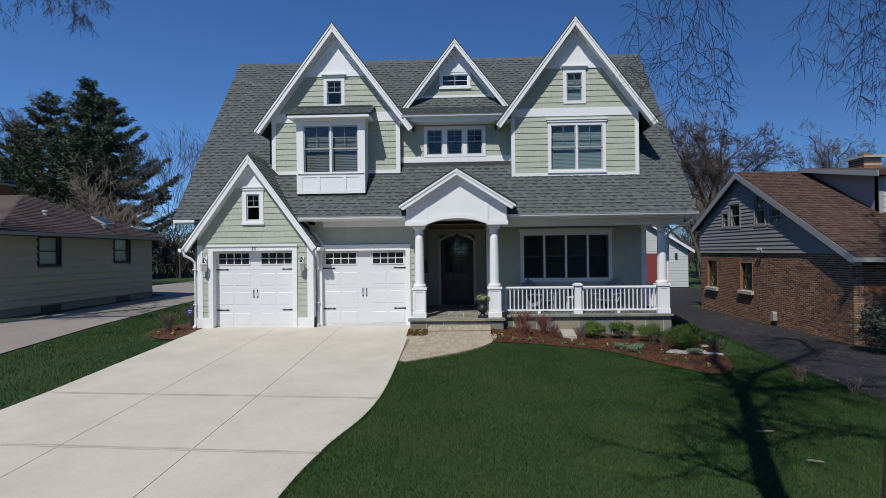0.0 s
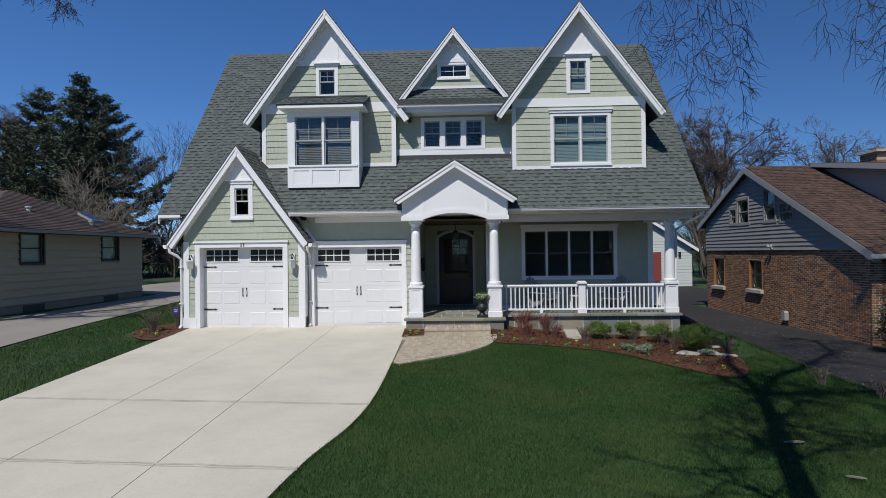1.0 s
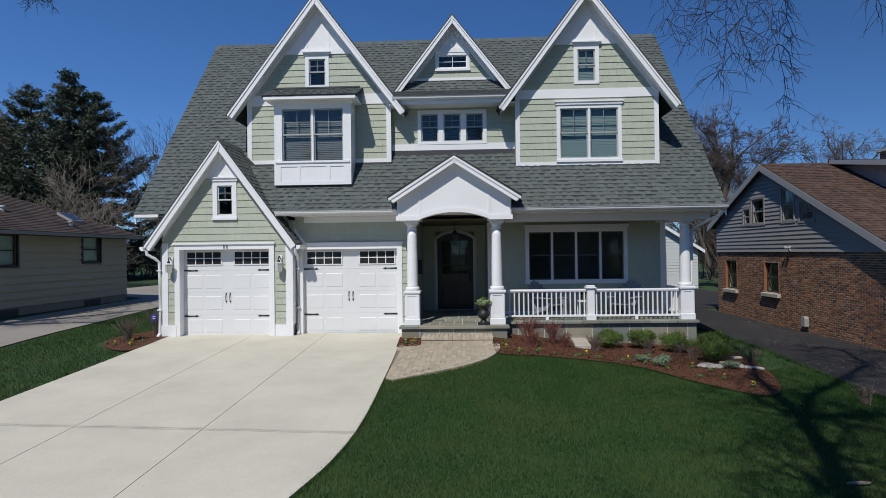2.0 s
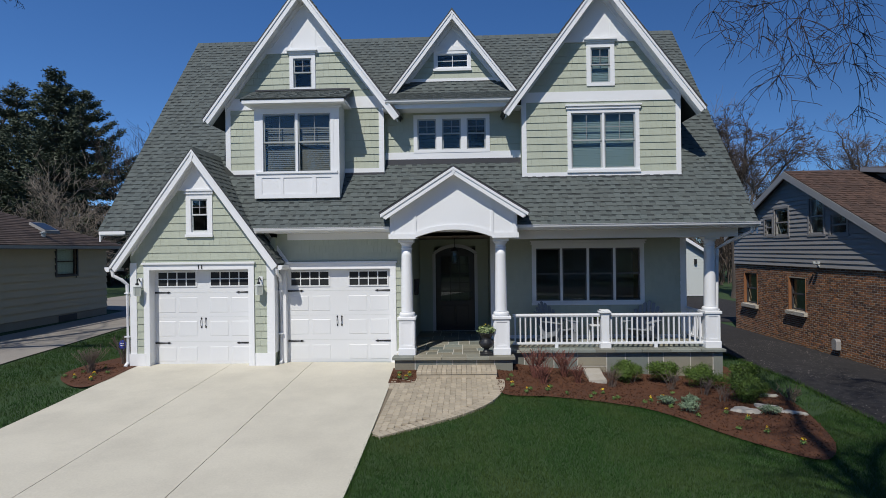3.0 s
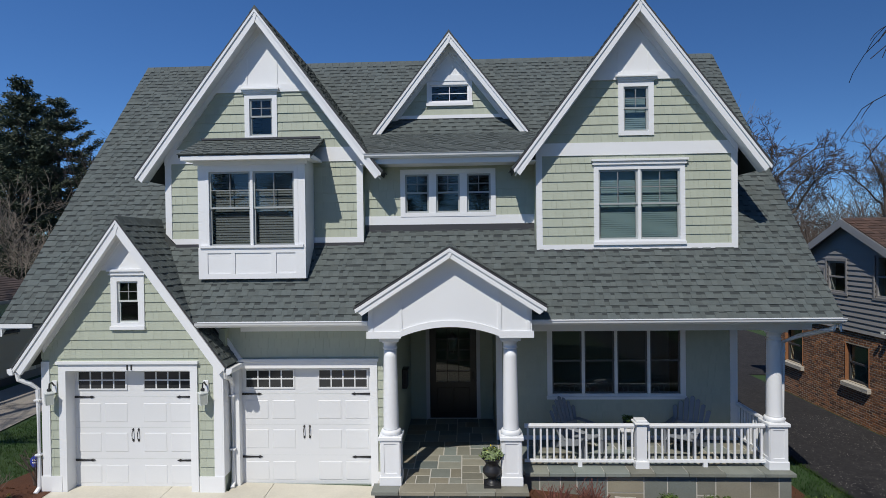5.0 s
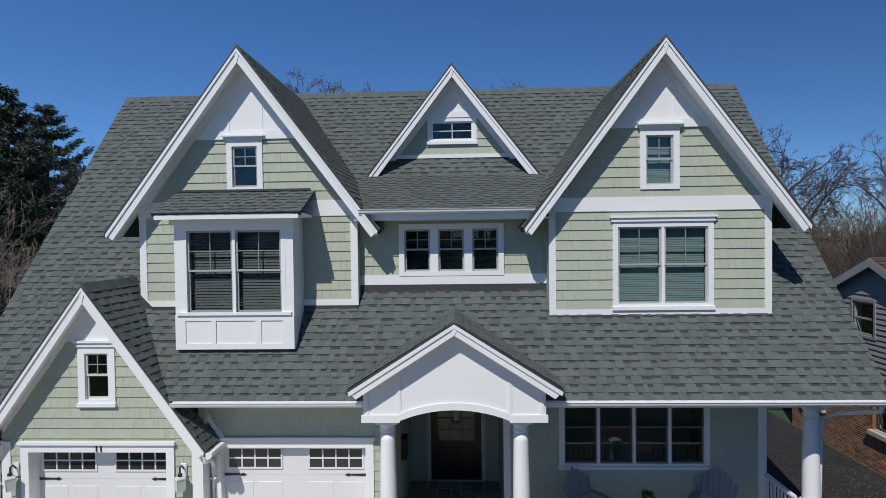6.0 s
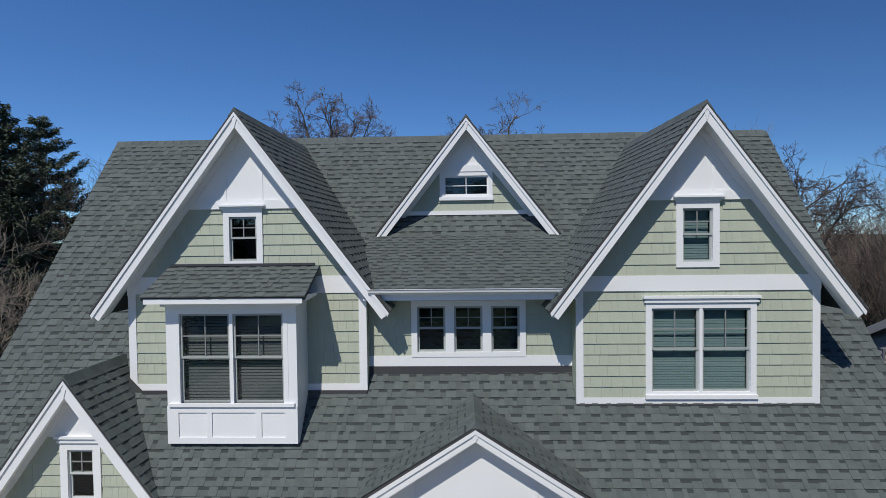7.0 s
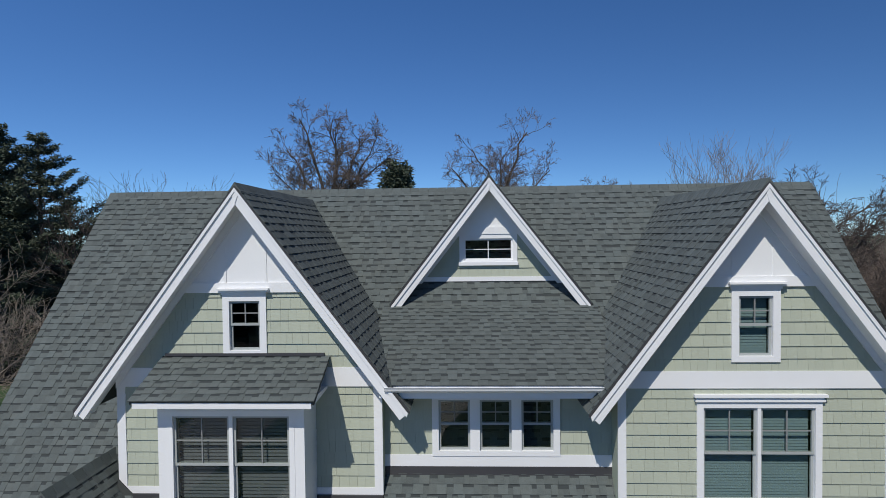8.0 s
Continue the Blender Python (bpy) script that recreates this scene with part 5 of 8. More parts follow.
def veneer(x0, x1, y, z0, z1, rnd):
    x = x0
    while x < x1 - 0.01:
        w = min(rnd.uniform(0.3, 0.7), x1 - x)
        if x1 - x - w < 0.15:
            w = x1 - x
        cuts = [z0, z1] if rnd.random() < 0.6 else [z0, z0 + (z1 - z0) * rnd.uniform(0.4, 0.65), z1]
        for a, b in zip(cuts, cuts[1:]):
            bm = boxed(-w / 2 + 0.011, w / 2 - 0.011, -0.004 - rnd.random() * 0.004, 0.0, -(b - a) / 2 + 0.011, (b - a) / 2 - 0.011)
            ob = part("veneer_stone", bm, M_STONE, porch)
            ob.location = (x + w / 2, y, (a + b) / 2)
        x += w


veneer(-1.31, 1.39, 14.12, -0.25, FLOOR - 0.06, rnd)
veneer(1.40, 6.45, 14.98, -0.62, FLOOR - 0.06, rnd)

step = tagged(new("front_step"), "single tan paver step up to the porch", "step")
rnd = random.Random(8)
x = -0.745
while x < 0.985:
    w = min(0.108, 0.99 - x)
    off = rnd.choice((0.22, 0.32, 0.42))
    piece("paver", step, M_PAVER, x, x + w - 0.004, 13.40, 13.40 + off, 0.07, 0.14 + rnd.uniform(-0.002, 0.002))
    piece("paver", step, M_PAVER, x, x + w - 0.004, 13.404 + off, 14.08, 0.07, 0.14 + rnd.uniform(-0.002, 0.002))
    x += 0.108
x = -0.745
while x < 0.985:
    w = min(0.25, 0.99 - x)
    piece("paver", step, M_PAVER, x, x + w - 0.005, 13.415, 13.7, -0.08, 0.066)
    x += 0.25
part("core", boxed(-0.735, 0.98, 13.43, 14.1, -0.1, 0.068), M_SAND, step)

walkway = sheet("walkway", WALK, 0.004, M_SAND, "curved walk of tan concrete pavers", 0.6)
pavers = 0
y = 9.9
row = 0
me_paver = None
bm = bmesh.new()
box(bm, -0.0505, 0.0505, -0.1015, 0.1015, -0.05, 0.028, bevel=0.0)
me_paver = mesh_of(bm, "paver", M_PAVER)
inner = WALK
while y < 13.4:
    x = -1.3
    k = 0
    while x < 1.05:
        yy = y + (0.1035 if k % 2 else 0.0)
        if all(inside((x + dx, yy + dy), inner) for dx in (-0.05, 0.05) for dy in (-0.1, 0.1)) and yy < 13.33:
            share("paver", me_paver, walkway, pose(x, yy, ground_z(x, yy) + random.uniform(-0.002, 0.002), -1.1, 0, 0))
        x += 0.105
        k += 1
    y += 0.207
edge = smooth_line([(-1.02, 9.92), (-0.4, 10.43), (0.25, 11.03), (0.72, 11.73), (0.98, 12.6), (1.02, 13.25)], 30)
last = None
for p, q in zip(edge, edge[1:]):
    if last is None or math.hypot(p[0] - last[0], p[1] - last[1]) > 0.107:
        ang = math.degrees(math.atan2(q[1] - p[1], q[0] - p[0]))
        share("paver", me_paver, walkway, pose(p[0], p[1], ground_z(*p) + 0.006, 0, 0, ang))
        last = p
# ---- fixtures on and around the house ----
def lantern(x, y, z):
    """A box lantern with frosted sides that hangs from a curled iron arm."""
    l = tagged(new("wall_lantern"), "pale box lantern on a curled black arm by garage door", "lantern", "garage lanterns")
    part("back_plate", boxed(x - 0.05, x + 0.05, y - 0.02, y, z + 0.12, z + 0.36, bevel=0.006), M_WHITE, l)
    bm = bmesh.new()
    tube(bm, [(x, y - 0.02, z + 0.27), (x, y - 0.08, z + 0.34), (x, y - 0.14, z + 0.33), (x, y - 0.15, z + 0.25)], 0.014, 8)
    part("arm", bm, M_BLACK, l)
    bm = bmesh.new()
    lathe(bm, [(0.012, z + 0.25), (0.036, z + 0.23), (0.04, z + 0.20), (0.03, z + 0.19)], x, y - 0.15, 12)
    part("hood", bm, M_BLACK, l)
    bm = bmesh.new()
    lathe(bm, [(0.035, z + 0.19), (0.105, z + 0.16), (0.108, z + 0.145)], x, y - 0.15, 4)
    part("cap", bm, M_SASH, l, "pale metal lantern roof")
    bm = bmesh.new()
    lathe(bm, [(0.086, z - 0.05), (0.096, z + 0.145)], x, y - 0.15, 4)
    part("glass", bm, M_FROST, l, "pale frosted lantern glass")
    bm = bmesh.new()
    lathe(bm, [(0.05, z - 0.07), (0.088, z - 0.062), (0.088, z - 0.05)], x, y - 0.15, 4)
    part("base", bm, M_SASH, l)
    for i in range(4):
        a = math.pi / 2 * i
        bm = bmesh.new()
        tube(bm, [(x + 0.087 * math.cos(a), y - 0.15 + 0.087 * math.sin(a), z - 0.05), (x + 0.097 * math.cos(a), y - 0.15 + 0.097 * math.sin(a), z + 0.145)], 0.005, 4)
        part("cage_bar", bm, M_SASH, l)


M_FROST = material("frosted_glass", (0.52, 0.55, 0.50), 0.3, 0.05)
lantern(-7.54, YF - 0.02, 1.80)
lantern(-4.58, YF - 0.02, 1.80)


def downspout(pts, label):
    bm = bmesh.new()
    tube(bm, pts, 0.042, 8)
    d = tagged(part("downspout", bm, M_WHITE), label, "downspout", "downspouts")
    z0, z1 = pts[-1][2], max(p[2] for p in pts)
    for k in (0.3, 0.75):
        z = z0 + (z1 - z0) * k
        x, y = pts[-2][0], pts[-2][1]
        part("strap", boxed(x - 0.055, x + 0.055, y - 0.05, y + 0.06, z, z + 0.03), M_WHITE, d)


downspout([(-8.12, 14.46, 2.36), (-8.1, 14.47, 2.22), (-7.95, 14.56, 2.12), (-7.86, 14.64, 2.0), (-7.86, 14.64, 0.12), (-7.88, 14.55, 0.02)], "white downspout at the garage corner")
downspout([(-4.12, 14.46, 2.36), (-4.13, 14.5, 2.25), (-4.17, 14.8, 2.15), (-4.19, 14.92, 2.0), (-4.19, 14.92, 0.12), (-4.17, 14.8, 0.04)], "white downspout between the garage doors")
downspout([(6.92, 14.45, 3.24), (6.92, 14.5, 3.08), (6.66, 15.1, 2.86), (6.50, 15.34, 2.7), (6.48, 15.36, 1.2), (6.46, 15.36, 0.32)], "white downspout behind the end column")


def garage_gutters():
    for k in (-1, 1):
        x = GG["xc"] + k * (GG["half"] + 0.01)
        bm = bmesh.new()
        prism(bm, [(x, 2.43), (x + k * 0.11, 2.43), (x + k * 0.10, 2.36), (x + k * 0.06, 2.32), (x, 2.32)], GG["y"] - 0.02, 14.98)
        part("gutter", bm, M_WHITE, house, "white metal gutter")


garage_gutters()
bm = bmesh.new()
prism(bm, [(-4.62, 3.22), (-4.50, 3.22), (-3.98, 2.48), (-4.10, 2.48)], YF2 - 0.05, YF2 - 0.001)
part("frieze", bm, M_WHITE, w2, "white frieze board along the gable roof")
# number plate on the garage header: two plain bars
plate = tagged(new("house_number"), "two small dark bars on the white garage header", "number")
for x in (-6.11, -6.03):
    part("bar", boxed(x, x + 0.022, YF - 0.05, YF - 0.036, 2.36, 2.455), M_BLACK, plate)
# mailbox by the door
mb = tagged(part("mailbox", boxed(-1.04, -0.93, 16.3, 16.6, 1.55, 1.95, bevel=0.01), M_BLACK), "black metal mailbox on the entry wall", "mailbox")
part("lid", boxed(-1.04, -0.915, 16.29, 16.61, 1.93, 1.97), M_BLACK, mb)
# hanging lantern under the portico
hl = tagged(new("hanging_lantern"), "dark hanging lantern under the portico ceiling", "lantern")
bm = bmesh.new()
tube(bm, [(0.06, 16.0, 3.06), (0.06, 16.0, 2.80)], 0.008, 6)
part("chain", bm, M_BLACK, hl)
bm = bmesh.new()
lathe(bm, [(0.02, 2.82), (0.11, 2.72), (0.11, 2.70)], 0.06, 16.0, 6)
part("cap", bm, M_BLACK, hl)
bm = bmesh.new()
lathe(bm, [(0.07, 2.42), (0.10, 2.70)], 0.06, 16.0, 6)
g = part("glass", bm, M_GLASS, hl)
for i in range(6):
    a = math.pi / 3 * i
    bm = bmesh.new()
    tube(bm, [(0.06 + 0.072 * math.cos(a), 16 + 0.072 * math.sin(a), 2.42), (0.06 + 0.102 * math.cos(a), 16 + 0.102 * math.sin(a), 2.70)], 0.007, 4)
    part("cage_bar", bm, M_BLACK, hl)
bm = bmesh.new()
lathe(bm, [(0.02, 2.38), (0.075, 2.40), (0.075, 2.42)], 0.06, 16.0, 6)
part("base", bm, M_BLACK, hl)

# urn with plants
urn = tagged(new("garden_urn"), "dark cast-iron urn planted with leafy flowers on the porch", "urn")
UX, UY = 0.80, 14.36
bm = bmesh.new()
lathe(bm, [(0.135, FLOOR), (0.135, FLOOR + 0.05), (0.11, FLOOR + 0.06), (0.06, FLOOR + 0.12), (0.065, FLOOR + 0.15), (0.12, FLOOR + 0.18), (0.165, FLOOR + 0.24), (0.17, FLOOR + 0.30), (0.12, FLOOR + 0.36), (0.115, FLOOR + 0.40), (0.15, FLOOR + 0.47), (0.19, FLOOR + 0.50), (0.19, FLOOR + 0.52), (0.15, FLOOR + 0.51)], UX, UY, 28)
part("bowl", bm, M_BLACK, urn, smooth=True)
part("plinth", boxed(UX - 0.15, UX + 0.15, UY - 0.15, UY + 0.15, FLOOR - 0.002, FLOOR + 0.05), M_BLACK, urn)


def leaf_cloud(rnd, centre, radii, count, size, flat=0.3, shell=0.55):
    """Many small leaves in an uneven cloud: vertices and faces."""
    verts, faces = [], []
    c = Vector(centre)
    for _ in range(count):
        d = Vector((rnd.gauss(0, 1), rnd.gauss(0, 1), rnd.gauss(0, 1))).normalized()
        d.z = abs(d.z) if rnd.random() < 0.7 else d.z
        r = shell + (1 - shell) * rnd.random()
        bumpy = 0.85 + 0.3 * noise.noise(d * 2.3 + c)
        p = c + Vector((d.x * radii[0], d.y * radii[1], d.z * radii[2])) * r * bumpy
        a = Vector((rnd.uniform(-1, 1), rnd.uniform(-1, 1), rnd.uniform(-flat, 1))).normalized()
        b = a.cross(d + Vector((0.01, 0.02, 0.03))).normalized()
        s = size * rnd.uniform(0.6, 1.3)
        k = len(verts)
        verts += [p - a * s, p + b * s * 0.45, p + a * s, p - b * s * 0.45]
        faces.append((k, k + 1, k + 2, k + 3))
    return verts, faces


rnd = random.Random(31)
v, f = leaf_cloud(rnd, (UX, UY, FLOOR + 0.54), (0.25, 0.25, 0.17), 620, 0.035)
tagged(raw("foliage", v, f, M_PALELEAF, urn, "mixed green leaves"), kind="stuff")
v, f = leaf_cloud(rnd, (UX, UY, FLOOR + 0.57), (0.24, 0.24, 0.16), 14, 0.022, shell=0.9)
tagged(raw("blossom", v, f, M_YELLOW, urn, "small yellow flowers"), kind="stuff")


def adirondack(x, y, turn):
    """A slatted garden chair with a fanned back, its colour darkened for the porch shade."""
    c = tagged(new("adirondack_chair"), "slatted wooden garden chair, its colour darkened for porch shade", "chair", "porch chairs")
    for i in range(5):
        part("seat_slat", boxed(-0.26, 0.26, -0.28 + i * 0.115, -0.18 + i * 0.115, 0.34 - i * 0.03, 0.362 - i * 0.03), M_CHAIR, c)
    for i in range(7):
        a = (i - 3) * 0.085
        h = 0.78 - 0.05 * abs(i - 3) ** 1.4
        bm = bmesh.new()
        prism(bm, [(a - 0.038, 0.18), (a + 0.038, 0.18), (a * 1.35 + 0.045, 0.22 + h), (a * 1.35, 0.25 + h), (a * 1.35 - 0.045, 0.22 + h)], 0.30, 0.32)
        for vtx in bm.verts:
            vtx.co.y += (vtx.co.z - 0.18) * 0.38
        part("back_slat", bm, M_CHAIR, c)
    for k in (-1, 1):
        bm = bmesh.new()
        box(bm, k * 0.31 - 0.07, k * 0.31 + 0.07, -0.36, 0.42, 0.53, 0.555, bevel=0.01)
        part("arm", bm, M_CHAIR, c)
        part("front_leg", boxed(k * 0.28 - 0.015, k * 0.28 + 0.015, -0.32, -0.22, 0.0, 0.53), M_CHAIR, c)
        bm = bmesh.new()
        prism_x(bm, [(-0.33, 0.28), (-0.22, 0.36), (0.62, 0.08), (0.66, 0.0), (0.55, 0.0)], k * 0.262 - 0.012, k * 0.262 + 0.012)
        part("side_rail", bm, M_CHAIR, c)
    part("back_rail", boxed(-0.27, 0.27, 0.40, 0.425, 0.45, 0.52), M_CHAIR, c)
    c.matrix_basis = pose(x, y, FLOOR, 0, 0, turn)


adirondack(2.75, 16.0, 38)
adirondack(4.85, 16.0, -38)
tb = tagged(new("side_table"), "small white side table with a dark plant pot between the chairs", "table")
part("tabletop", boxed(3.55, 3.95, 15.95, 16.35, FLOOR + 0.42, FLOOR + 0.45), M_WHITE, tb)
for x in (3.58, 3.89):
    for y in (15.98, 16.29):
        part("leg", boxed(x, x + 0.03, y, y + 0.03, FLOOR, FLOOR + 0.42), M_WHITE, tb)
pot = tagged(new("plant_pot"), "dark pot of drooping plants on the side table", "plant pot")
bm = bmesh.new()
lathe(bm, [(0.07, FLOOR + 0.45), (0.10, FLOOR + 0.58), (0.09, FLOOR + 0.58)], 3.75, 16.15, 16)
part("bowl", bm, M_BLACK, pot)
v, f = leaf_cloud(rnd, (3.75, 16.15, FLOOR + 0.62), (0.16, 0.16, 0.12), 200, 0.03)
tagged(raw("foliage", v, f, M_BUSH, pot), kind="stuff")

# small blue security sign in the left bed
sg = tagged(new("yard_sign"), "small blue octagonal sign on a stake in the mulch", "sign")
zz = ground_z(-8.15, 14.9)
part("stake", boxed(-8.158, -8.142, 14.90, 14.91, zz - 0.1, zz + 0.47), M_NSIDE, sg)
bm = bmesh.new()
prism(bm, [(-8.15 + 0.10 * math.cos(math.pi / 8 + i * math.pi / 4), zz + 0.50 + 0.12 * math.sin(math.pi / 8 + i * math.pi / 4)) for i in range(8)], 14.885, 14.898)
part("plate", bm, material("sign_blue", (0.05, 0.08, 0.45), 0.4, 0.05), sg)
for dz in (0.03, -0.02):
    part("bar", boxed(-8.20, -8.10, 14.881, 14.8845, zz + 0.49 + dz, zz + 0.515 + dz), M_WHITE, sg)
# ---- neighbour's brick house ----
nb = tagged(new("neighbour_house"), "brick house with grey lap-sided gable and brown shingle roof", "house")
PLACE = Matrix.Translation((0.282, -1.917, 2.234)) @ Matrix.Scale(1.16, 4) @ Matrix.Translation((-0.282, 1.917, -2.234))
nb.matrix_basis = PLACE @ pose(9.8, 0, 0, 0, 0, -90)
U0, U1, UP = -20.95, -12.12, -17.6
NZ = lambda u: 4.86 - (0.475 * (UP - u) if u < UP else 0.49 * (u - UP))
NWIN = [(-20.32, -19.48, 0.78, 1.78), (-17.72, -16.9, 0.82, 1.75)]
UWIN = [(-18.9, -18.5, 3.0, 3.5), (-18.35, -17.65, 2.98, 3.78), (-16.65, -16.05, 2.98, 3.95), (-15.75, -15.15, 2.95, 3.45)]
US = UP + (4.86 - 0.14 - 2.08) / 0.49
bw = wall("brick_wall", [(U0, -0.8), (U1, -0.8), (U1, NZ(U1) - 0.14), (US, 2.08), (U0, 2.08)], NWIN, 0.02, 0.25, M_MORTAR, nb, "red-brown brick side wall")
gw = wall("gable_wall", [(U0, 2.081), (US, 2.081), (UP, NZ(UP) - 0.15), (U0, NZ(U0) - 0.12)], UWIN, 0.0, 0.2, M_NSIDE, nb, "grey lap-sided gable")


def bricks(parent, u0, u1, v, z0, z1, holes, near, roofline=None, course=0.058, length=0.18):
    """Running-bond bricks; those with near[0] < u < near[1] are pieces, the rest one mesh."""
    rnd_ = random.Random(77)
    verts, faces, n = [], [], 0
    def block(a, b, c, d, out):
        j = rnd_.uniform(0.0, 0.003)
        vs = [(x, y, z) for z in (c, d) for y in (v - 0.0015 - j, v + 0.03) for x in (a, b)]
        fs = [(4, 5, 7, 6), (0, 1, 5, 4), (0, 4, 6, 2), (1, 3, 7, 5), (0, 2, 3, 1)]
        return vs, fs
    full = {}
    z, r = z0, 0
    while z < z1:
        u = u0 - (length / 2 if r % 2 else 0)
        while u < u1:
            a, b, c, d = max(u, u0) + 0.008, min(u + length, u1) - 0.008, z + 0.008, min(z + course, z1) - 0.008
            for h in holes:
                if c < h[3] and d > h[2] and a < h[1] and b > h[0]:
                    if a < h[0]:
                        b = h[0] - 0.003
                    elif b > h[1]:
                        a = h[1] + 0.003
                    else:
                        a = b
            if roofline:
                d = min(d, roofline(b) - 0.15)
            if b - a > 0.03 and d - c > 0.02:
                if near[0] < a < near[1] and n < 300 and z > near[2]:
                    key = (round(b - a, 3), round(d - c, 3))
                    if key not in full:
                        vs, fs = block(-(b - a) / 2, (b - a) / 2, -(d - c) / 2, (d - c) / 2, None)
                        vs = [(x, y - v, zz_) for x, y, zz_ in vs]
                        me = bpy.data.meshes.new("brick")
                        me.from_pydata(vs, [], fs)
                        me.materials.append(M_BRICK)
                        full[key] = me
                    share("brick", full[key], parent, Matrix.Translation(((a + b) / 2, v, (c + d) / 2)))
                    n += 1
                else:
                    vs, fs = block(a, b, c, d, None)
                    k = len(verts)
                    verts += vs
                    faces += [tuple(i + k for i in f) for f in fs]
            u += length
        z += course
        r += 1
    raw("bricks", verts, faces, M_BRICKI, parent, kind="stuff")


bricks(bw, U0, U1, 0.02, -0.48, 2.08, NWIN, (-13.5, -11.9, 0.0), roofline=NZ)


def lap_siding(parent, outline, holes, v, step_, material_, butt=0.016):
    z = min(p[1] for p in outline)
    zt = max(p[1] for p in outline)
    while z < zt:
        band = clip([(-60, z), (60, z), (60, z + step_), (-60, z + step_)], outline)
        if len(band) >= 3:
            xs_ = [p[0] for p in band]
            blocked = sorted((h for h in holes if h[2] < z + step_ - 0.01 and h[3] > z + 0.01), key=lambda h: h[0])
            spans, x = [], min(xs_)
            for h in blocked:
                spans.append((x, h[0]))
                x = h[1]
            spans.append((x, max(xs_)))
            for a, b in spans:
                c = clip([(a, z), (b, z), (b, z + step_), (a, z + step_)], outline) if b - a > 0.02 else []
                if len(c) >= 3 and area(c) > 0.001:
                    bm = bmesh.new()
                    f0 = [bm.verts.new((px, v - 0.004 - butt * (1 - (pz - z) / step_), pz)) for px, pz in c]
                    g0 = [bm.verts.new((px, v + 0.002, pz)) for px, pz in c]
                    bm.faces.new(f0)
                    for i in range(len(c)):
                        bm.faces.new((f0[i], g0[i], g0[i - 1], f0[i - 1]))
                    part("lap_board", bm, material_, parent)
        z += step_


gout = [(U0, 2.081), (US, 2.081), (UP, NZ(UP) - 0.15), (U0, NZ(U0) - 0.12)]
lap_siding(gw, gout, UWIN, 0.0, 0.125, M_NSIDE, 0.022)


def plain_window(parent, h, v, frame_w=0.05, sill=True, mat=None, deep=0.10):
    x0, x1, z0, z1 = h
    bm = bmesh.new()
    for a, b, c, d in ((x0, x0 + frame_w, z0, z1), (x1 - frame_w, x1, z0, z1), (x0 + frame_w, x1 - frame_w, z0, z0 + frame_w), (x0 + frame_w, x1 - frame_w, z1 - frame_w, z1), (x0 + frame_w, x1 - frame_w, (z0 + z1) / 2 - 0.02, (z0 + z1) / 2 + 0.02)):
        box(bm, a, b, v + deep - 0.03, v + deep + 0.02, c, d)
    win = part("window", bm, mat or M_SASH, parent, "double-hung window")
    g = part("pane", boxed(x0 + frame_w, x1 - frame_w, v + deep, v + deep + 0.004, z0 + frame_w, z1 - frame_w), M_GLASS, win)
    g.visible_shadow = False
    part("dark_room_sheet", boxed(x0 - 0.1, x1 + 0.1, v + 0.6, v + 0.65, z0 - 0.1, z1 + 0.1), M_INSIDE, win)
    if sill:
        bm = bmesh.new()
        prism_x(bm, [(v - 0.10, z0 - 0.13), (v - 0.10, z0 - 0.03), (v + deep, z0), (v + deep, z0 - 0.13)], x0 - 0.06, x1 + 0.06)
        part("sill", bm, M_ROCK, win, "pale stone sill")
    return win


for h in NWIN:
    plain_window(nb, h, 0.02, mat=M_DARK)
    bm = bmesh.new()
    box(bm, h[0], h[0] + 0.005, 0.0, 0.088, h[2], h[3])
    box(bm, h[1] - 0.005, h[1], 0.0, 0.088, h[2], h[3])
    part("window_reveal", bm, M_BRICKI, nb, "brick window reveal")
for h in UWIN:
    plain_window(nb, h, 0.0, 0.05, False, M_NSIDE, deep=0.03)
    bm = bmesh.new()
    for a, b, c, d in ((h[0] - 0.06, h[0], h[2], h[3]), (h[1], h[1] + 0.06, h[2], h[3]), (h[0] - 0.06, h[1] + 0.06, h[3], h[3] + 0.07), (h[0] - 0.08, h[1] + 0.08, h[2] - 0.06, h[2])):
        box(bm, a, b, -0.035, 0.0, c, d)
    part("casing", bm, M_NSIDE, nb)
# front and back walls, roof
part("brick_wall", boxed(U1 - 0.2, U1 - 0.02, 0.25, 9.0, -0.8, 2.0), M_MORTAR, nb, "brick front wall")
fb = new("front_brickwork")
fb.parent = nb
fb.matrix_basis = pose(U1, 0, 0, 0, 0, 90)
bricks(fb, 0.0, 5.0, 0.0, -0.48, 2.0, [], (0.0, 0.0, 9))
part("brick_wall", boxed(U0, U0 + 0.2, 0.25, 9.0, -0.8, 2.6), M_MORTAR, nb)
bm = bmesh.new()
u_f, u_b = U1 + 0.35, U0 - 0.4
prism(bm, [(u_b, NZ(u_b)), (UP, NZ(UP)), (u_f, NZ(u_f)), (u_f, NZ(u_f) - 0.12), (UP, NZ(UP) - 0.14), (u_b, NZ(u_b) - 0.12)], -0.14, 9.4)
nroof = part("roof", bm, M_OLDROOF, nb, "brown shingle gable roof")
tabs(nroof, (u_f + 0.02, -0.17, NZ(u_f) - 0.01), (u_f + 0.02, 9.4, NZ(u_f) - 0.01), (-1, 0, 0.49), math.hypot(u_f - UP, NZ(UP) - NZ(u_f)), 201, mats=(M_BROWNROOF, M_BROWNROOF))
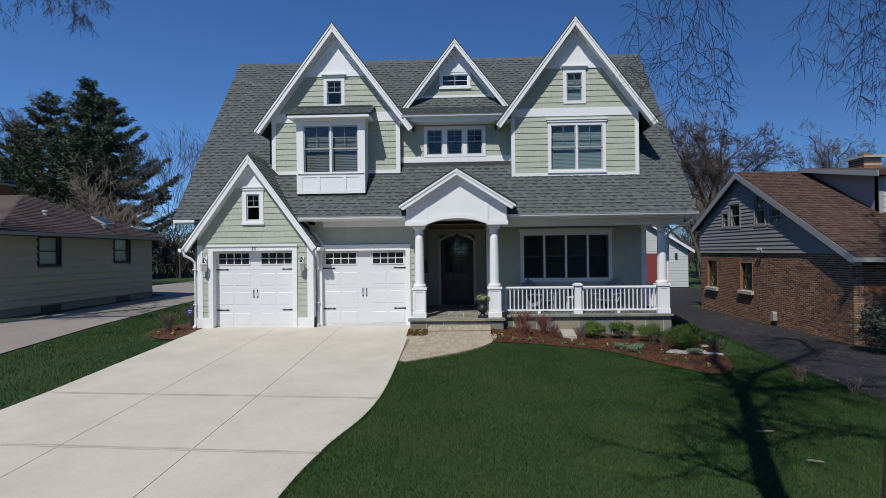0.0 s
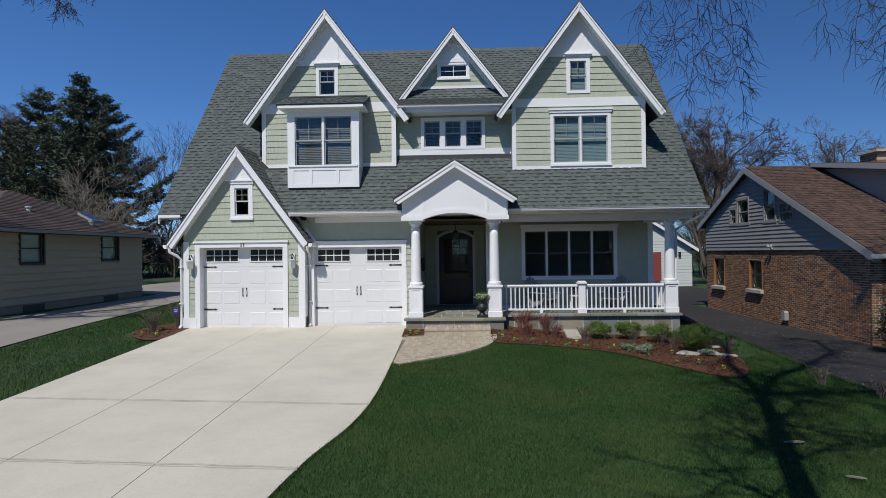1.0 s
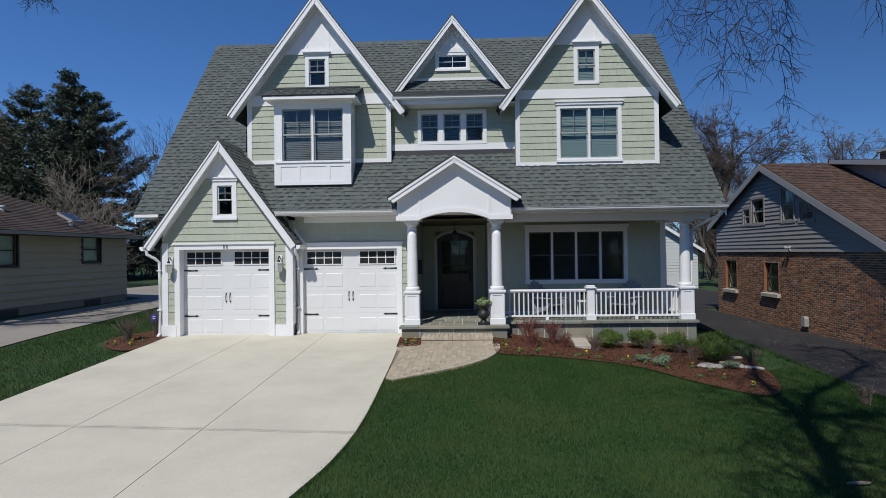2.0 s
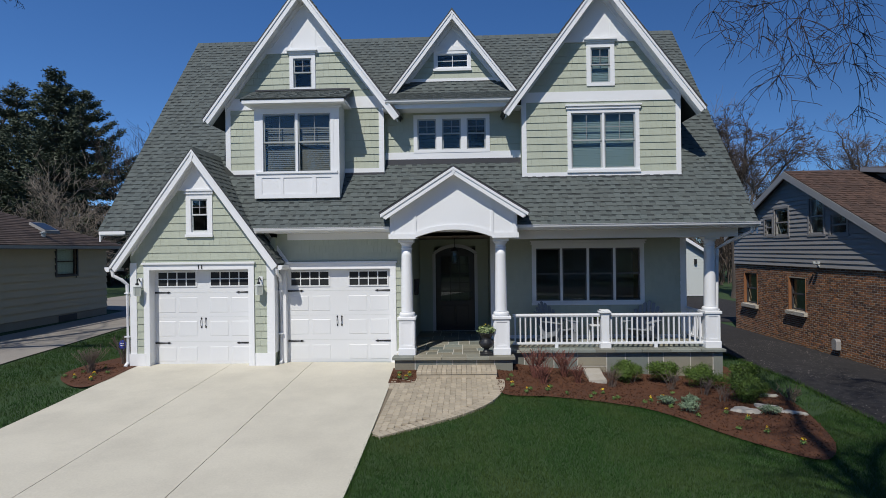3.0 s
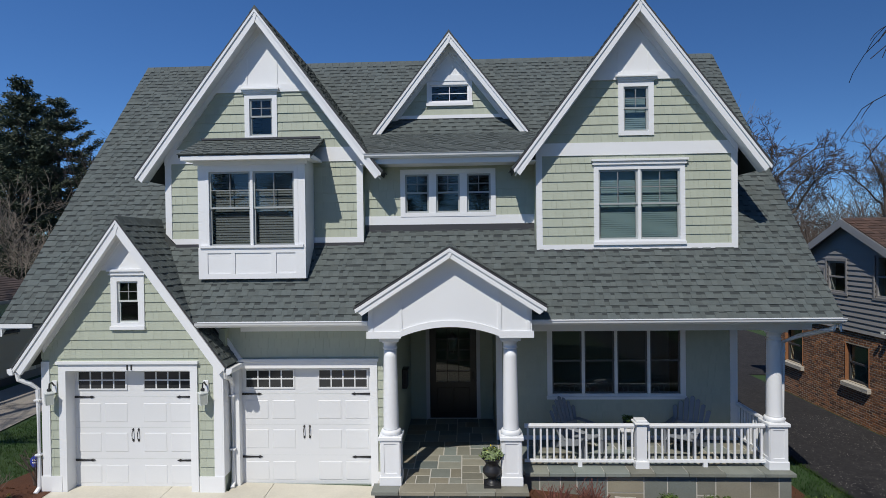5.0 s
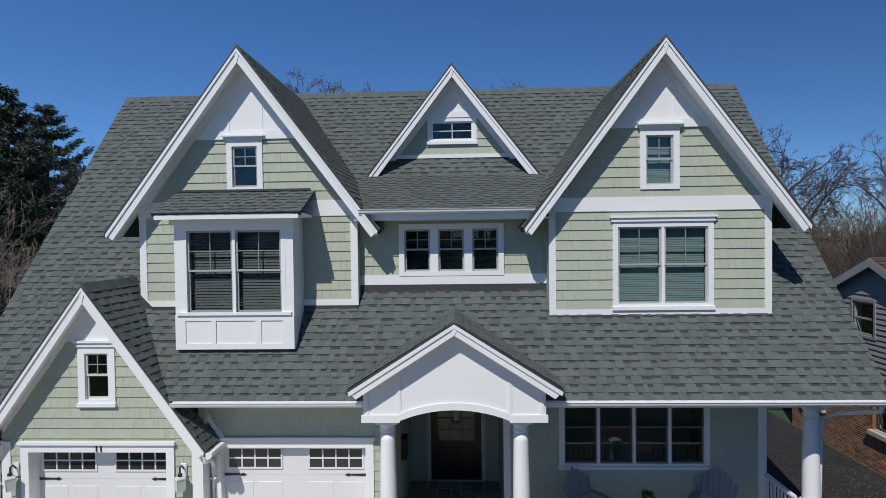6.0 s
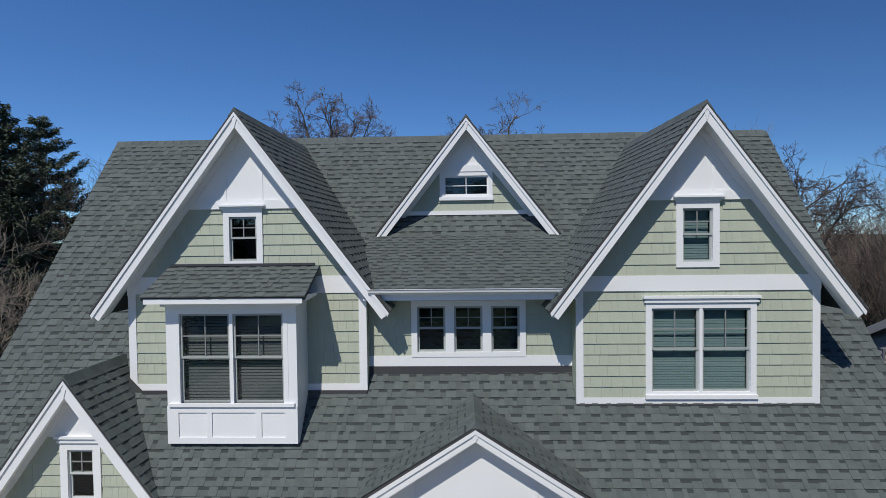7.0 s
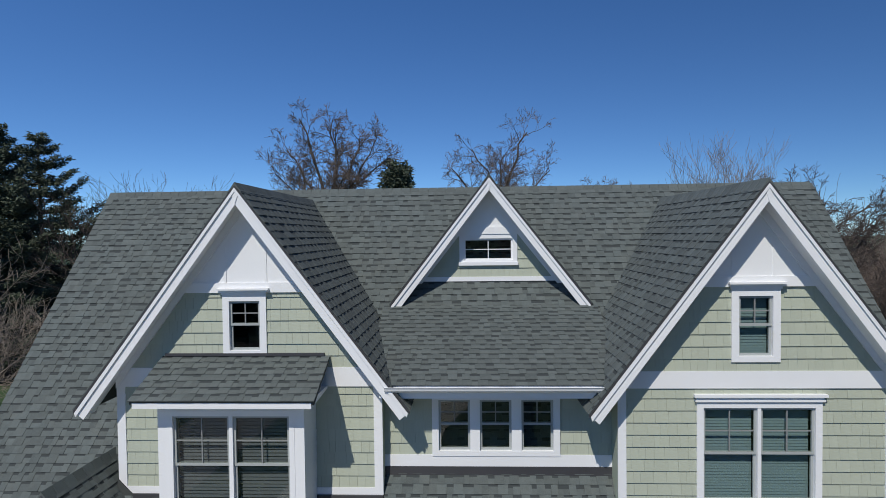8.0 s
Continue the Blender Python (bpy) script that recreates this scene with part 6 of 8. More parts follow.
for a, b in ((u_b, UP), (UP, u_f)):
    bm = bmesh.new()
    prism(bm, [(a, NZ(a) - 0.02), (b, NZ(b) - 0.02), (b, NZ(b) - 0.22), (a, NZ(a) - 0.22)], -0.18, -0.141)
    part("barge_board", bm, M_NTRIM, nb, "weathered grey barge board")
bm = bmesh.new()
prism(bm, [(U1 + 0.001, 2.05), (u_f, NZ(u_f) - 0.12), (u_f, NZ(u_f) - 0.2), (U1 + 0.001, 1.88)], -0.139, -0.02)
part("eave_return", bm, M_NTRIM, nb, "boxed grey eave end")
part("gutter", boxed(u_f, u_f + 0.1, -0.3, 9.4, NZ(u_f) - 0.13, NZ(u_f) - 0.02), M_NTRIM, nb, "grey metal gutter")
# shed dormer on the front slope
bm = bmesh.new()
prism(bm, [(-14.2, 2.9), (-14.2, 4.28), (UP + 0.3, 4.7), (UP + 0.3, 4.5)], 2.15, 2.3)
ndm = part("dormer", bm, M_NSIDE, nb, "dark-sided shed dormer")
part("dormer_front", boxed(-14.35, -14.2, 2.15, 8.0, 2.9, 4.28), M_NSIDE, ndm)
lap = boxed(-14.2, -14.17, 2.15, 2.27, 3.0, 4.22)
part("corner_board", lap, M_NTRIM, ndm)
for i in range(8):
    part("lap_board", boxed(-14.2, -14.185, 2.28, 8.0, 3.05 + i * 0.15, 3.18 + i * 0.15), M_SASH, ndm)
bm = bmesh.new()
prism(bm, [(-13.85, 4.36), (UP + 0.1, 4.93), (UP + 0.1, 4.80), (-13.85, 4.22)], 1.9, 8.4)
part("dormer_roof", bm, M_BROWNROOF, ndm)
bm = bmesh.new()
prism(bm, [(-13.83, 4.35), (UP + 0.2, 4.90), (UP + 0.2, 4.78), (-13.83, 4.18)], 1.87, 1.899)
part("fascia", bm, M_NTRIM, ndm)
# chimney
ch = part("chimney", boxed(-18.895, -18.105, 4.505, 5.095, 3.9, 5.36), M_MORTAR, nb, "brick chimney with pale cap")
bm = bmesh.new()
for i in range(19):
    z, off = 3.92 + i * 0.074, 0.1 * (i % 2)
    for k in range(5):
        a, b = max(-18.9, -18.9 + k * 0.2 - off), min(-18.1, -18.9 + (k + 1) * 0.2 - off - 0.014)
        if b - a > 0.03:
            box(bm, a, b, 4.5, 5.1, z, z + 0.06)
tagged(part("brickwork", bm, M_BRICKI, ch), kind="stuff")
part("cap", boxed(-19.0, -18.0, 4.42, 5.18, 5.36, 5.44), M_ROCK, ch)
part("flue", boxed(-18.65, -18.35, 4.65, 4.95, 5.44, 5.56), M_BRICKI, ch)
# wall lamp and vent hood
wl_ = tagged(new("wall_floodlight"), "small double floodlight under the gable siding", "wall lamp")
bm = bmesh.new()
lathe(bm, [(0.035, 2.11), (0.035, 2.15)], 9.76, 16.25, 10)
tube(bm, [(9.76, 16.25, 2.13), (9.68, 16.2, 2.2)], 0.02)
part("base", bm, M_SASH, wl_)
for y in (16.12, 16.3):
    bm = bmesh.new()
    lathe(bm, [(0.02, 2.17), (0.035, 2.19), (0.042, 2.24), (0.025, 2.245)], 9.68, y, 10)
    part("lamp_head", bm, M_SASH, wl_)
wl_.matrix_basis = PLACE
vh = tagged(new("vent_hood"), "small grey metal vent hood low on the brick wall", "vent")
bm = bmesh.new()
prism(bm, [(0, 0), (0.0, 0.22), (0.04, 0.27), (0.14, 0.27), (0.18, 0.22), (0.18, 0.0)], -0.12, 0.0)
o = part("hood", bm, M_NSIDE, vh)
o.matrix_basis = pose(9.78, 15.6, 0.02, 0, 0, -90)
vh.matrix_basis = PLACE

# ---- far white garage behind ----
fg = tagged(new("detached_garage"), "white lap-sided garage with a red door behind the drive", "garage")
gx, gh, gy = 13.3, 3.15, 39.0
out = [(gx - gh, -0.5), (gx + gh, -0.5), (gx + gh, 2.35), (gx, 4.25), (gx - gh, 2.35)]
fwall = wall("wall", out, [], gy, gy + 0.15, M_SASH, fg, "white lap siding")
lap_siding(fwall, out, [], gy, 0.2, M_SASH)
part("wall", boxed(gx - gh, gx + gh, gy + 0.15, gy + 7, -0.5, 2.35), M_SASH, fg)
bm = bmesh.new()
prism(bm, [(gx - gh - 0.35, 2.14), (gx, 4.40), (gx + gh + 0.35, 2.14), (gx + gh + 0.35, 2.02), (gx, 4.25), (gx - gh - 0.35, 2.02)], gy - 0.35, gy + 7.3)
part("roof", bm, M_OLDROOF, fg)
bm = bmesh.new()
for k in (-1, 1):
    prism(bm, [(gx + k * (gh + 0.35), 2.14), (gx, 4.39), (gx, 4.17), (gx + k * (gh + 0.33), 1.93)], gy - 0.39, gy - 0.351)
part("barge_board", bm, M_WHITE, fg)
part("garage_door", boxed(gx - 2.0, gx + 1.0, gy - 0.03, gy, -0.3, 1.95), material("red_paint", (0.22, 0.045, 0.04), 0.6, 0.08), fg, "dull red garage door")
part("side_lamp", boxed(gx + 2.2, gx + 2.35, gy - 0.15, gy, 1.6, 1.95, bevel=0.01), M_BLACK, fg)

# ---- neighbour's cream house ----
lh = tagged(new("ranch_house"), "low cream board-sided house with a weathered hip roof", "house")
lh.matrix_basis = pose(-14.6, 0, 0, 0, 0, 90)
# local x = world y, local -y = world +x
V0, V1 = 15.25, 24.05
LWIN = [(16.98, 18.0, 1.92, 2.96), (21.2, 22.25, 1.98, 3.0)]
lout = [(V0, 0.55), (V1, 0.55), (V1, 3.05), (V0, 3.05)]
lw = wall("wall", [(V0, -0.2), (V1, -0.2), (V1, 3.05), (V0, 3.05)], LWIN, 0.0, 0.2, M_CREAM, lh, "cream wide-board side wall")
lap_siding(lw, lout, LWIN, 0.0, 0.26, M_CREAM, 0.05)
for h in LWIN:
    part("curtain", boxed(h[0] + 0.004, h[1] - 0.004, 0.085, 0.093, h[2] + 0.004, h[3] - 0.004), M_SASH, lh, "drawn grey curtain")
    plain_window(lh, h, 0.0, 0.05, False, M_OLDROOF, deep=0.04)
    bm = bmesh.new()
    for a, b, c, d in ((h[0] - 0.06, h[0], h[2] - 0.06, h[3] + 0.06), (h[1], h[1] + 0.06, h[2] - 0.06, h[3] + 0.06), (h[0], h[1], h[3], h[3] + 0.06), (h[0], h[1], h[2] - 0.06, h[2])):
        box(bm, a, b, -0.07, 0.0, c, d)
    part("casing", bm, M_DARK, lh, "dark brown window casing")
part("foundation", boxed(V0 + 0.02, V1 - 0.02, -0.02, 0.0, -0.2, 0.54), M_OLDCONC, lh, "grey concrete foundation")
for a in (17.1, 21.3):
    part("crawl_vent", boxed(a, a + 0.95, -0.035, -0.021, 0.22, 0.50), M_DARK, lh, "dark foundation vent")
part("wall", boxed(V0, V0 + 0.2, 0.2, 9.0, -0.2, 3.05), M_CREAM, lh)
part("wall", boxed(V1 - 0.2, V1, 0.2, 9.0, -0.2, 3.05), M_CREAM, lh)
part("corner_board", boxed(V0 - 0.03, V0 + 0.05, -0.03, 0.1, 0.3, 3.05), M_WHITE, lh)
bm = bmesh.new()
e0, e1, ev = V0 - 0.5, V1 + 0.45, -0.5
apex = (19.65, 2.6, 4.72)
far = (19.65, 12.0, 4.72)
P = [bm.verts.new(p) for p in ((e0, ev, 3.08), (e1, ev, 3.08), apex, (e0, 14, 3.08), far, (e1, 14, 3.08), (e0, ev, 2.95), (e1, ev, 2.95), (e0, 14, 2.95), (e1, 14, 2.95))]
for f in ((0, 1, 2), (0, 2, 4, 3), (1, 5, 4, 2), (0, 6, 7, 1), (0, 3, 8, 6), (1, 7, 9, 5), (6, 8, 9, 7), (3, 4, 5, 9, 8)):
    bm.faces.new([P[i] for i in f])
lroof = part("roof", bm, M_OLDROOF, lh, "weathered brown hip roof")
hipl = [(e0, 3.08), (e1, 3.08)]
# courses of old shingles on the hip end
rise = 4.72 - 3.08
run = apex[1] - ev
slope_l = math.hypot(rise, run)
verts, faces = [], []
rnd = random.Random(55)
r = 0
while r * 0.14 < slope_l - 0.05:
    k = r * 0.14 / slope_l
    a, b = e0 + (apex[0] - e0) * k, e1 + (apex[0] - e1) * k
    x = a
    while x < b:
        w = min(rnd.uniform(0.2, 0.35), b - x)
        s0, s1 = r * 0.14 / slope_l, min(1, (r * 0.14 + 0.17) / slope_l)
        n_ = 0.014 + rnd.random() * 0.006
        i = len(verts)
        verts += [(x, ev + run * s0 - 0.01, 3.08 + rise * s0 + n_), (x + w - 0.006, ev + run * s0 - 0.01, 3.08 + rise * s0 + n_), (x + w - 0.006, ev + run * s1, 3.08 + rise * s1 + 0.002), (x, ev + run * s1, 3.08 + rise * s1 + 0.002), (x, ev + run * s0 - 0.01, 3.078 + rise * s0), (x + w - 0.006, ev + run * s0 - 0.01, 3.078 + rise * s0)]
        faces += [(i, i + 1, i + 2, i + 3), (i + 4, i + 5, i + 1, i)]
        x += w
    r += 1
raw("shingles", verts, faces, M_OLDROOF, lroof, kind="stuff")
part("gutter", boxed(e0, e1, ev - 0.08, ev, 2.96, 3.07), M_NSIDE, lh, "grey metal gutter")
lc = part("chimney", boxed(20.6, 21.3, 4.5, 5.3, 4.3, 5.28), M_BRICKI, lh, "brick chimney")
part("cap", boxed(20.5, 21.4, 4.4, 5.4, 5.28, 5.36), M_ROCK, lc)
bm = bmesh.new()
prism_x(bm, [(0.35, 3.45), (0.35, 3.64), (0.95, 3.957), (0.95, 3.77)], 21.15, 21.9)
sk = part("skylight", bm, M_NSIDE, lh, "roof skylight with glossy pane")
bm = bmesh.new()
prism_x(bm, [(0.39, 3.665), (0.39, 3.673), (0.91, 3.948), (0.91, 3.94)], 21.2, 21.85)
part("pane", bm, M_PANE, sk)
for a, b, c in ((18.5, 0.9, 3.82), (20.75, 0.1, 3.40)):
    bm = bmesh.new()
    lathe(bm, [(0.07, c - 0.1), (0.07, c + 0.12), (0.11, c + 0.12), (0.11, c + 0.16), (0.02, c + 0.18)], a, b, 10)
    part("vent_pipe", bm, M_SASH, lh, "metal roof vent")


# ---- unseen houses across the street, added to block low sky light ----
def street_house(x, y, w, d, h, turn, wall_mat, roof_mat, label):
    s_ = tagged(new("street_house"), label, "house", "houses across the street")
    part("body", boxed(-w / 2, w / 2, -d / 2, d / 2, -0.6, h), wall_mat, s_)
    bm = bmesh.new()
    prism_x(bm, [(-d / 2 - 0.5, h - 0.15), (0, h + d * 0.33), (d / 2 + 0.5, h - 0.15), (d / 2 + 0.5, h - 0.3), (0, h + d * 0.33 - 0.2), (-d / 2 - 0.5, h - 0.3)], -w / 2 - 0.4, w / 2 + 0.4)
    part("roof", bm, roof_mat, s_)
    bm = bmesh.new()
    prism_x(bm, [(-d / 2, h - 0.2), (0, h + d * 0.33 - 0.21), (d / 2, h - 0.2)], -w / 2, w / 2)
    part("gable", bm, wall_mat, s_)
    for i in range(4):
        xa = -w / 2 + w * (i + 0.5) / 4
        for z in ((1.0, 2.3), (3.9, 5.2)):
            if z[1] < h and not (i == 1 and z[0] < 2):
                part("window", boxed(xa - 0.55, xa + 0.55, d / 2, d / 2 + 0.05, z[0], z[1]), M_PANE, s_)
    part("door", boxed(-w / 8 - 0.5, -w / 8 + 0.5, d / 2, d / 2 + 0.05, 0.1, 2.2), M_DOOR, s_)
    s_.matrix_basis = pose(x, y, -0.6, 0, 0, turn)


street_house(-28, -40, 14, 10, 6.0, 3, M_CREAM, M_OLDROOF, "unseen cream two-storey house added across the street")
street_house(-8, -41, 13, 10, 5.8, -2, M_BRICKI, M_OLDROOF, "unseen brick two-storey house added across the street")
street_house(11, -40, 14, 10, 6.0, 1, M_NSIDE, M_BROWNROOF, "unseen grey two-storey house added across the street")
street_house(30, -41, 13, 10, 5.6, -3, M_CREAM, M_BROWNROOF, "unseen cream two-storey house with a brown roof added across the street")
street_house(50, -40, 14, 10, 6.0, 0, M_BRICKI, M_OLDROOF, "unseen large brick house added across the street")
street_house(-50, -40, 14, 10, 6.0, 0, M_NSIDE, M_OLDROOF, "unseen large grey house added across the street")
# ---- planting ----
def shrub(x, y, r, h, material_, label, seed, count=900, size=0.035, category="shrub"):
    rnd_ = random.Random(seed)
    z = ground_z(x, y) + 0.02
    s = tagged(new("shrub"), label, category)
    bm = bmesh.new()
    for i in range(7):
        a = rnd_.uniform(0, 6.28)
        tube(bm, [(x, y, z - 0.03), (x + 0.4 * r * math.cos(a), y + 0.4 * r * math.sin(a), z + h * 0.55)], 0.008, 5)
    tagged(part("stem", bm, M_BARK, s), kind="stuff")
    v, f = [], []
    for i in range(9):
        a, q = rnd_.uniform(0, 6.28), rnd_.uniform(0.1, 0.62)
        c = (x + q * r * math.cos(a), y + q * r * math.sin(a), z + h * rnd_.uniform(0.3, 0.62))
        vv, ff = leaf_cloud(rnd_, c, (r * 0.5, r * 0.5, h * 0.42), count // 9, size, shell=0.35)
        k = len(v)
        v += vv
        f += [tuple(i_ + k for i_ in t_) for t_ in ff]
    tagged(raw("leaves", v, f, material_, s), kind="stuff")
    return s


for i, (x, y, r, h) in enumerate(((4.03, 14.05, 0.46, 0.56), (4.80, 14.2, 0.46, 0.54), (5.55, 13.85, 0.48, 0.58), (5.86, 12.8, 0.50, 0.68), (6.75, 14.5, 0.36, 0.5), (6.25, 13.4, 0.42, 0.5))):
    shrub(x, y, r, h, M_BUSH, "rounded green boxwood shrub in the mulch bed", 300 + i, 9500, 0.019)
for i, (x, y, r, h) in enumerate(((4.15, 12.25, 0.24, 0.2), (4.38, 11.62, 0.3, 0.22), (4.7, 12.5, 0.24, 0.18), (5.85, 11.78, 0.26, 0.2))):
    shrub(x, y, r, h, M_SAGE, "low grey-green perennial clump in the mulch", 320 + i, 800, 0.022, "perennial")


def bare_shrub(x, y, h, spread, n, seed, material_, label):
    rnd_ = random.Random(seed)
    z = ground_z(x, y)
    s = tagged(new("bare_shrub"), label, "shrub")
    bm = bmesh.new()
    for i in range(n):
        a = rnd_.uniform(0, 6.28)
        q = rnd_.uniform(0.2, 1.0) * spread
        p0 = Vector((x + rnd_.uniform(-0.06, 0.06), y + rnd_.uniform(-0.06, 0.06), z))
        p1 = p0 + Vector((q * 0.4 * math.cos(a), q * 0.4 * math.sin(a), h * 0.5))
        p2 = p0 + Vector((q * math.cos(a), q * math.sin(a), h * rnd_.uniform(0.75, 1.05)))
        tube(bm, [p0, p1, p2], 0.0055, 4)
        for j in range(3):
            b = p1.lerp(p2, rnd_.random())
            tube(bm, [b, b + Vector((rnd_.uniform(-0.1, 0.1), rnd_.uniform(-0.1, 0.1), rnd_.uniform(0.02, 0.14)))], 0.0035, 3)
    tagged(part("stem", bm, material_, s), kind="stuff")


for i, (x, y, h, sp, n) in enumerate(((1.85, 13.75, 0.62, 0.36, 60), (2.55, 14.15, 0.55, 0.32, 50), (1.95, 13.3, 0.4, 0.25, 30), (2.75, 13.7, 0.38, 0.22, 26))):
    bare_shrub(x, y, h, sp, n, 340 + i, M_REDSTEM, "leafless red-stemmed shrub in the mulch bed")
for i, (x, y, h, sp, n) in enumerate(((3.46, 13.6, 0.40, 0.3, 22), (4.72, 13.6, 0.36, 0.26, 16), (5.3, 13.3, 0.34, 0.22, 14), (5.42, 12.75, 0.3, 0.16, 12), (-8.35, 14.0, 0.55, 0.4, 50), (-8.1, 14.9, 0.7, 0.35, 40), (7.4, 8.6, 0.25, 0.2, 22), (6.85, 12.95, 0.26, 0.22, 22), (6.9, 9.4, 0.28, 0.22, 20))):
    bare_shrub(x, y, h, sp, n, 360 + i, M_TWIGB, "small leafless brown shrub")


def flowers(spots, seed):
    rnd_ = random.Random(seed)
    for x, y, yellow in spots:
        z = ground_z(x, y) + 0.03
        s = tagged(new("flower_clump"), "small clump of spring leaves" + (" with yellow flowers" if yellow else " in mulch"), "flower", "bedding plants")
        v, f = leaf_cloud(rnd_, (x, y, z + 0.03), (0.06, 0.06, 0.055), 70, 0.018, shell=0.3)
        tagged(raw("leaves", v, f, M_LEAF, s), kind="stuff")
        if yellow:
            v, f = leaf_cloud(rnd_, (x, y, z + 0.09), (0.045, 0.045, 0.035), 11, 0.018, flat=1, shell=0.6)
            tagged(raw("blossom", v, f, M_YELLOW, s), kind="stuff")


rnd = random.Random(61)
spots = [(1.25, 12.75, True), (1.95, 12.65, True), (1.6, 12.6, False), (1.3, 13.6, False), (2.3, 12.5, False), (2.75, 12.4, False), (3.1, 12.9, True), (3.3, 12.5, False), (3.72, 12.2, False), (4.1, 11.9, False), (4.2, 12.6, True), (4.35, 11.3, False), (5.15, 10.6, True), (5.45, 10.15, True), (5.0, 11.66, True), (5.18, 11.26, True), (4.75, 10.7, False), (3.2, 12.4, False), (1.2, 13.15, False), (2.05, 12.95, False), (2.9, 12.75, False), (3.9, 12.4, True), (4.6, 13.2, False), (1.5, 12.35, True),
         (-1.1, 13.3, True), (-0.9, 13.5, True), (-1.15, 13.7, False), (-0.95, 13.2, True), (-8.3, 13.4, True), (-8.0, 13.6, True), (-8.45, 13.9, False), (-7.8, 13.2, True), (-7.85, 13.85, False), (-8.2, 14.3, True), (-8.6, 13.5, False)]
flowers(spots, 62)


def rock(x, y, sx, sy, sz, seed, turn=0, label="pale limestone boulder set in the mulch", z=None, mat=None):
    rnd_ = random.Random(seed)
    bm = bmesh.new()
    bmesh.ops.create_icosphere(bm, subdivisions=3, radius=1)
    for v in bm.verts:
        d = v.co.normalized()
        k = 1 + 0.28 * noise.noise(d * 1.4 + Vector((seed, 0, 0))) + 0.1 * noise.noise(d * 4 + Vector((0, seed, 0)))
        v.co = Vector((d.x * sx, d.y * sy, max(-0.4, min(d.z, 0.55)) * sz * 1.6)) * k
    ob = tagged(part("rock" if mat is None else "stick", bm, mat or M_ROCK), label, "rock" if mat is None else "stick", "garden stones" if mat is None else "fallen sticks")
    ob.matrix_basis = pose(x, y, (ground_z(x, y) if z is None else z) + 0.03, 0, 0, turn)


rnd = random.Random(44)
bm = boxed(-0.19, 0.19, -0.52, 0.52, -0.08, 0.05)
bmesh.ops.subdivide_edges(bm, edges=bm.edges[:], cuts=5, use_grid_fill=True)
for vtx in bm.verts:
    vtx.co += Vector((noise.noise(vtx.co * 5) * 0.03, noise.noise(vtx.co * 5 + Vector((9, 0, 0))) * 0.04, noise.noise(vtx.co * 7 + Vector((0, 9, 0))) * 0.012))
slab_ = tagged(part("stepping_stone", bm, M_ROCK), "rough pale stone slab laid against the porch", "stone", "garden stones")
slab_.matrix_basis = pose(3.27, 14.36, ground_z(3.27, 14.36) + 0.06, 3, 0, -5)
rock(5.43, 11.9, 0.25, 0.14, 0.07, 2, -12)
rock(6.08, 12.3, 0.27, 0.10, 0.07, 3, -38)
rock(6.34, 11.96, 0.22, 0.08, 0.05, 4, -28)
rock(6.64, 13.35, 0.18, 0.08, 0.05, 5, -15)
rock(4.45, 6.05, 0.14, 0.025, 0.012, 6, 5, "pale broken stick lying in the lawn", mat=M_TWIGL)
rock(4.5, 5.0, 0.09, 0.018, 0.012, 7, -20, "pale broken stick lying in the lawn", mat=M_TWIGL)

# mulch chips
rnd = random.Random(71)
v, f = [], []
for poly, n in ((BED, 16000), ([(-1.33, 14.0), (-1.27, 13.0), (-0.78, 13.05), (-0.76, 14.0)], 400), ([(-7.7, 14.3), (-7.6, 12.9), (-8.1, 13.0), (-8.7, 13.6), (-8.8, 14.6), (-8.4, 16.2)], 900)):
    xs, ys = [p[0] for p in poly], [p[1] for p in poly]
    for _ in range(n):
        x, y = rnd.uniform(min(xs), max(xs)), rnd.uniform(min(ys), max(ys))
        if not inside((x, y), poly) or y > 14.9:
            continue
        z = ground_z(x, y) + 0.034
        a, l, wd_ = rnd.uniform(0, 6.28), rnd.uniform(0.008, 0.02), rnd.uniform(0.003, 0.006)
        t1, t2 = rnd.uniform(-0.012, 0.012), rnd.uniform(0.0, 0.02)
        c, s = math.cos(a), math.sin(a)
        k = len(v)
        v += [(x - c * l - s * wd_, y - s * l + c * wd_, z - t1), (x - c * l + s * wd_, y - s * l - c * wd_, z - t1 + t2), (x + c * l + s * wd_, y + s * l - c * wd_, z + t1 + t2), (x + c * l - s * wd_, y + s * l + c * wd_, z + t1)]
        f.append((k, k + 1, k + 2, k + 3))
M_CHIP = material("mulch_chips", (0.10, 0.039, 0.017), 0.95, 0.2, 3, 20, 0, island=0.2)
tagged(raw("mulch_chips", v, f, M_CHIP), "loose red-brown bark chips", "mulch", kind="stuff")


# pale chips and dry leaves strewn over the asphalt drive
rnd = random.Random(83)
v, f = [], []
while len(f) < 5200:
    x, y = rnd.uniform(7.55, 11.2), rnd.uniform(3.0, 21.0)
    if x < 7.7 + 0.04 * max(0.0, y - 10) or rnd.random() > (0.25 if noise.noise(Vector((x * 0.9, y * 0.5, 3.0))) < 0.05 else 0.9):
        continue
    z, a, l = ground_z(x, y) + 0.024, rnd.uniform(0, 6.28), rnd.uniform(0.006, 0.02)
    c, s, w_ = math.cos(a), math.sin(a), rnd.uniform(0.3, 0.7)
    k = len(v)
    v += [(x - c * l, y - s * l, z), (x + s * l * w_, y - c * l * w_, z + rnd.uniform(0, 0.006)), (x + c * l, y + s * l, z + rnd.uniform(0.002, 0.009)), (x - s * l * w_, y + c * l * w_, z)]
    f.append((k, k + 1, k + 2, k + 3))
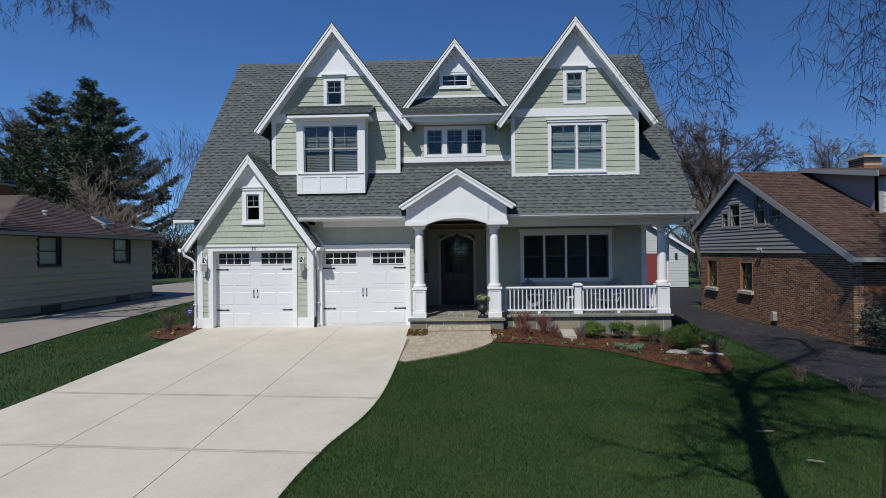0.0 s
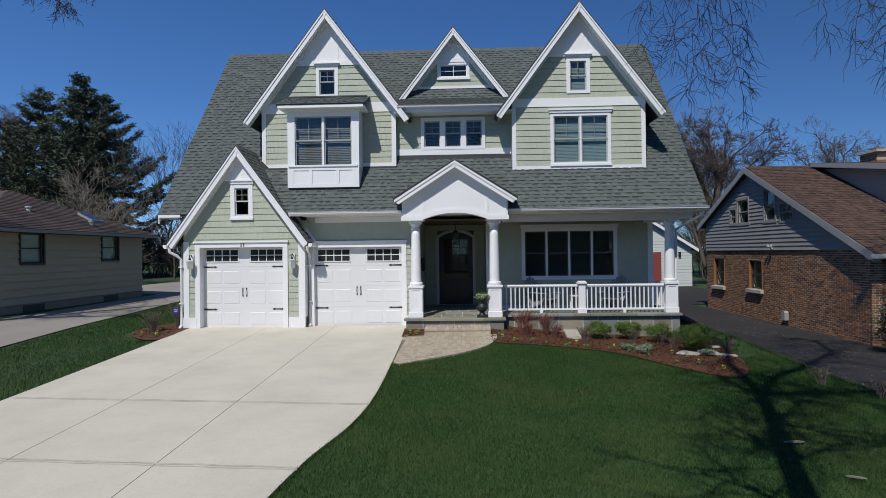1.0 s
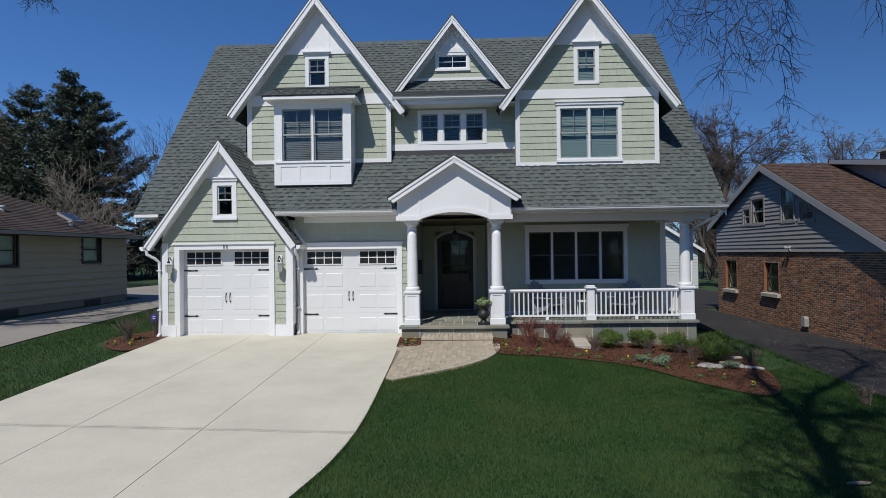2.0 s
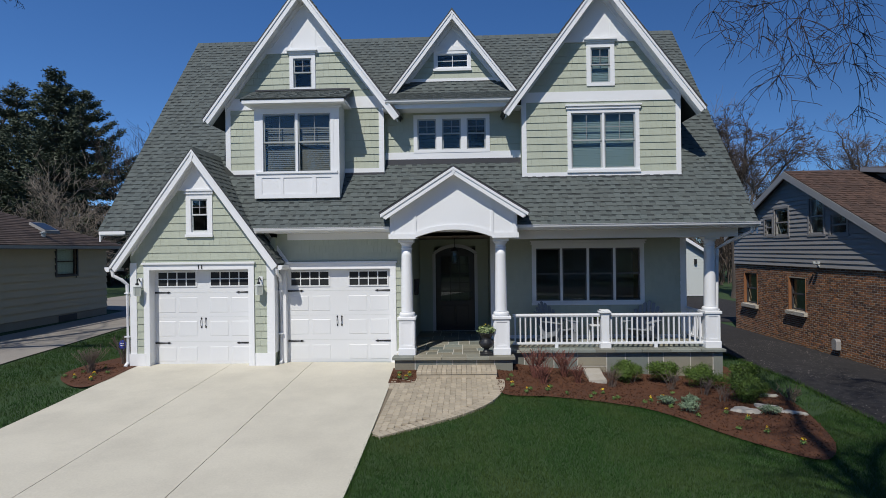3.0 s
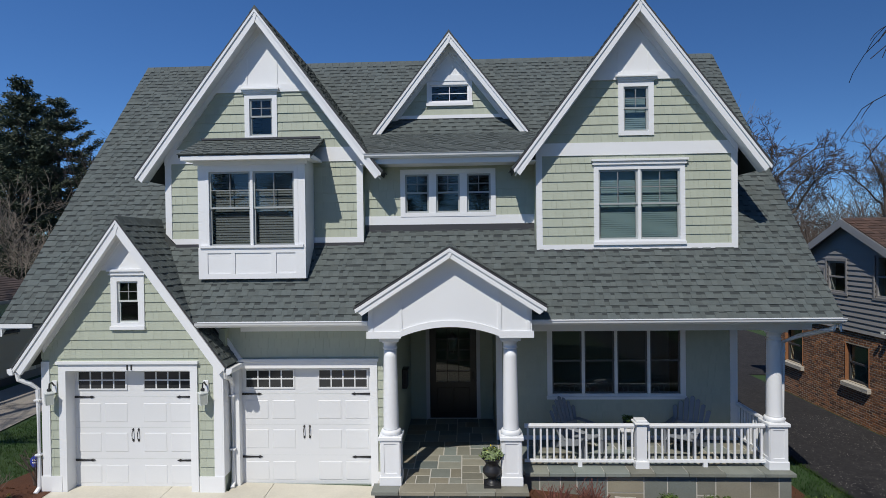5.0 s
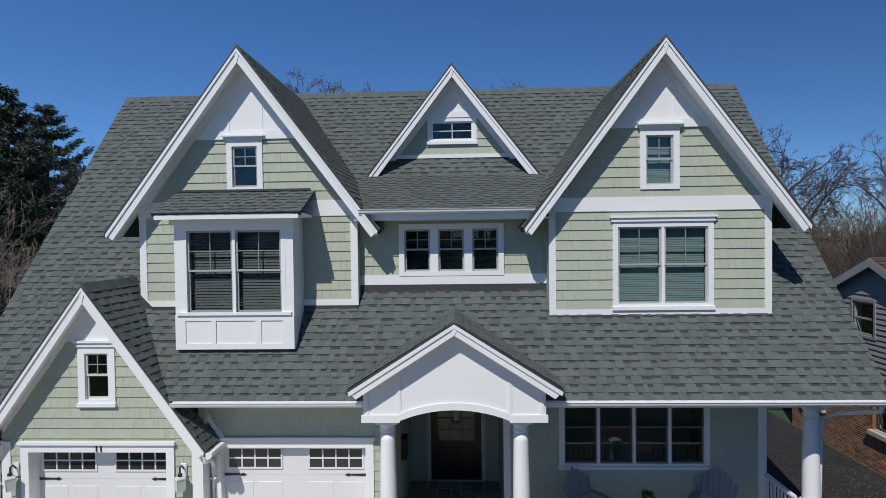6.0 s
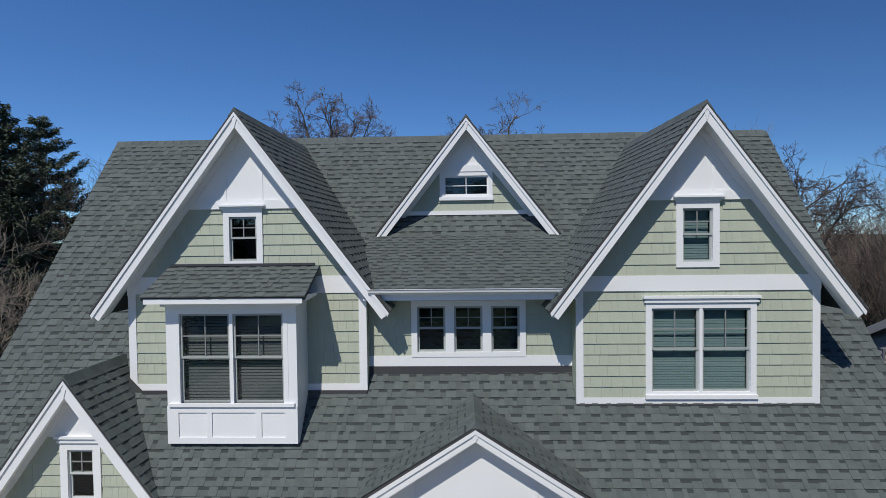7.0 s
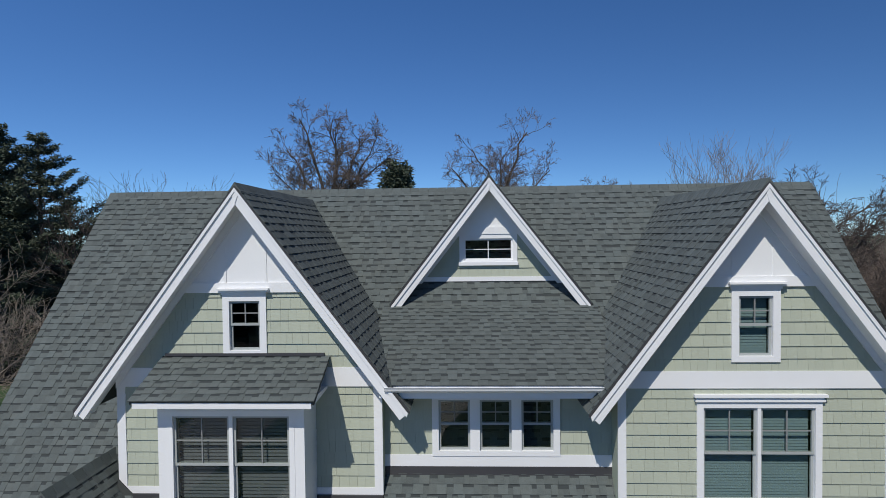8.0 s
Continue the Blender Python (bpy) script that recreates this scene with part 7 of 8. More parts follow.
M_GRIT = material("pale_grit", (0.20, 0.18, 0.165), 0.95, 0.25, 3, 20, 0, island=0.6)
tagged(raw("drive_litter", v, f, M_GRIT), "pale grit and dry leaves strewn over dark asphalt", "litter", kind="stuff")


# ---- grass ----
def grass(name, region, skip, density, height, seed, width=0.006):
    rng = np.random.default_rng(seed)
    xs, ys = [p[0] for p in region], [p[1] for p in region]
    n = int((max(xs) - min(xs)) * (max(ys) - min(ys)) * density)
    px, py = rng.uniform(min(xs), max(xs), n), rng.uniform(min(ys), max(ys), n)
    v, f = [], []
    for x, y in zip(px.tolist(), py.tolist()):
        if not inside((x, y), region) or any(inside((x, y), s) for s in skip):
            continue
        z = ground_z(x, y) - 0.01
        a = rng.uniform(0, 6.283)
        h = height * (0.6 + 0.8 * rng.random())
        lx, ly = rng.uniform(-0.6, 0.6) * h, rng.uniform(-0.6, 0.6) * h
        c, s = math.cos(a) * width, math.sin(a) * width
        k = len(v)
        v += [(x - c, y - s, z), (x + c, y + s, z), (x + lx, y + ly, z + h)]
        f.append((k, k + 1, k + 2))
    return tagged(raw(name, v, f, M_GRASS), "dense short dark green lawn grass", "grass", kind="stuff")


LAWN_A = [(p[0] + 0.02, p[1]) for p in DRIVE_R if p[1] > 1.0 and p[1] < 10.0][::-1]
LAWN_A = LAWN_A + [(-1.1, 9.95)] + smooth_line([(-0.9, 9.85), (-0.36, 10.36), (0.29, 10.96), (0.78, 11.7), (1.02, 12.3)]) + [(1.05, 12.2)] + [p for p in BED[7:70] if p[1] < 12.25] + [(7.2, 12.3), (7.62, 12.3), (7.56, 10.0), (7.53, 7.0), (7.45, 3.0), (7.4, 1.0)]
grass("grass", LAWN_A, [BED], 3600, 0.040, 5, 0.0038)
LAWN_B = [(-7.0, 4.0), (-7.05, 7.4), (-7.4, 11.5), (-7.62, 12.6), (-8.2, 12.85), (-8.85, 13.5), (-9.0, 14.6), (-8.6, 16.4), (-8.6, 21.5), (-11.6, 21.5), (-11.1, 17), (-10.3, 10.5), (-9.95, 4.0)]
grass("grass", LAWN_B, [], 900, 0.055, 6)
LAWN_C = [(6.7, 12.2), (7.62, 12.3), (7.78, 15.5), (7.78, 22.0), (6.4, 22.0), (6.6, 16.0)]
grass("grass", LAWN_C, [], 500, 0.06, 7)


def edge_grass(lines, per_metre, height, seed, spread=0.028):
    """Tufts that lean over the edges of drive, walk and bed."""
    rng = random.Random(seed)
    v, f = [], []
    for line in lines:
        for (xa, ya), (xb, yb) in zip(line, line[1:]):
            L_ = math.hypot(xb - xa, yb - ya)
            for _ in range(int(L_ * per_metre)):
                k = rng.random()
                x, y = xa + (xb - xa) * k + rng.gauss(0, spread), ya + (yb - ya) * k + rng.gauss(0, spread)
                a, h = rng.uniform(0, 6.283), height * rng.uniform(0.5, 1.3)
                c, s_, z = math.cos(a) * 0.005, math.sin(a) * 0.005, ground_z(x, y) - 0.005
                i = len(v)
                v += [(x - c, y - s_, z), (x + c, y + s_, z), (x + rng.uniform(-0.6, 0.6) * h, y + rng.uniform(-0.6, 0.6) * h, z + h)]
                f.append((i, i + 1, i + 2))
    tagged(raw("grass", v, f, M_GRASS), "grass tufts along the edges of drive and bed", "grass", kind="stuff")


edge_grass([[(p[0] + 0.012, p[1]) for p in DRIVE_R if p[1] < 10.2], [(p[0] - 0.012, p[1]) for p in DRIVE_L[1:6]], [p for p in BED if p[1] < 13.5 and p[0] > 1.04],
            smooth_line([(-1.1, 9.86), (-0.9, 9.86), (-0.36, 10.37), (0.29, 10.97), (0.77, 11.7), (1.03, 12.3)])], 420, 0.036, 19, 0.016)
edge_grass([smooth_line([(7.45, 3.0), (7.55, 8.5), (7.57, 11.2), (7.8, 14.3), (7.8, 16.5), (7.8, 22)])], 260, 0.075, 20, 0.035)
# ---- trees ----
def ring(v, p, d, r, n):
    q = Vector(d).to_track_quat("Z", "Y") if abs(Vector(d).normalized().z) < 0.97 else Matrix.Identity(3).to_quaternion()
    k = len(v)
    for i in range(n):
        a = 2 * math.pi * i / n
        v.append(tuple(Vector(p) + q @ Vector((r * math.cos(a), r * math.sin(a), 0))))
    return k


def limb(v, f, pts, radii, n):
    last = None
    for i, p in enumerate(pts):
        d = pts[min(i + 1, len(pts) - 1)] - pts[max(i - 1, 0)]
        k = ring(v, p, d, radii[i], n)
        if last is not None:
            for j in range(n):
                f.append((last + j, last + (j + 1) % n, k + (j + 1) % n, k + j))
        last = k


def grow(rnd_, thick, thin, p, d, length, r, level, spread, droop, wander, min_r, kids):
    """One limb and, from it, its branches."""
    n = max(3, 7 - level * 2)
    steps = 5 if level < 2 else 4
    pts, rad = [Vector(p)], [r]
    dd = Vector(d).normalized()
    for i in range(steps):
        dd = (dd + Vector((rnd_.gauss(0, wander), rnd_.gauss(0, wander), rnd_.gauss(0, wander * 0.6) - droop * level))).normalized()
        pts.append(pts[-1] + dd * length / steps)
        rad.append(max(min_r, r * (1 - 0.72 * (i + 1) / steps)))
    limb(*(thick if level < 2 else thin), pts, rad, n)
    if level >= len(kids):
        return
    for i in range(kids[level]):
        k = rnd_.uniform(0.3, 1.0) if level else rnd_.uniform(0.38, 1.0)
        a = min(int(k * steps), steps - 1)
        q = pts[a].lerp(pts[a + 1], k * steps - a)
        axis = (pts[a + 1] - pts[a]).normalized()
        side = axis.orthogonal().normalized()
        side.rotate(Matrix.Rotation(rnd_.uniform(0, 6.283), 3, axis))
        nd = (axis + side * spread * rnd_.uniform(0.7, 1.4)).normalized()
        grow(rnd_, thick, thin, q, nd, length * (rnd_.uniform(0.6, 0.95) if level == 0 else rnd_.uniform(0.42, 0.68)), max(min_r, rad[a] * 0.62), level + 1, spread, droop, wander, min_r, kids)


def bare_tree(name, h, seed, kids=(9, 7, 6, 3), spread=0.75, droop=-0.02, wander=0.13, r=None, min_r=0.012, lean=(0, 0), twig=None, label="", bark=None, trunk=0.5):
    rnd_ = random.Random(seed)
    thick, thin = ([], []), ([], [])
    grow(rnd_, thick, thin, (0, 0, -0.3), (lean[0], lean[1], 1), h * trunk, r or h * 0.016, 0, spread, droop, wander, min_r, kids)
    k = h / max(p[2] for p in thin[0])
    for g in (thick, thin):
        g[0][:] = [(p[0] * k, p[1] * k, p[2] * k) for p in g[0]]
    t = tagged(new(name), label or "bare leafless deciduous tree", "tree")
    raw("trunk", thick[0], thick[1], bark or M_BARK, t, smooth=True)
    tagged(raw("crown", thin[0], thin[1], twig or M_TWIG, t, "crown of fine bare twigs"), kind="stuff")
    return t


def vase_tree(name, fork_z, ends, seed, r, twig, label, kids=(0, 6, 5, 3), reach=2.2, wander=0.16):
    """A tree whose few bowed limbs fan out of a low fork and end in clouds of fine twigs."""
    rnd_ = random.Random(seed)
    thick, thin = ([], []), ([], [])
    fork = Vector((0, 0, fork_z))
    limb(*thick, [Vector((0, 0, -0.4)), Vector((0.05, 0, 0.5)), fork.lerp(Vector((0, 0, 0)), 0.4), fork], [r * 1.5, r * 1.1, r, r * 0.9], 10)
    for ex, ey, ez, k in ends:
        end, n = Vector((ex, ey, ez)), 9
        side = Vector((rnd_.gauss(0, 0.3), rnd_.gauss(0, 0.3), 0))
        pts = []
        for i in range(n + 1):
            t = i / n
            p = fork.lerp(end, t) + side * math.sin(t * 3.14) - Vector((ex, ey, 0)) * 0.22 * math.sin(t * 3.14)
            p += Vector((rnd_.gauss(0, 0.10), rnd_.gauss(0, 0.10), rnd_.gauss(0, 0.06))) * min(1, t * 3)
            pts.append(p)
        rad = [r * k * (1 - 0.85 * i / n) + 0.012 for i in range(n + 1)]
        limb(*thick, pts, rad, 7)
        for i in range(15):
            t = 0.35 + 0.65 * (i + rnd_.random()) / 15
            q = min(int(t * n), n - 1)
            c = pts[q].lerp(pts[q + 1], t * n - q)
            d = (pts[q + 1] - pts[q]).normalized() + Vector((rnd_.gauss(0, 0.7), rnd_.gauss(0, 0.7), rnd_.gauss(0.1, 0.35)))
            grow(rnd_, thick, thin, c, d, reach * rnd_.uniform(0.5, 1.0) * (1.15 - 0.4 * t), 0.03, 1, 0.75, 0.0, wander, 0.010, kids)
    t = tagged(new(name), label, "tree")
    raw("trunk", thick[0], thick[1], M_BARK, t, smooth=True)
    tagged(raw("crown", thin[0], thin[1], twig, t, "crown of fine bare twigs"), kind="stuff")
    return t


T1 = vase_tree("bare_tree", 8.6, ((-4.0, 0.5, 13.6, 0.55), (-1.6, -1.2, 17.2, 0.6), (0.4, 0.8, 16.6, 0.6), (2.2, -0.6, 16.0, 0.55), (4.0, 0.9, 14.8, 0.5), (-3.1, 0.3, 15.4, 0.45), (3.2, -0.4, 15.8, 0.45), (0.3, -0.3, 17.3, 0.5), (-2.6, 1.8, 14.2, 0.4), (1.4, -2.2, 13.8, 0.4)), 111, 0.26, M_TWIGB, "tall bare tree with limbs fanning into a fine crown", kids=(0, 5, 4, 3), reach=1.9)
T1.matrix_basis = pose(-9.2, 43.5, -0.3) @ Matrix.Scale(0.955, 4)
T2 = vase_tree("bare_tree", 8.8, ((-3.6, 0.6, 14.6, 0.6), (-2.0, -0.8, 15.8, 0.5), (0.2, 0.7, 15.6, 0.5), (1.9, -0.5, 17.0, 0.65), (3.6, 0.8, 14.4, 0.45), (1.0, 1.6, 14.8, 0.4)), 12, 0.28, M_TWIGB, "tall bare tree with upright crooked limbs", kids=(0, 4, 4, 2), reach=2.2, wander=0.2)
T2.matrix_basis = pose(2.0, 45, -0.3) @ Matrix.Scale(0.925, 4)
T3 = bare_tree("bare_tree", 19.2, 13, kids=(12, 9, 8, 5), min_r=0.011, spread=0.8, droop=-0.07, twig=M_TWIGL, label="pale bare tree with a dense crown")
T3.matrix_basis = pose(22.2, 50, -0.3) @ Matrix.Scale(0.88, 4)
T4 = bare_tree("bare_tree", 16.0, 14, kids=(10, 8, 7, 4), min_r=0.010, spread=0.8, droop=-0.05, label="brown bare tree with a broad crown", twig=M_TWIG)
T4.matrix_basis = pose(31.5, 42, -0.4) @ Matrix.Scale(0.72, 4)
T7 = vase_tree("bare_tree", 3.4, ((0.9, 0.0, 11.0, 0.6), (5.0, 1.4, 9.6, 0.6), (-1.4, 0.4, 11.2, 0.55), (-2.9, 0.6, 10.4, 0.5), (2.6, -0.8, 10.2, 0.5), (0.0, 1.2, 10.9, 0.45), (3.7, 0.4, 9.4, 0.45), (-2.2, -0.9, 9.2, 0.4)), 77, 0.24, M_TWIG, "dark bare tree with one limb leaning far out", kids=(0, 5, 4, 3), reach=2.0)
T7.matrix_basis = pose(17.7, 37.9, -0.3)
T6 = bare_tree("bare_tree", 9.4, 31, kids=(10, 8, 7, 4), min_r=0.009, spread=0.9, droop=-0.02, label="pale brown bare tree with a wide rounded crown", twig=M_TWIGL)
T6.matrix_basis = pose(-23.3, 31.6, 0.0)
T5 = bare_tree("bare_tree", 12.5, 15, kids=(8, 5, 4, 2), spread=0.42, r=0.12, trunk=0.72, label="slender bare tree behind the houses")
T5.matrix_basis = pose(-21.5, 40, 0.2)
for src, x, y, k, turn in ((T4, 26.5, 41, 0.85, 80), (T2, 31.0, 46, 0.8, 150), (T4, -32.5, 35, 0.6, 20), (T5, -19.5, 45, 1.0, 120), (T5, -24.0, 44, 1.1, 250), (T2, -36.3, 43, 0.95, 60), (T3, -24, 60, 0.8, 10), (T4, -15, 64, 0.95, 220), (T1, 12, 57, 0.82, 320), (T3, 29, 60, 0.8, 70), (T4, 40, 58, 0.95, 111), (T5, 33, 40, 0.9, 200), (T4, 46, 64, 1.0, 10), (T4, 25.2, 47, 0.82, 300), (T4, 17.0, 53, 0.8, 35), (T2, 14.5, 58, 0.72, 260), (T4, -19, 60, 0.72, 100), (T4, 36, 50, 0.85, 170)):
    copy_thing(src, pose(x, y, ground_z(x, min(y, 30)) - 0.2, 0, 0, turn) @ Matrix.Scale(k, 4))


def scrub(seed, n=26, h=5.0, w=7.0, material_=None):
    """A thicket of bare saplings, as one mass."""
    rnd_ = random.Random(seed)
    v, f = [], []
    for i in range(n):
        x, y, hh = rnd_.uniform(-w, w), rnd_.uniform(-2, 2), h * rnd_.uniform(0.5, 1.1)
        grow(rnd_, (v, f), (v, f), (x, y, -0.2), (rnd_.uniform(-0.2, 0.2), 0, 1), hh * 0.75, 0.05, 1, 0.6, 0.0, 0.12, 0.014, (0, 7, 5))
    return tagged(raw("thicket", v, f, material_ or M_TWIG), "brown leafless thicket at the back of the gardens", "thicket", kind="stuff")


S1, S2 = scrub(91, 26, 3.6), scrub(92, 30, 4.6, 8.0)
S1.matrix_basis = pose(-24, 44, 0)
S2.matrix_basis = pose(38, 58, -0.5)
for src, x, y, k, turn in ((S1, -34, 50, 1.2, 10), (S2, -20, 56, 0.9, 170), (S2, -5, 60, 0.8, 0), (S1, 6, 62, 1.2, 5), (S2, 22, 62, 0.9, 180), (S1, 27, 55, 1.1, 15), (S2, -36, 46, 1.2, 5), (S2, -46, 48, 1.2, 175), (S2, -14, 48, 1.3, 8), (S2, -25, 50, 1.2, 170), (S1, -19, 45, 1.3, 5), (S2, -16, 52, 1.2, 185), (S2, 36, 48, 1.2, 20), (S2, 45, 52, 1.3, 5), (S2, 53, 58, 1.3, 170), (S1, 30, 46, 1.2, 190), (S2, 48, 66, 1.2, 10), (S2, 60, 80, 1.4, 0), (S2, 44, 82, 1.4, 30), (S2, 30, 84, 1.4, 180), (S2, -48, 62, 1.3, 20), (S2, -62, 70, 1.5, 190), (S2, 12, 84, 1.3, 10), (S2, -12, 84, 1.3, 0), (S2, -34, 84, 1.4, 180)):
    ob = new("thicket", src.data)
    tagged(ob, "brown leafless thicket at the back of the gardens", "thicket", kind="stuff")
    ob.matrix_basis = pose(x, y, -0.4, 0, 0, turn) @ Matrix.Scale(k, 4)


S3 = scrub(93, 75, 8.6, 10.0, M_TWIGB)
S3.matrix_basis = pose(33, 53, -0.5)
for x, y, k, turn in ((45, 57, 1.1, 175), (56, 63, 1.2, 8), (38, 66, 1.15, 190), (-26, 58, 0.7, 10), (-46, 50, 0.9, 170), (64, 74, 1.3, 20), (-9, 72, 0.7, 0), (8, 74, 0.75, 180)):
    ob = new("thicket", S3.data)
    tagged(ob, "dense brown leafless woods behind the gardens", "thicket", kind="stuff")
    ob.matrix_basis = pose(x, y, -0.5, 0, 0, turn) @ Matrix.Scale(k, 4)


for i, x in enumerate(range(-150, 190, 28)):
    ob = new("thicket", S2.data)
    tagged(ob, "far brown leafless woods on the horizon", "woods", kind="stuff")
    ob.matrix_basis = pose(x, 112 + 9 * (i % 3), -0.6, 0, 0, 180 * (i % 2) + 6 * (i % 5)) @ Matrix.Scale(2.6, 4)


def conifer(name, h, base_w, seed, label, tufts=10, gap=0.0, bend=0.0):
    """A pine with whorls of limbs that carry sprays of needles."""
    rnd_, fine = random.Random(seed), random.Random(seed + 1000)
    t = tagged(new(name), label, "tree")
    tv, tf = [], []
    pts = [Vector((0.3 * math.sin(i * 0.7) * 0.3, 0.1 * math.cos(i), h * i / 8 - 0.3)) for i in range(9)]
    limb(tv, tf, pts, [0.32 * (1 - i / 8.6) + 0.02 for i in range(9)], 8)
    v, f = [], []
    z = h * 0.10
    while z < h * 0.985:
        k = z / h
        prof = (1 - k) ** 0.8 * (0.85 + 0.15 * math.sin(k * 9 + seed)) * min(1, 0.45 + k * 2)
        n = 7 + rnd_.randrange(3)
        for i in range(n):
            a = (i + rnd_.uniform(-0.4, 0.4)) * 6.283 / n + z * 2.1
            ln = base_w * prof * rnd_.uniform(0.5, 1.15) + 0.35
            p0 = Vector((0, 0, z + rnd_.uniform(-0.3, 0.3)))
            lift = -0.10 + 0.35 * k
            d = Vector((math.cos(a), math.sin(a), lift))
            mid = p0 + d * ln * 0.5 + Vector((0, 0, -0.08 * ln))
            tip = p0 + d * ln + Vector((0, 0, 0.20 * ln))
            limb(tv, tf, [p0, mid, tip], [0.05 + 0.02 * ln * 0.3, 0.04, 0.015], 4)
            m = max(5, int(ln * tufts))
            for j in range(m):
                q = 0.22 + 0.78 * (j + fine.random()) / m
                c = (p0.lerp(mid, q * 2) if q < 0.5 else mid.lerp(tip, q * 2 - 1))
                side = Vector((-math.sin(a), math.cos(a), 0)) * fine.gauss(0, 0.10 * ln * (1.2 - q) + 0.10)
                c = c + side + Vector((0, 0, fine.uniform(-0.05, 0.16)))
                ball = 0.12
                for s in range(11):
                    e = Vector((fine.gauss(0, 1) + d.x, fine.gauss(0, 1) + d.y, fine.gauss(0.3, 0.5))).normalized()
                    o = e.orthogonal().normalized()
                    o.rotate(Matrix.Rotation(fine.uniform(0, 6.28), 3, e))
                    L_ = fine.uniform(0.13, 0.30)
                    b = len(v)
                    h_ = c + Vector((fine.gauss(0, ball), fine.gauss(0, ball), fine.gauss(0, ball * 0.7)))
                    v += [tuple(h_ + o * 0.05), tuple(h_ + e * L_), tuple(h_ - o * 0.05)]
                    f.append((b, b + 1, b + 2))
        z += h * rnd_.uniform(0.028, 0.05) + gap
    raw("trunk", tv, tf, M_BARK, t)
    tagged(raw("crown", v, f, M_NEEDLE, t, "layered dark green needles"), kind="stuff")
    return t


C1 = conifer("pine_tree", 15.4, 5.4, 21, "tall dense dark green pine behind the cream house", 17, gap=0.16)
C1.matrix_basis = pose(-27.9, 39.0, 0.0)
C2 = conifer("pine_tree", 16.3, 9.6, 22, "broad dark green pine with open layered branches", 16, gap=0.45)
C2.matrix_basis = pose(-31.1, 46.4, -0.2)
copy_thing(C2, pose(-32.9, 41.6, -0.2, 0, 0, 205) @ Matrix.Scale(0.94, 4))
copy_thing(C1, pose(-37.6, 44.5, -0.1, 0, 0, 140) @ Matrix.Scale(0.9, 4))
C3 = conifer("pine_tree", 9, 2.6, 23, "smaller dark green pine", 14)
C3.matrix_basis = pose(-6.9, 60, -0.3) @ Matrix.Scale(1.8, 4)
# unseen pines added on the street side to keep sky light off the porch
for x, y, k, turn in ((-24, -30, 0.8, 40), (-7, -34, 0.75, 130), (9, -31, 0.8, 220), (25, -33, 0.8, 300), (44, -30, 0.85, 20)):
    copy_thing(C2, pose(x, y, -0.7, 0, 0, turn) @ Matrix.Scale(k, 4))
# trees out of view, placed to throw dappled shade on the brick house
copy_thing(T1, pose(10.5, 6.5, -0.8, 0, 0, 70) @ Matrix.Scale(0.85, 4))
copy_thing(T1, pose(11.8, 5.6, -0.8, 0, 0, 10) @ Matrix.Scale(0.86, 4))
copy_thing(T1, pose(14.4, 6.8, -0.8, 0, 0, 200) @ Matrix.Scale(0.9, 4))

# dark hedge by the brick house
def hedge(x, y, r, h, seed, label):
    rnd_ = random.Random(seed)
    z = ground_z(x, y)
    s = tagged(new("yew_bush"), label, "shrub")
    v, f = [], []
    for i in range(16):
        a, q = rnd_.uniform(0, 6.28), rnd_.uniform(0.0, 0.7)
        vv, ff = leaf_cloud(rnd_, (x + q * r * math.cos(a), y + q * r * math.sin(a), z + h * rnd_.uniform(0.2, 0.72)), (r * 0.5, r * 0.5, h * 0.32), 260, 0.045, shell=0.4)
        k = len(v)
        v += vv
        f += [tuple(i_ + k for i_ in t_) for t_ in ff]
    tagged(raw("leaves", v, f, M_NEEDLE, s), kind="stuff")
    bm = bmesh.new()
    tube(bm, [(x, y, z - 0.1), (x, y, z + h * 0.6)], 0.05, 6)
    part("stem", bm, M_BARK, s)


hedge(11.25, 12.9, 0.9, 1.55, 401, "clipped dark green yew bush by the brick wall")
hedge(12.7, 12.95, 0.9, 1.5, 402, "clipped dark green yew bush by the brick wall")

# ---- the street tree with hanging twigs ----
def hanging(rnd_, v, f, p, length, r, depth=0):
    """A drooping twig with side twigs."""
    pts, rad = [Vector(p)], [r]
    d = Vector((rnd_.gauss(0, 0.5), rnd_.gauss(0, 0.5), -0.6)).normalized()
    steps = 6
    for i in range(steps):
        d = (d + Vector((rnd_.gauss(0, 0.45), rnd_.gauss(0, 0.45), rnd_.gauss(-0.15, 0.3)))).normalized()
        pts.append(pts[-1] + d * length / steps)
        rad.append(max(0.005, r * (1 - 0.7 * (i + 1) / steps)))
    limb(v, f, pts, rad, 4)
    if depth < 3:
        for i in range((7, 5, 3)[depth]):
            k = rnd_.randrange(1, steps)
            hanging(rnd_, v, f, pts[k], length * rnd_.uniform(0.3, 0.6), max(0.005, rad[k] * 0.6), depth + 1)


def kinked(rnd_, v, f, a, d, length, r0, r1, steps, kink, sag):
    """A crooked twig that starts along d and sags; gives its points."""
    pts, d = [a], Vector(d).normalized()
    for i in range(steps):
        d = (d + Vector((rnd_.gauss(0, kink), rnd_.gauss(0, kink), rnd_.gauss(0, kink) - sag))).normalized()
        pts.append(pts[-1] + d * length / steps)
    limb(v, f, pts, [r0 + (r1 - r0) * i / steps for i in range(steps + 1)], 4)
    return pts


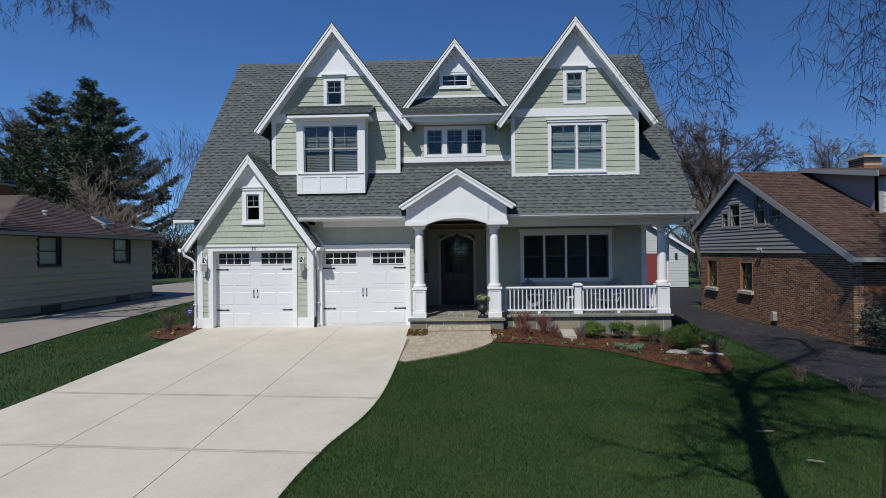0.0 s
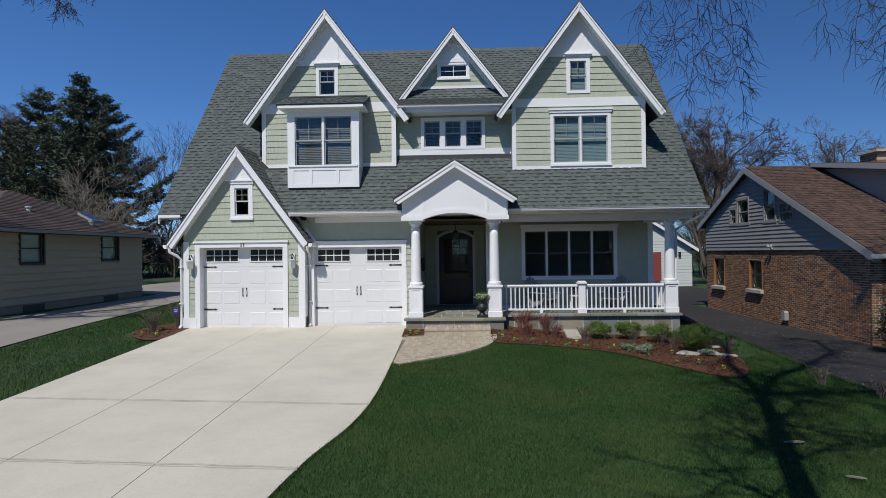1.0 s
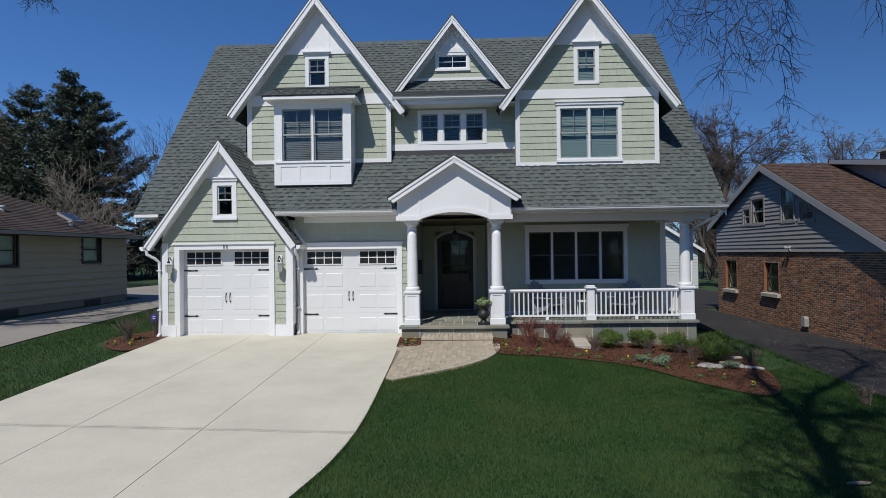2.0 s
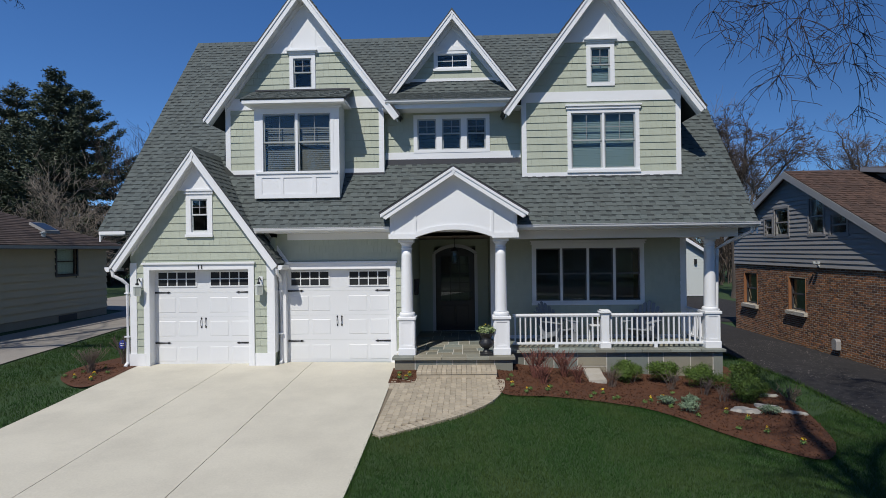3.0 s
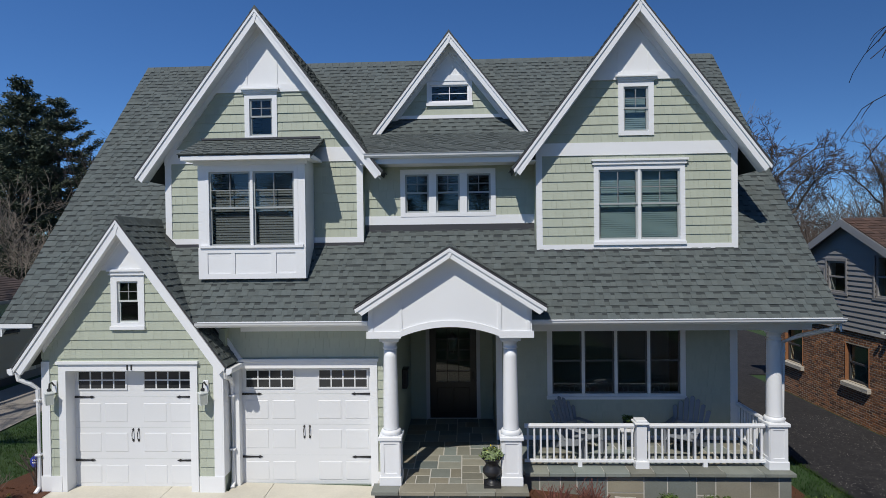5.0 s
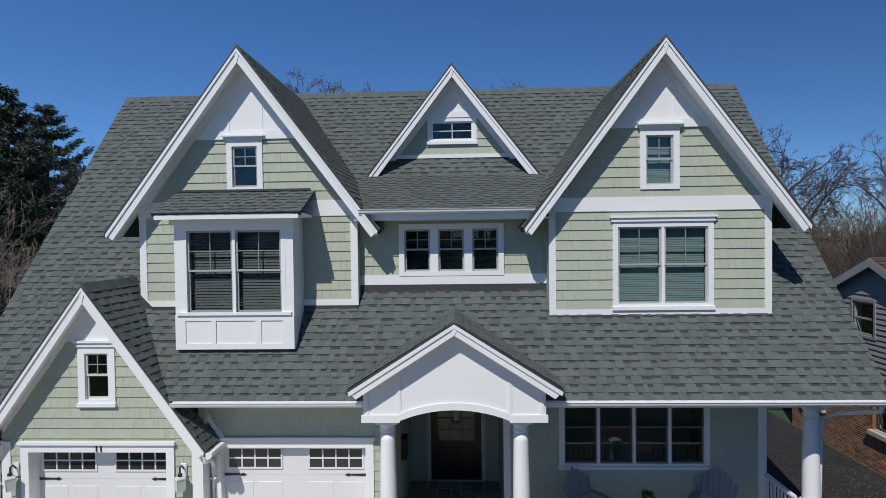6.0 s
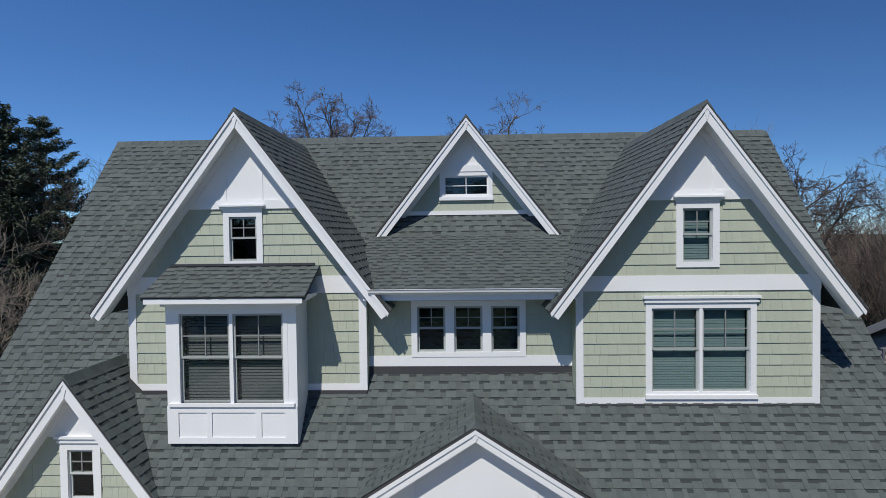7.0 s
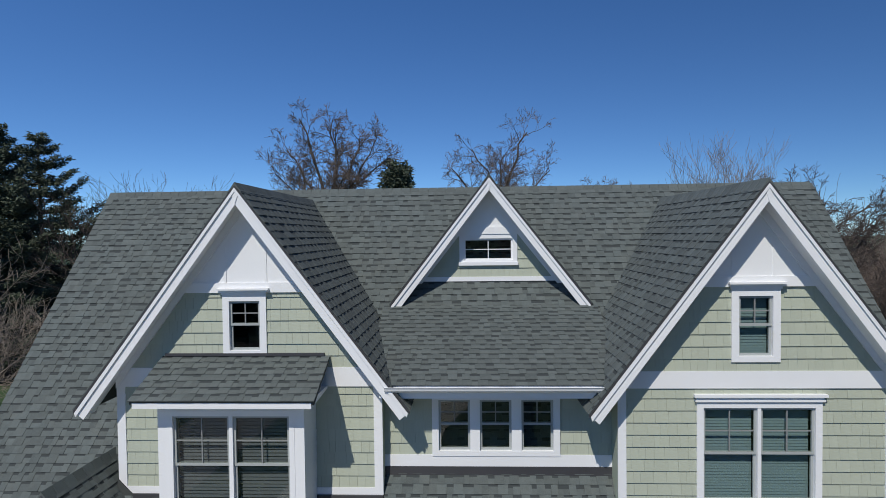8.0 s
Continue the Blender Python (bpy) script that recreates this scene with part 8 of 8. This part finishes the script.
def weeping(rnd_, v, f, top, end, sides):
    """A long stem that hangs down, with drooping side twigs."""
    a, b = Vector(top), Vector(end)
    pts, e = [], Vector((0, 0, 0))
    for i in range(23):
        e = e * 0.8 + Vector((rnd_.gauss(0, 0.045), rnd_.gauss(0, 0.045), 0))
        pts.append(a.lerp(b, i / 22) + e)
    limb(v, f, pts, [0.0105 - 0.007 * i / 22 for i in range(23)], 5)
    for i in range(int(sides * 1.7)):
        k = rnd_.randrange(5, 22)
        ang, ln = rnd_.uniform(0, 6.283), rnd_.uniform(0.3, 1.0) * (1.1 - 0.02 * k)
        q = kinked(rnd_, v, f, pts[k], (math.cos(ang), math.sin(ang), rnd_.uniform(-0.7, 0.0)), ln, 0.0042, 0.0027, 10, 0.17, 0.19)
        for j in range(rnd_.randrange(1, 4)):
            an = ang + rnd_.gauss(0, 0.9)
            w = kinked(rnd_, v, f, q[rnd_.randrange(2, 8)], (math.cos(an), math.sin(an), rnd_.uniform(-0.9, 0.0)), rnd_.uniform(0.15, 0.5), 0.0034, 0.0025, 6, 0.19, 0.15)
            if rnd_.random() < 0.5:
                kinked(rnd_, v, f, w[2], (rnd_.gauss(0, 1), rnd_.gauss(0, 1), -0.5), rnd_.uniform(0.1, 0.25), 0.0028, 0.0022, 3, 0.22, 0.12)


def street_tree():
    rnd_ = random.Random(505)
    t = tagged(new("street_tree"), "bare street tree with rough bark and drooping twigs", "tree")
    tv, tf, v, f = [], [], [], []
    bx, by = 2.21, 0.41
    z0 = ground_z(bx, by) - 0.1
    trunk = [Vector((bx, by, z0)), Vector((bx, by, z0 + 0.35)), Vector((bx - 0.01, by, z0 + 1.3)), Vector((bx + 0.06, by, 2.4)), Vector((bx + 0.05, by, 3.3)), Vector((bx - 0.08, by, 4.6)), Vector((bx - 0.03, by, 6.2)), Vector((bx + 0.06, by, 8.2)), Vector((bx + 0.12, by, 10.2))]
    limb(tv, tf, trunk, [0.40, 0.27, 0.22, 0.18, 0.16, 0.145, 0.135, 0.125, 0.115], 14)
    fork = trunk[-1]
    mains = [
        [fork, Vector((2.46, 1.6, 12.0)), Vector((3.2, 3.2, 12.6)), Vector((4.0, 5.5, 11.4)), Vector((4.3, 7.4, 9.4))],
        [fork, Vector((2.75, 0.4, 12.0)), Vector((3.9, 0.8, 13.4)), Vector((5.5, 2.5, 13.2)), Vector((6.6, 5.5, 11.6)), Vector((7.0, 7.6, 9.4))],
        [fork, Vector((1.6, -0.4, 12.2)), Vector((1.0, -1.4, 14.2))],
        [fork, Vector((3.3, -0.5, 11.8)), Vector((4.6, -1.4, 13.6)), Vector((5.4, -1.8, 15.0))],
        [fork, Vector((2.7, -1.0, 12.6)), Vector((3.3, -2.6, 15.0))],
        [trunk[7], Vector((3.2, -0.6, 8.6)), Vector((4.3, -1.5, 9.3))],
        [trunk[7], Vector((1.6, -0.8, 8.9)), Vector((0.9, -1.9, 9.7))],
        [trunk[7], Vector((3.0, 0.9, 8.9)), Vector((4.0, 1.2, 9.8))],
        [trunk[6], Vector((1.9, 0.6, 7.2)), Vector((1.5, 0.95, 8.2))],
        [trunk[5], Vector((1.6, 0.35, 5.3)), Vector((1.08, 0.22, 6.0))],
        [trunk[6], Vector((2.8, 0.2, 7.4)), Vector((3.5, -0.2, 8.3))],
    ]
    for m, r0 in zip(mains, (0.10, 0.10, 0.09, 0.07, 0.07, 0.03, 0.03, 0.03, 0.035, 0.03, 0.03)):
        limb(tv, tf, m, [r0 * (1 - 0.8 * i / (len(m) - 1)) + 0.008 for i in range(len(m))], 8)
    for m, n in zip(mains, (9, 9, 8, 13, 13, 9, 9, 8, 5, 5, 5)):
        for i in range(len(m) - 1):
            for j in range(n):
                p = m[i].lerp(m[i + 1], rnd_.random())
                grow(rnd_, (tv, tf), (v, f), p, (rnd_.gauss(0, 1), rnd_.gauss(0, 1), 0.3), rnd_.uniform(0.7, 1.6), 0.024, 1, 0.8, 0.02, 0.2, 0.005, (0, 4, 3))
    for a, b, c, d, n in ((3.8, 3.6, 7.9, 4.95, 24), (3.95, 4.05, 8.0, 4.5, 28), (4.15, 4.8, 8.1, 4.1, 28), (4.5, 5.2, 8.2, 5.1, 24), (3.6, 3.2, 8.0, 5.3, 18), (4.2, 4.5, 8.3, 5.0, 24),
                          (6.9, 6.5, 8.0, 5.0, 24), (7.1, 7.15, 8.1, 4.4, 28), (7.5, 7.4, 8.0, 4.9, 24), (6.7, 6.1, 8.0, 5.5, 16), (7.3, 7.9, 8.2, 5.0, 20)):
        weeping(rnd_, v, f, (a, c - 0.4, 9.3), (b, c, d), n)
    # long twigs that reach out sideways from the hanging stems
    for a, d, ln in (((4.0, 8.0, 6.0), (-0.85, 0.0, -0.45), 1.25), ((4.05, 8.0, 6.35), (-0.9, 0.1, -0.2), 0.95), ((4.1, 8.0, 5.6), (-0.7, -0.1, -0.7), 1.0), ((4.2, 8.1, 6.9), (-0.95, 0.0, -0.12), 1.0), ((4.5, 8.2, 6.3), (-0.6, 0.2, -0.6), 1.2), ((4.3, 8.1, 5.3), (0.5, 0.1, -0.5), 0.9)):
        q = kinked(rnd_, v, f, Vector(a), d, ln, 0.0052, 0.0026, 14, 0.14, 0.0)
        for k in range(3, 14):
            side = Vector(d) + Vector((rnd_.gauss(0, 0.5), rnd_.gauss(0, 0.4), rnd_.gauss(0.05, 0.45)))
            p = kinked(rnd_, v, f, q[k], side, rnd_.uniform(0.12, 0.4), 0.0034, 0.0022, 6, 0.16, 0.0)
            kinked(rnd_, v, f, p[3], side + Vector((0, 0, rnd_.gauss(0, 0.7))), rnd_.uniform(0.06, 0.18), 0.0028, 0.0021, 3, 0.2, 0.0)
    raw("trunk", tv, tf, M_BARK, t, smooth=True)
    tagged(raw("crown", v, f, M_HTWIG, t, "hanging bare twigs"), kind="stuff")


street_tree()


def left_tree():
    rnd_ = random.Random(606)
    t = tagged(new("street_tree"), "bare street tree beside the neighbour's drive", "tree")
    tv, tf, v, f = [], [], [], []
    bx, by = -15.8, 9.5
    z0 = ground_z(bx, by) - 0.1
    limb(tv, tf, [Vector((bx, by, z0)), Vector((bx, by, z0 + 0.4)), Vector((bx + 0.1, by, 4.0)), Vector((bx + 0.2, by + 0.3, 8.0))], [0.4, 0.28, 0.23, 0.18], 12)
    fork = Vector((bx + 0.2, by + 0.3, 8.0))
    mains = [[fork, Vector((-15.0, 11.5, 10.2)), Vector((-14.2, 14.2, 11.6)), Vector((-13.3, 16.6, 12.2))], [fork, Vector((-16.8, 9.0, 10.5)), Vector((-18.0, 8.4, 13.0))], [fork, Vector((-14.2, 9.2, 10.4)), Vector((-12.6, 8.2, 12.0))], [fork, Vector((-16.2, 11.6, 11.5)), Vector((-16.8, 13.8, 13.5))]]
    for m in mains:
        limb(tv, tf, m, [0.12 * (1 - 0.8 * i / (len(m) - 1)) + 0.01 for i in range(len(m))], 8)
        for i in range(len(m) - 1):
            for j in range(6):
                p = m[i].lerp(m[i + 1], rnd_.random())
                grow(rnd_, (tv, tf), (v, f), p, (rnd_.gauss(0, 1), rnd_.gauss(0, 1), 0.3), rnd_.uniform(1.0, 2.4), 0.035, 1, 0.8, 0.02, 0.2, 0.005, (0, 5, 4))
    for (a, b, top) in ((-13.4, 17.0, 12.2), (-13.0, 16.4, 12.1), (-14.0, 15.6, 11.9)):
        for i in range(4):
            hanging(rnd_, v, f, (a + rnd_.uniform(-0.4, 0.4), b + rnd_.uniform(-0.4, 0.4), top), 1.6 * rnd_.uniform(0.7, 1.3), 0.012)
    raw("trunk", tv, tf, M_BARK, t, smooth=True)
    tagged(raw("crown", v, f, M_TWIG, t, "bare hanging twigs"), kind="stuff")


left_tree()

# unseen trees and thickets added on the street side to block low sky light
for src, x, y, k, turn in ((T1, -16, -28, 0.85, 30), (T2, 2, -29, 0.9, 70), (T3, 20, -30, 0.85, 10), (T4, 38, -32, 1.0, 130), (T2, -38, -32, 0.9, 200), (T1, -4, -52, 1.0, 90), (T3, 30, -54, 1.0, 40), (T2, -26, -54, 1.0, 15)):
    copy_thing(src, pose(x, y, -0.7, 0, 0, turn) @ Matrix.Scale(k, 4))
for x, y, k in ((-30, -60, 2.2), (-8, -62, 2.2), (14, -62, 2.2), (36, -60, 2.2), (60, -56, 2.2), (-56, -56, 2.2)):
    ob = new("thicket", S2.data)
    tagged(ob, "unseen brown leafless trees added behind the street's houses", "thicket", kind="stuff")
    ob.matrix_basis = pose(x, y, -0.8) @ Matrix.Scale(k, 4)
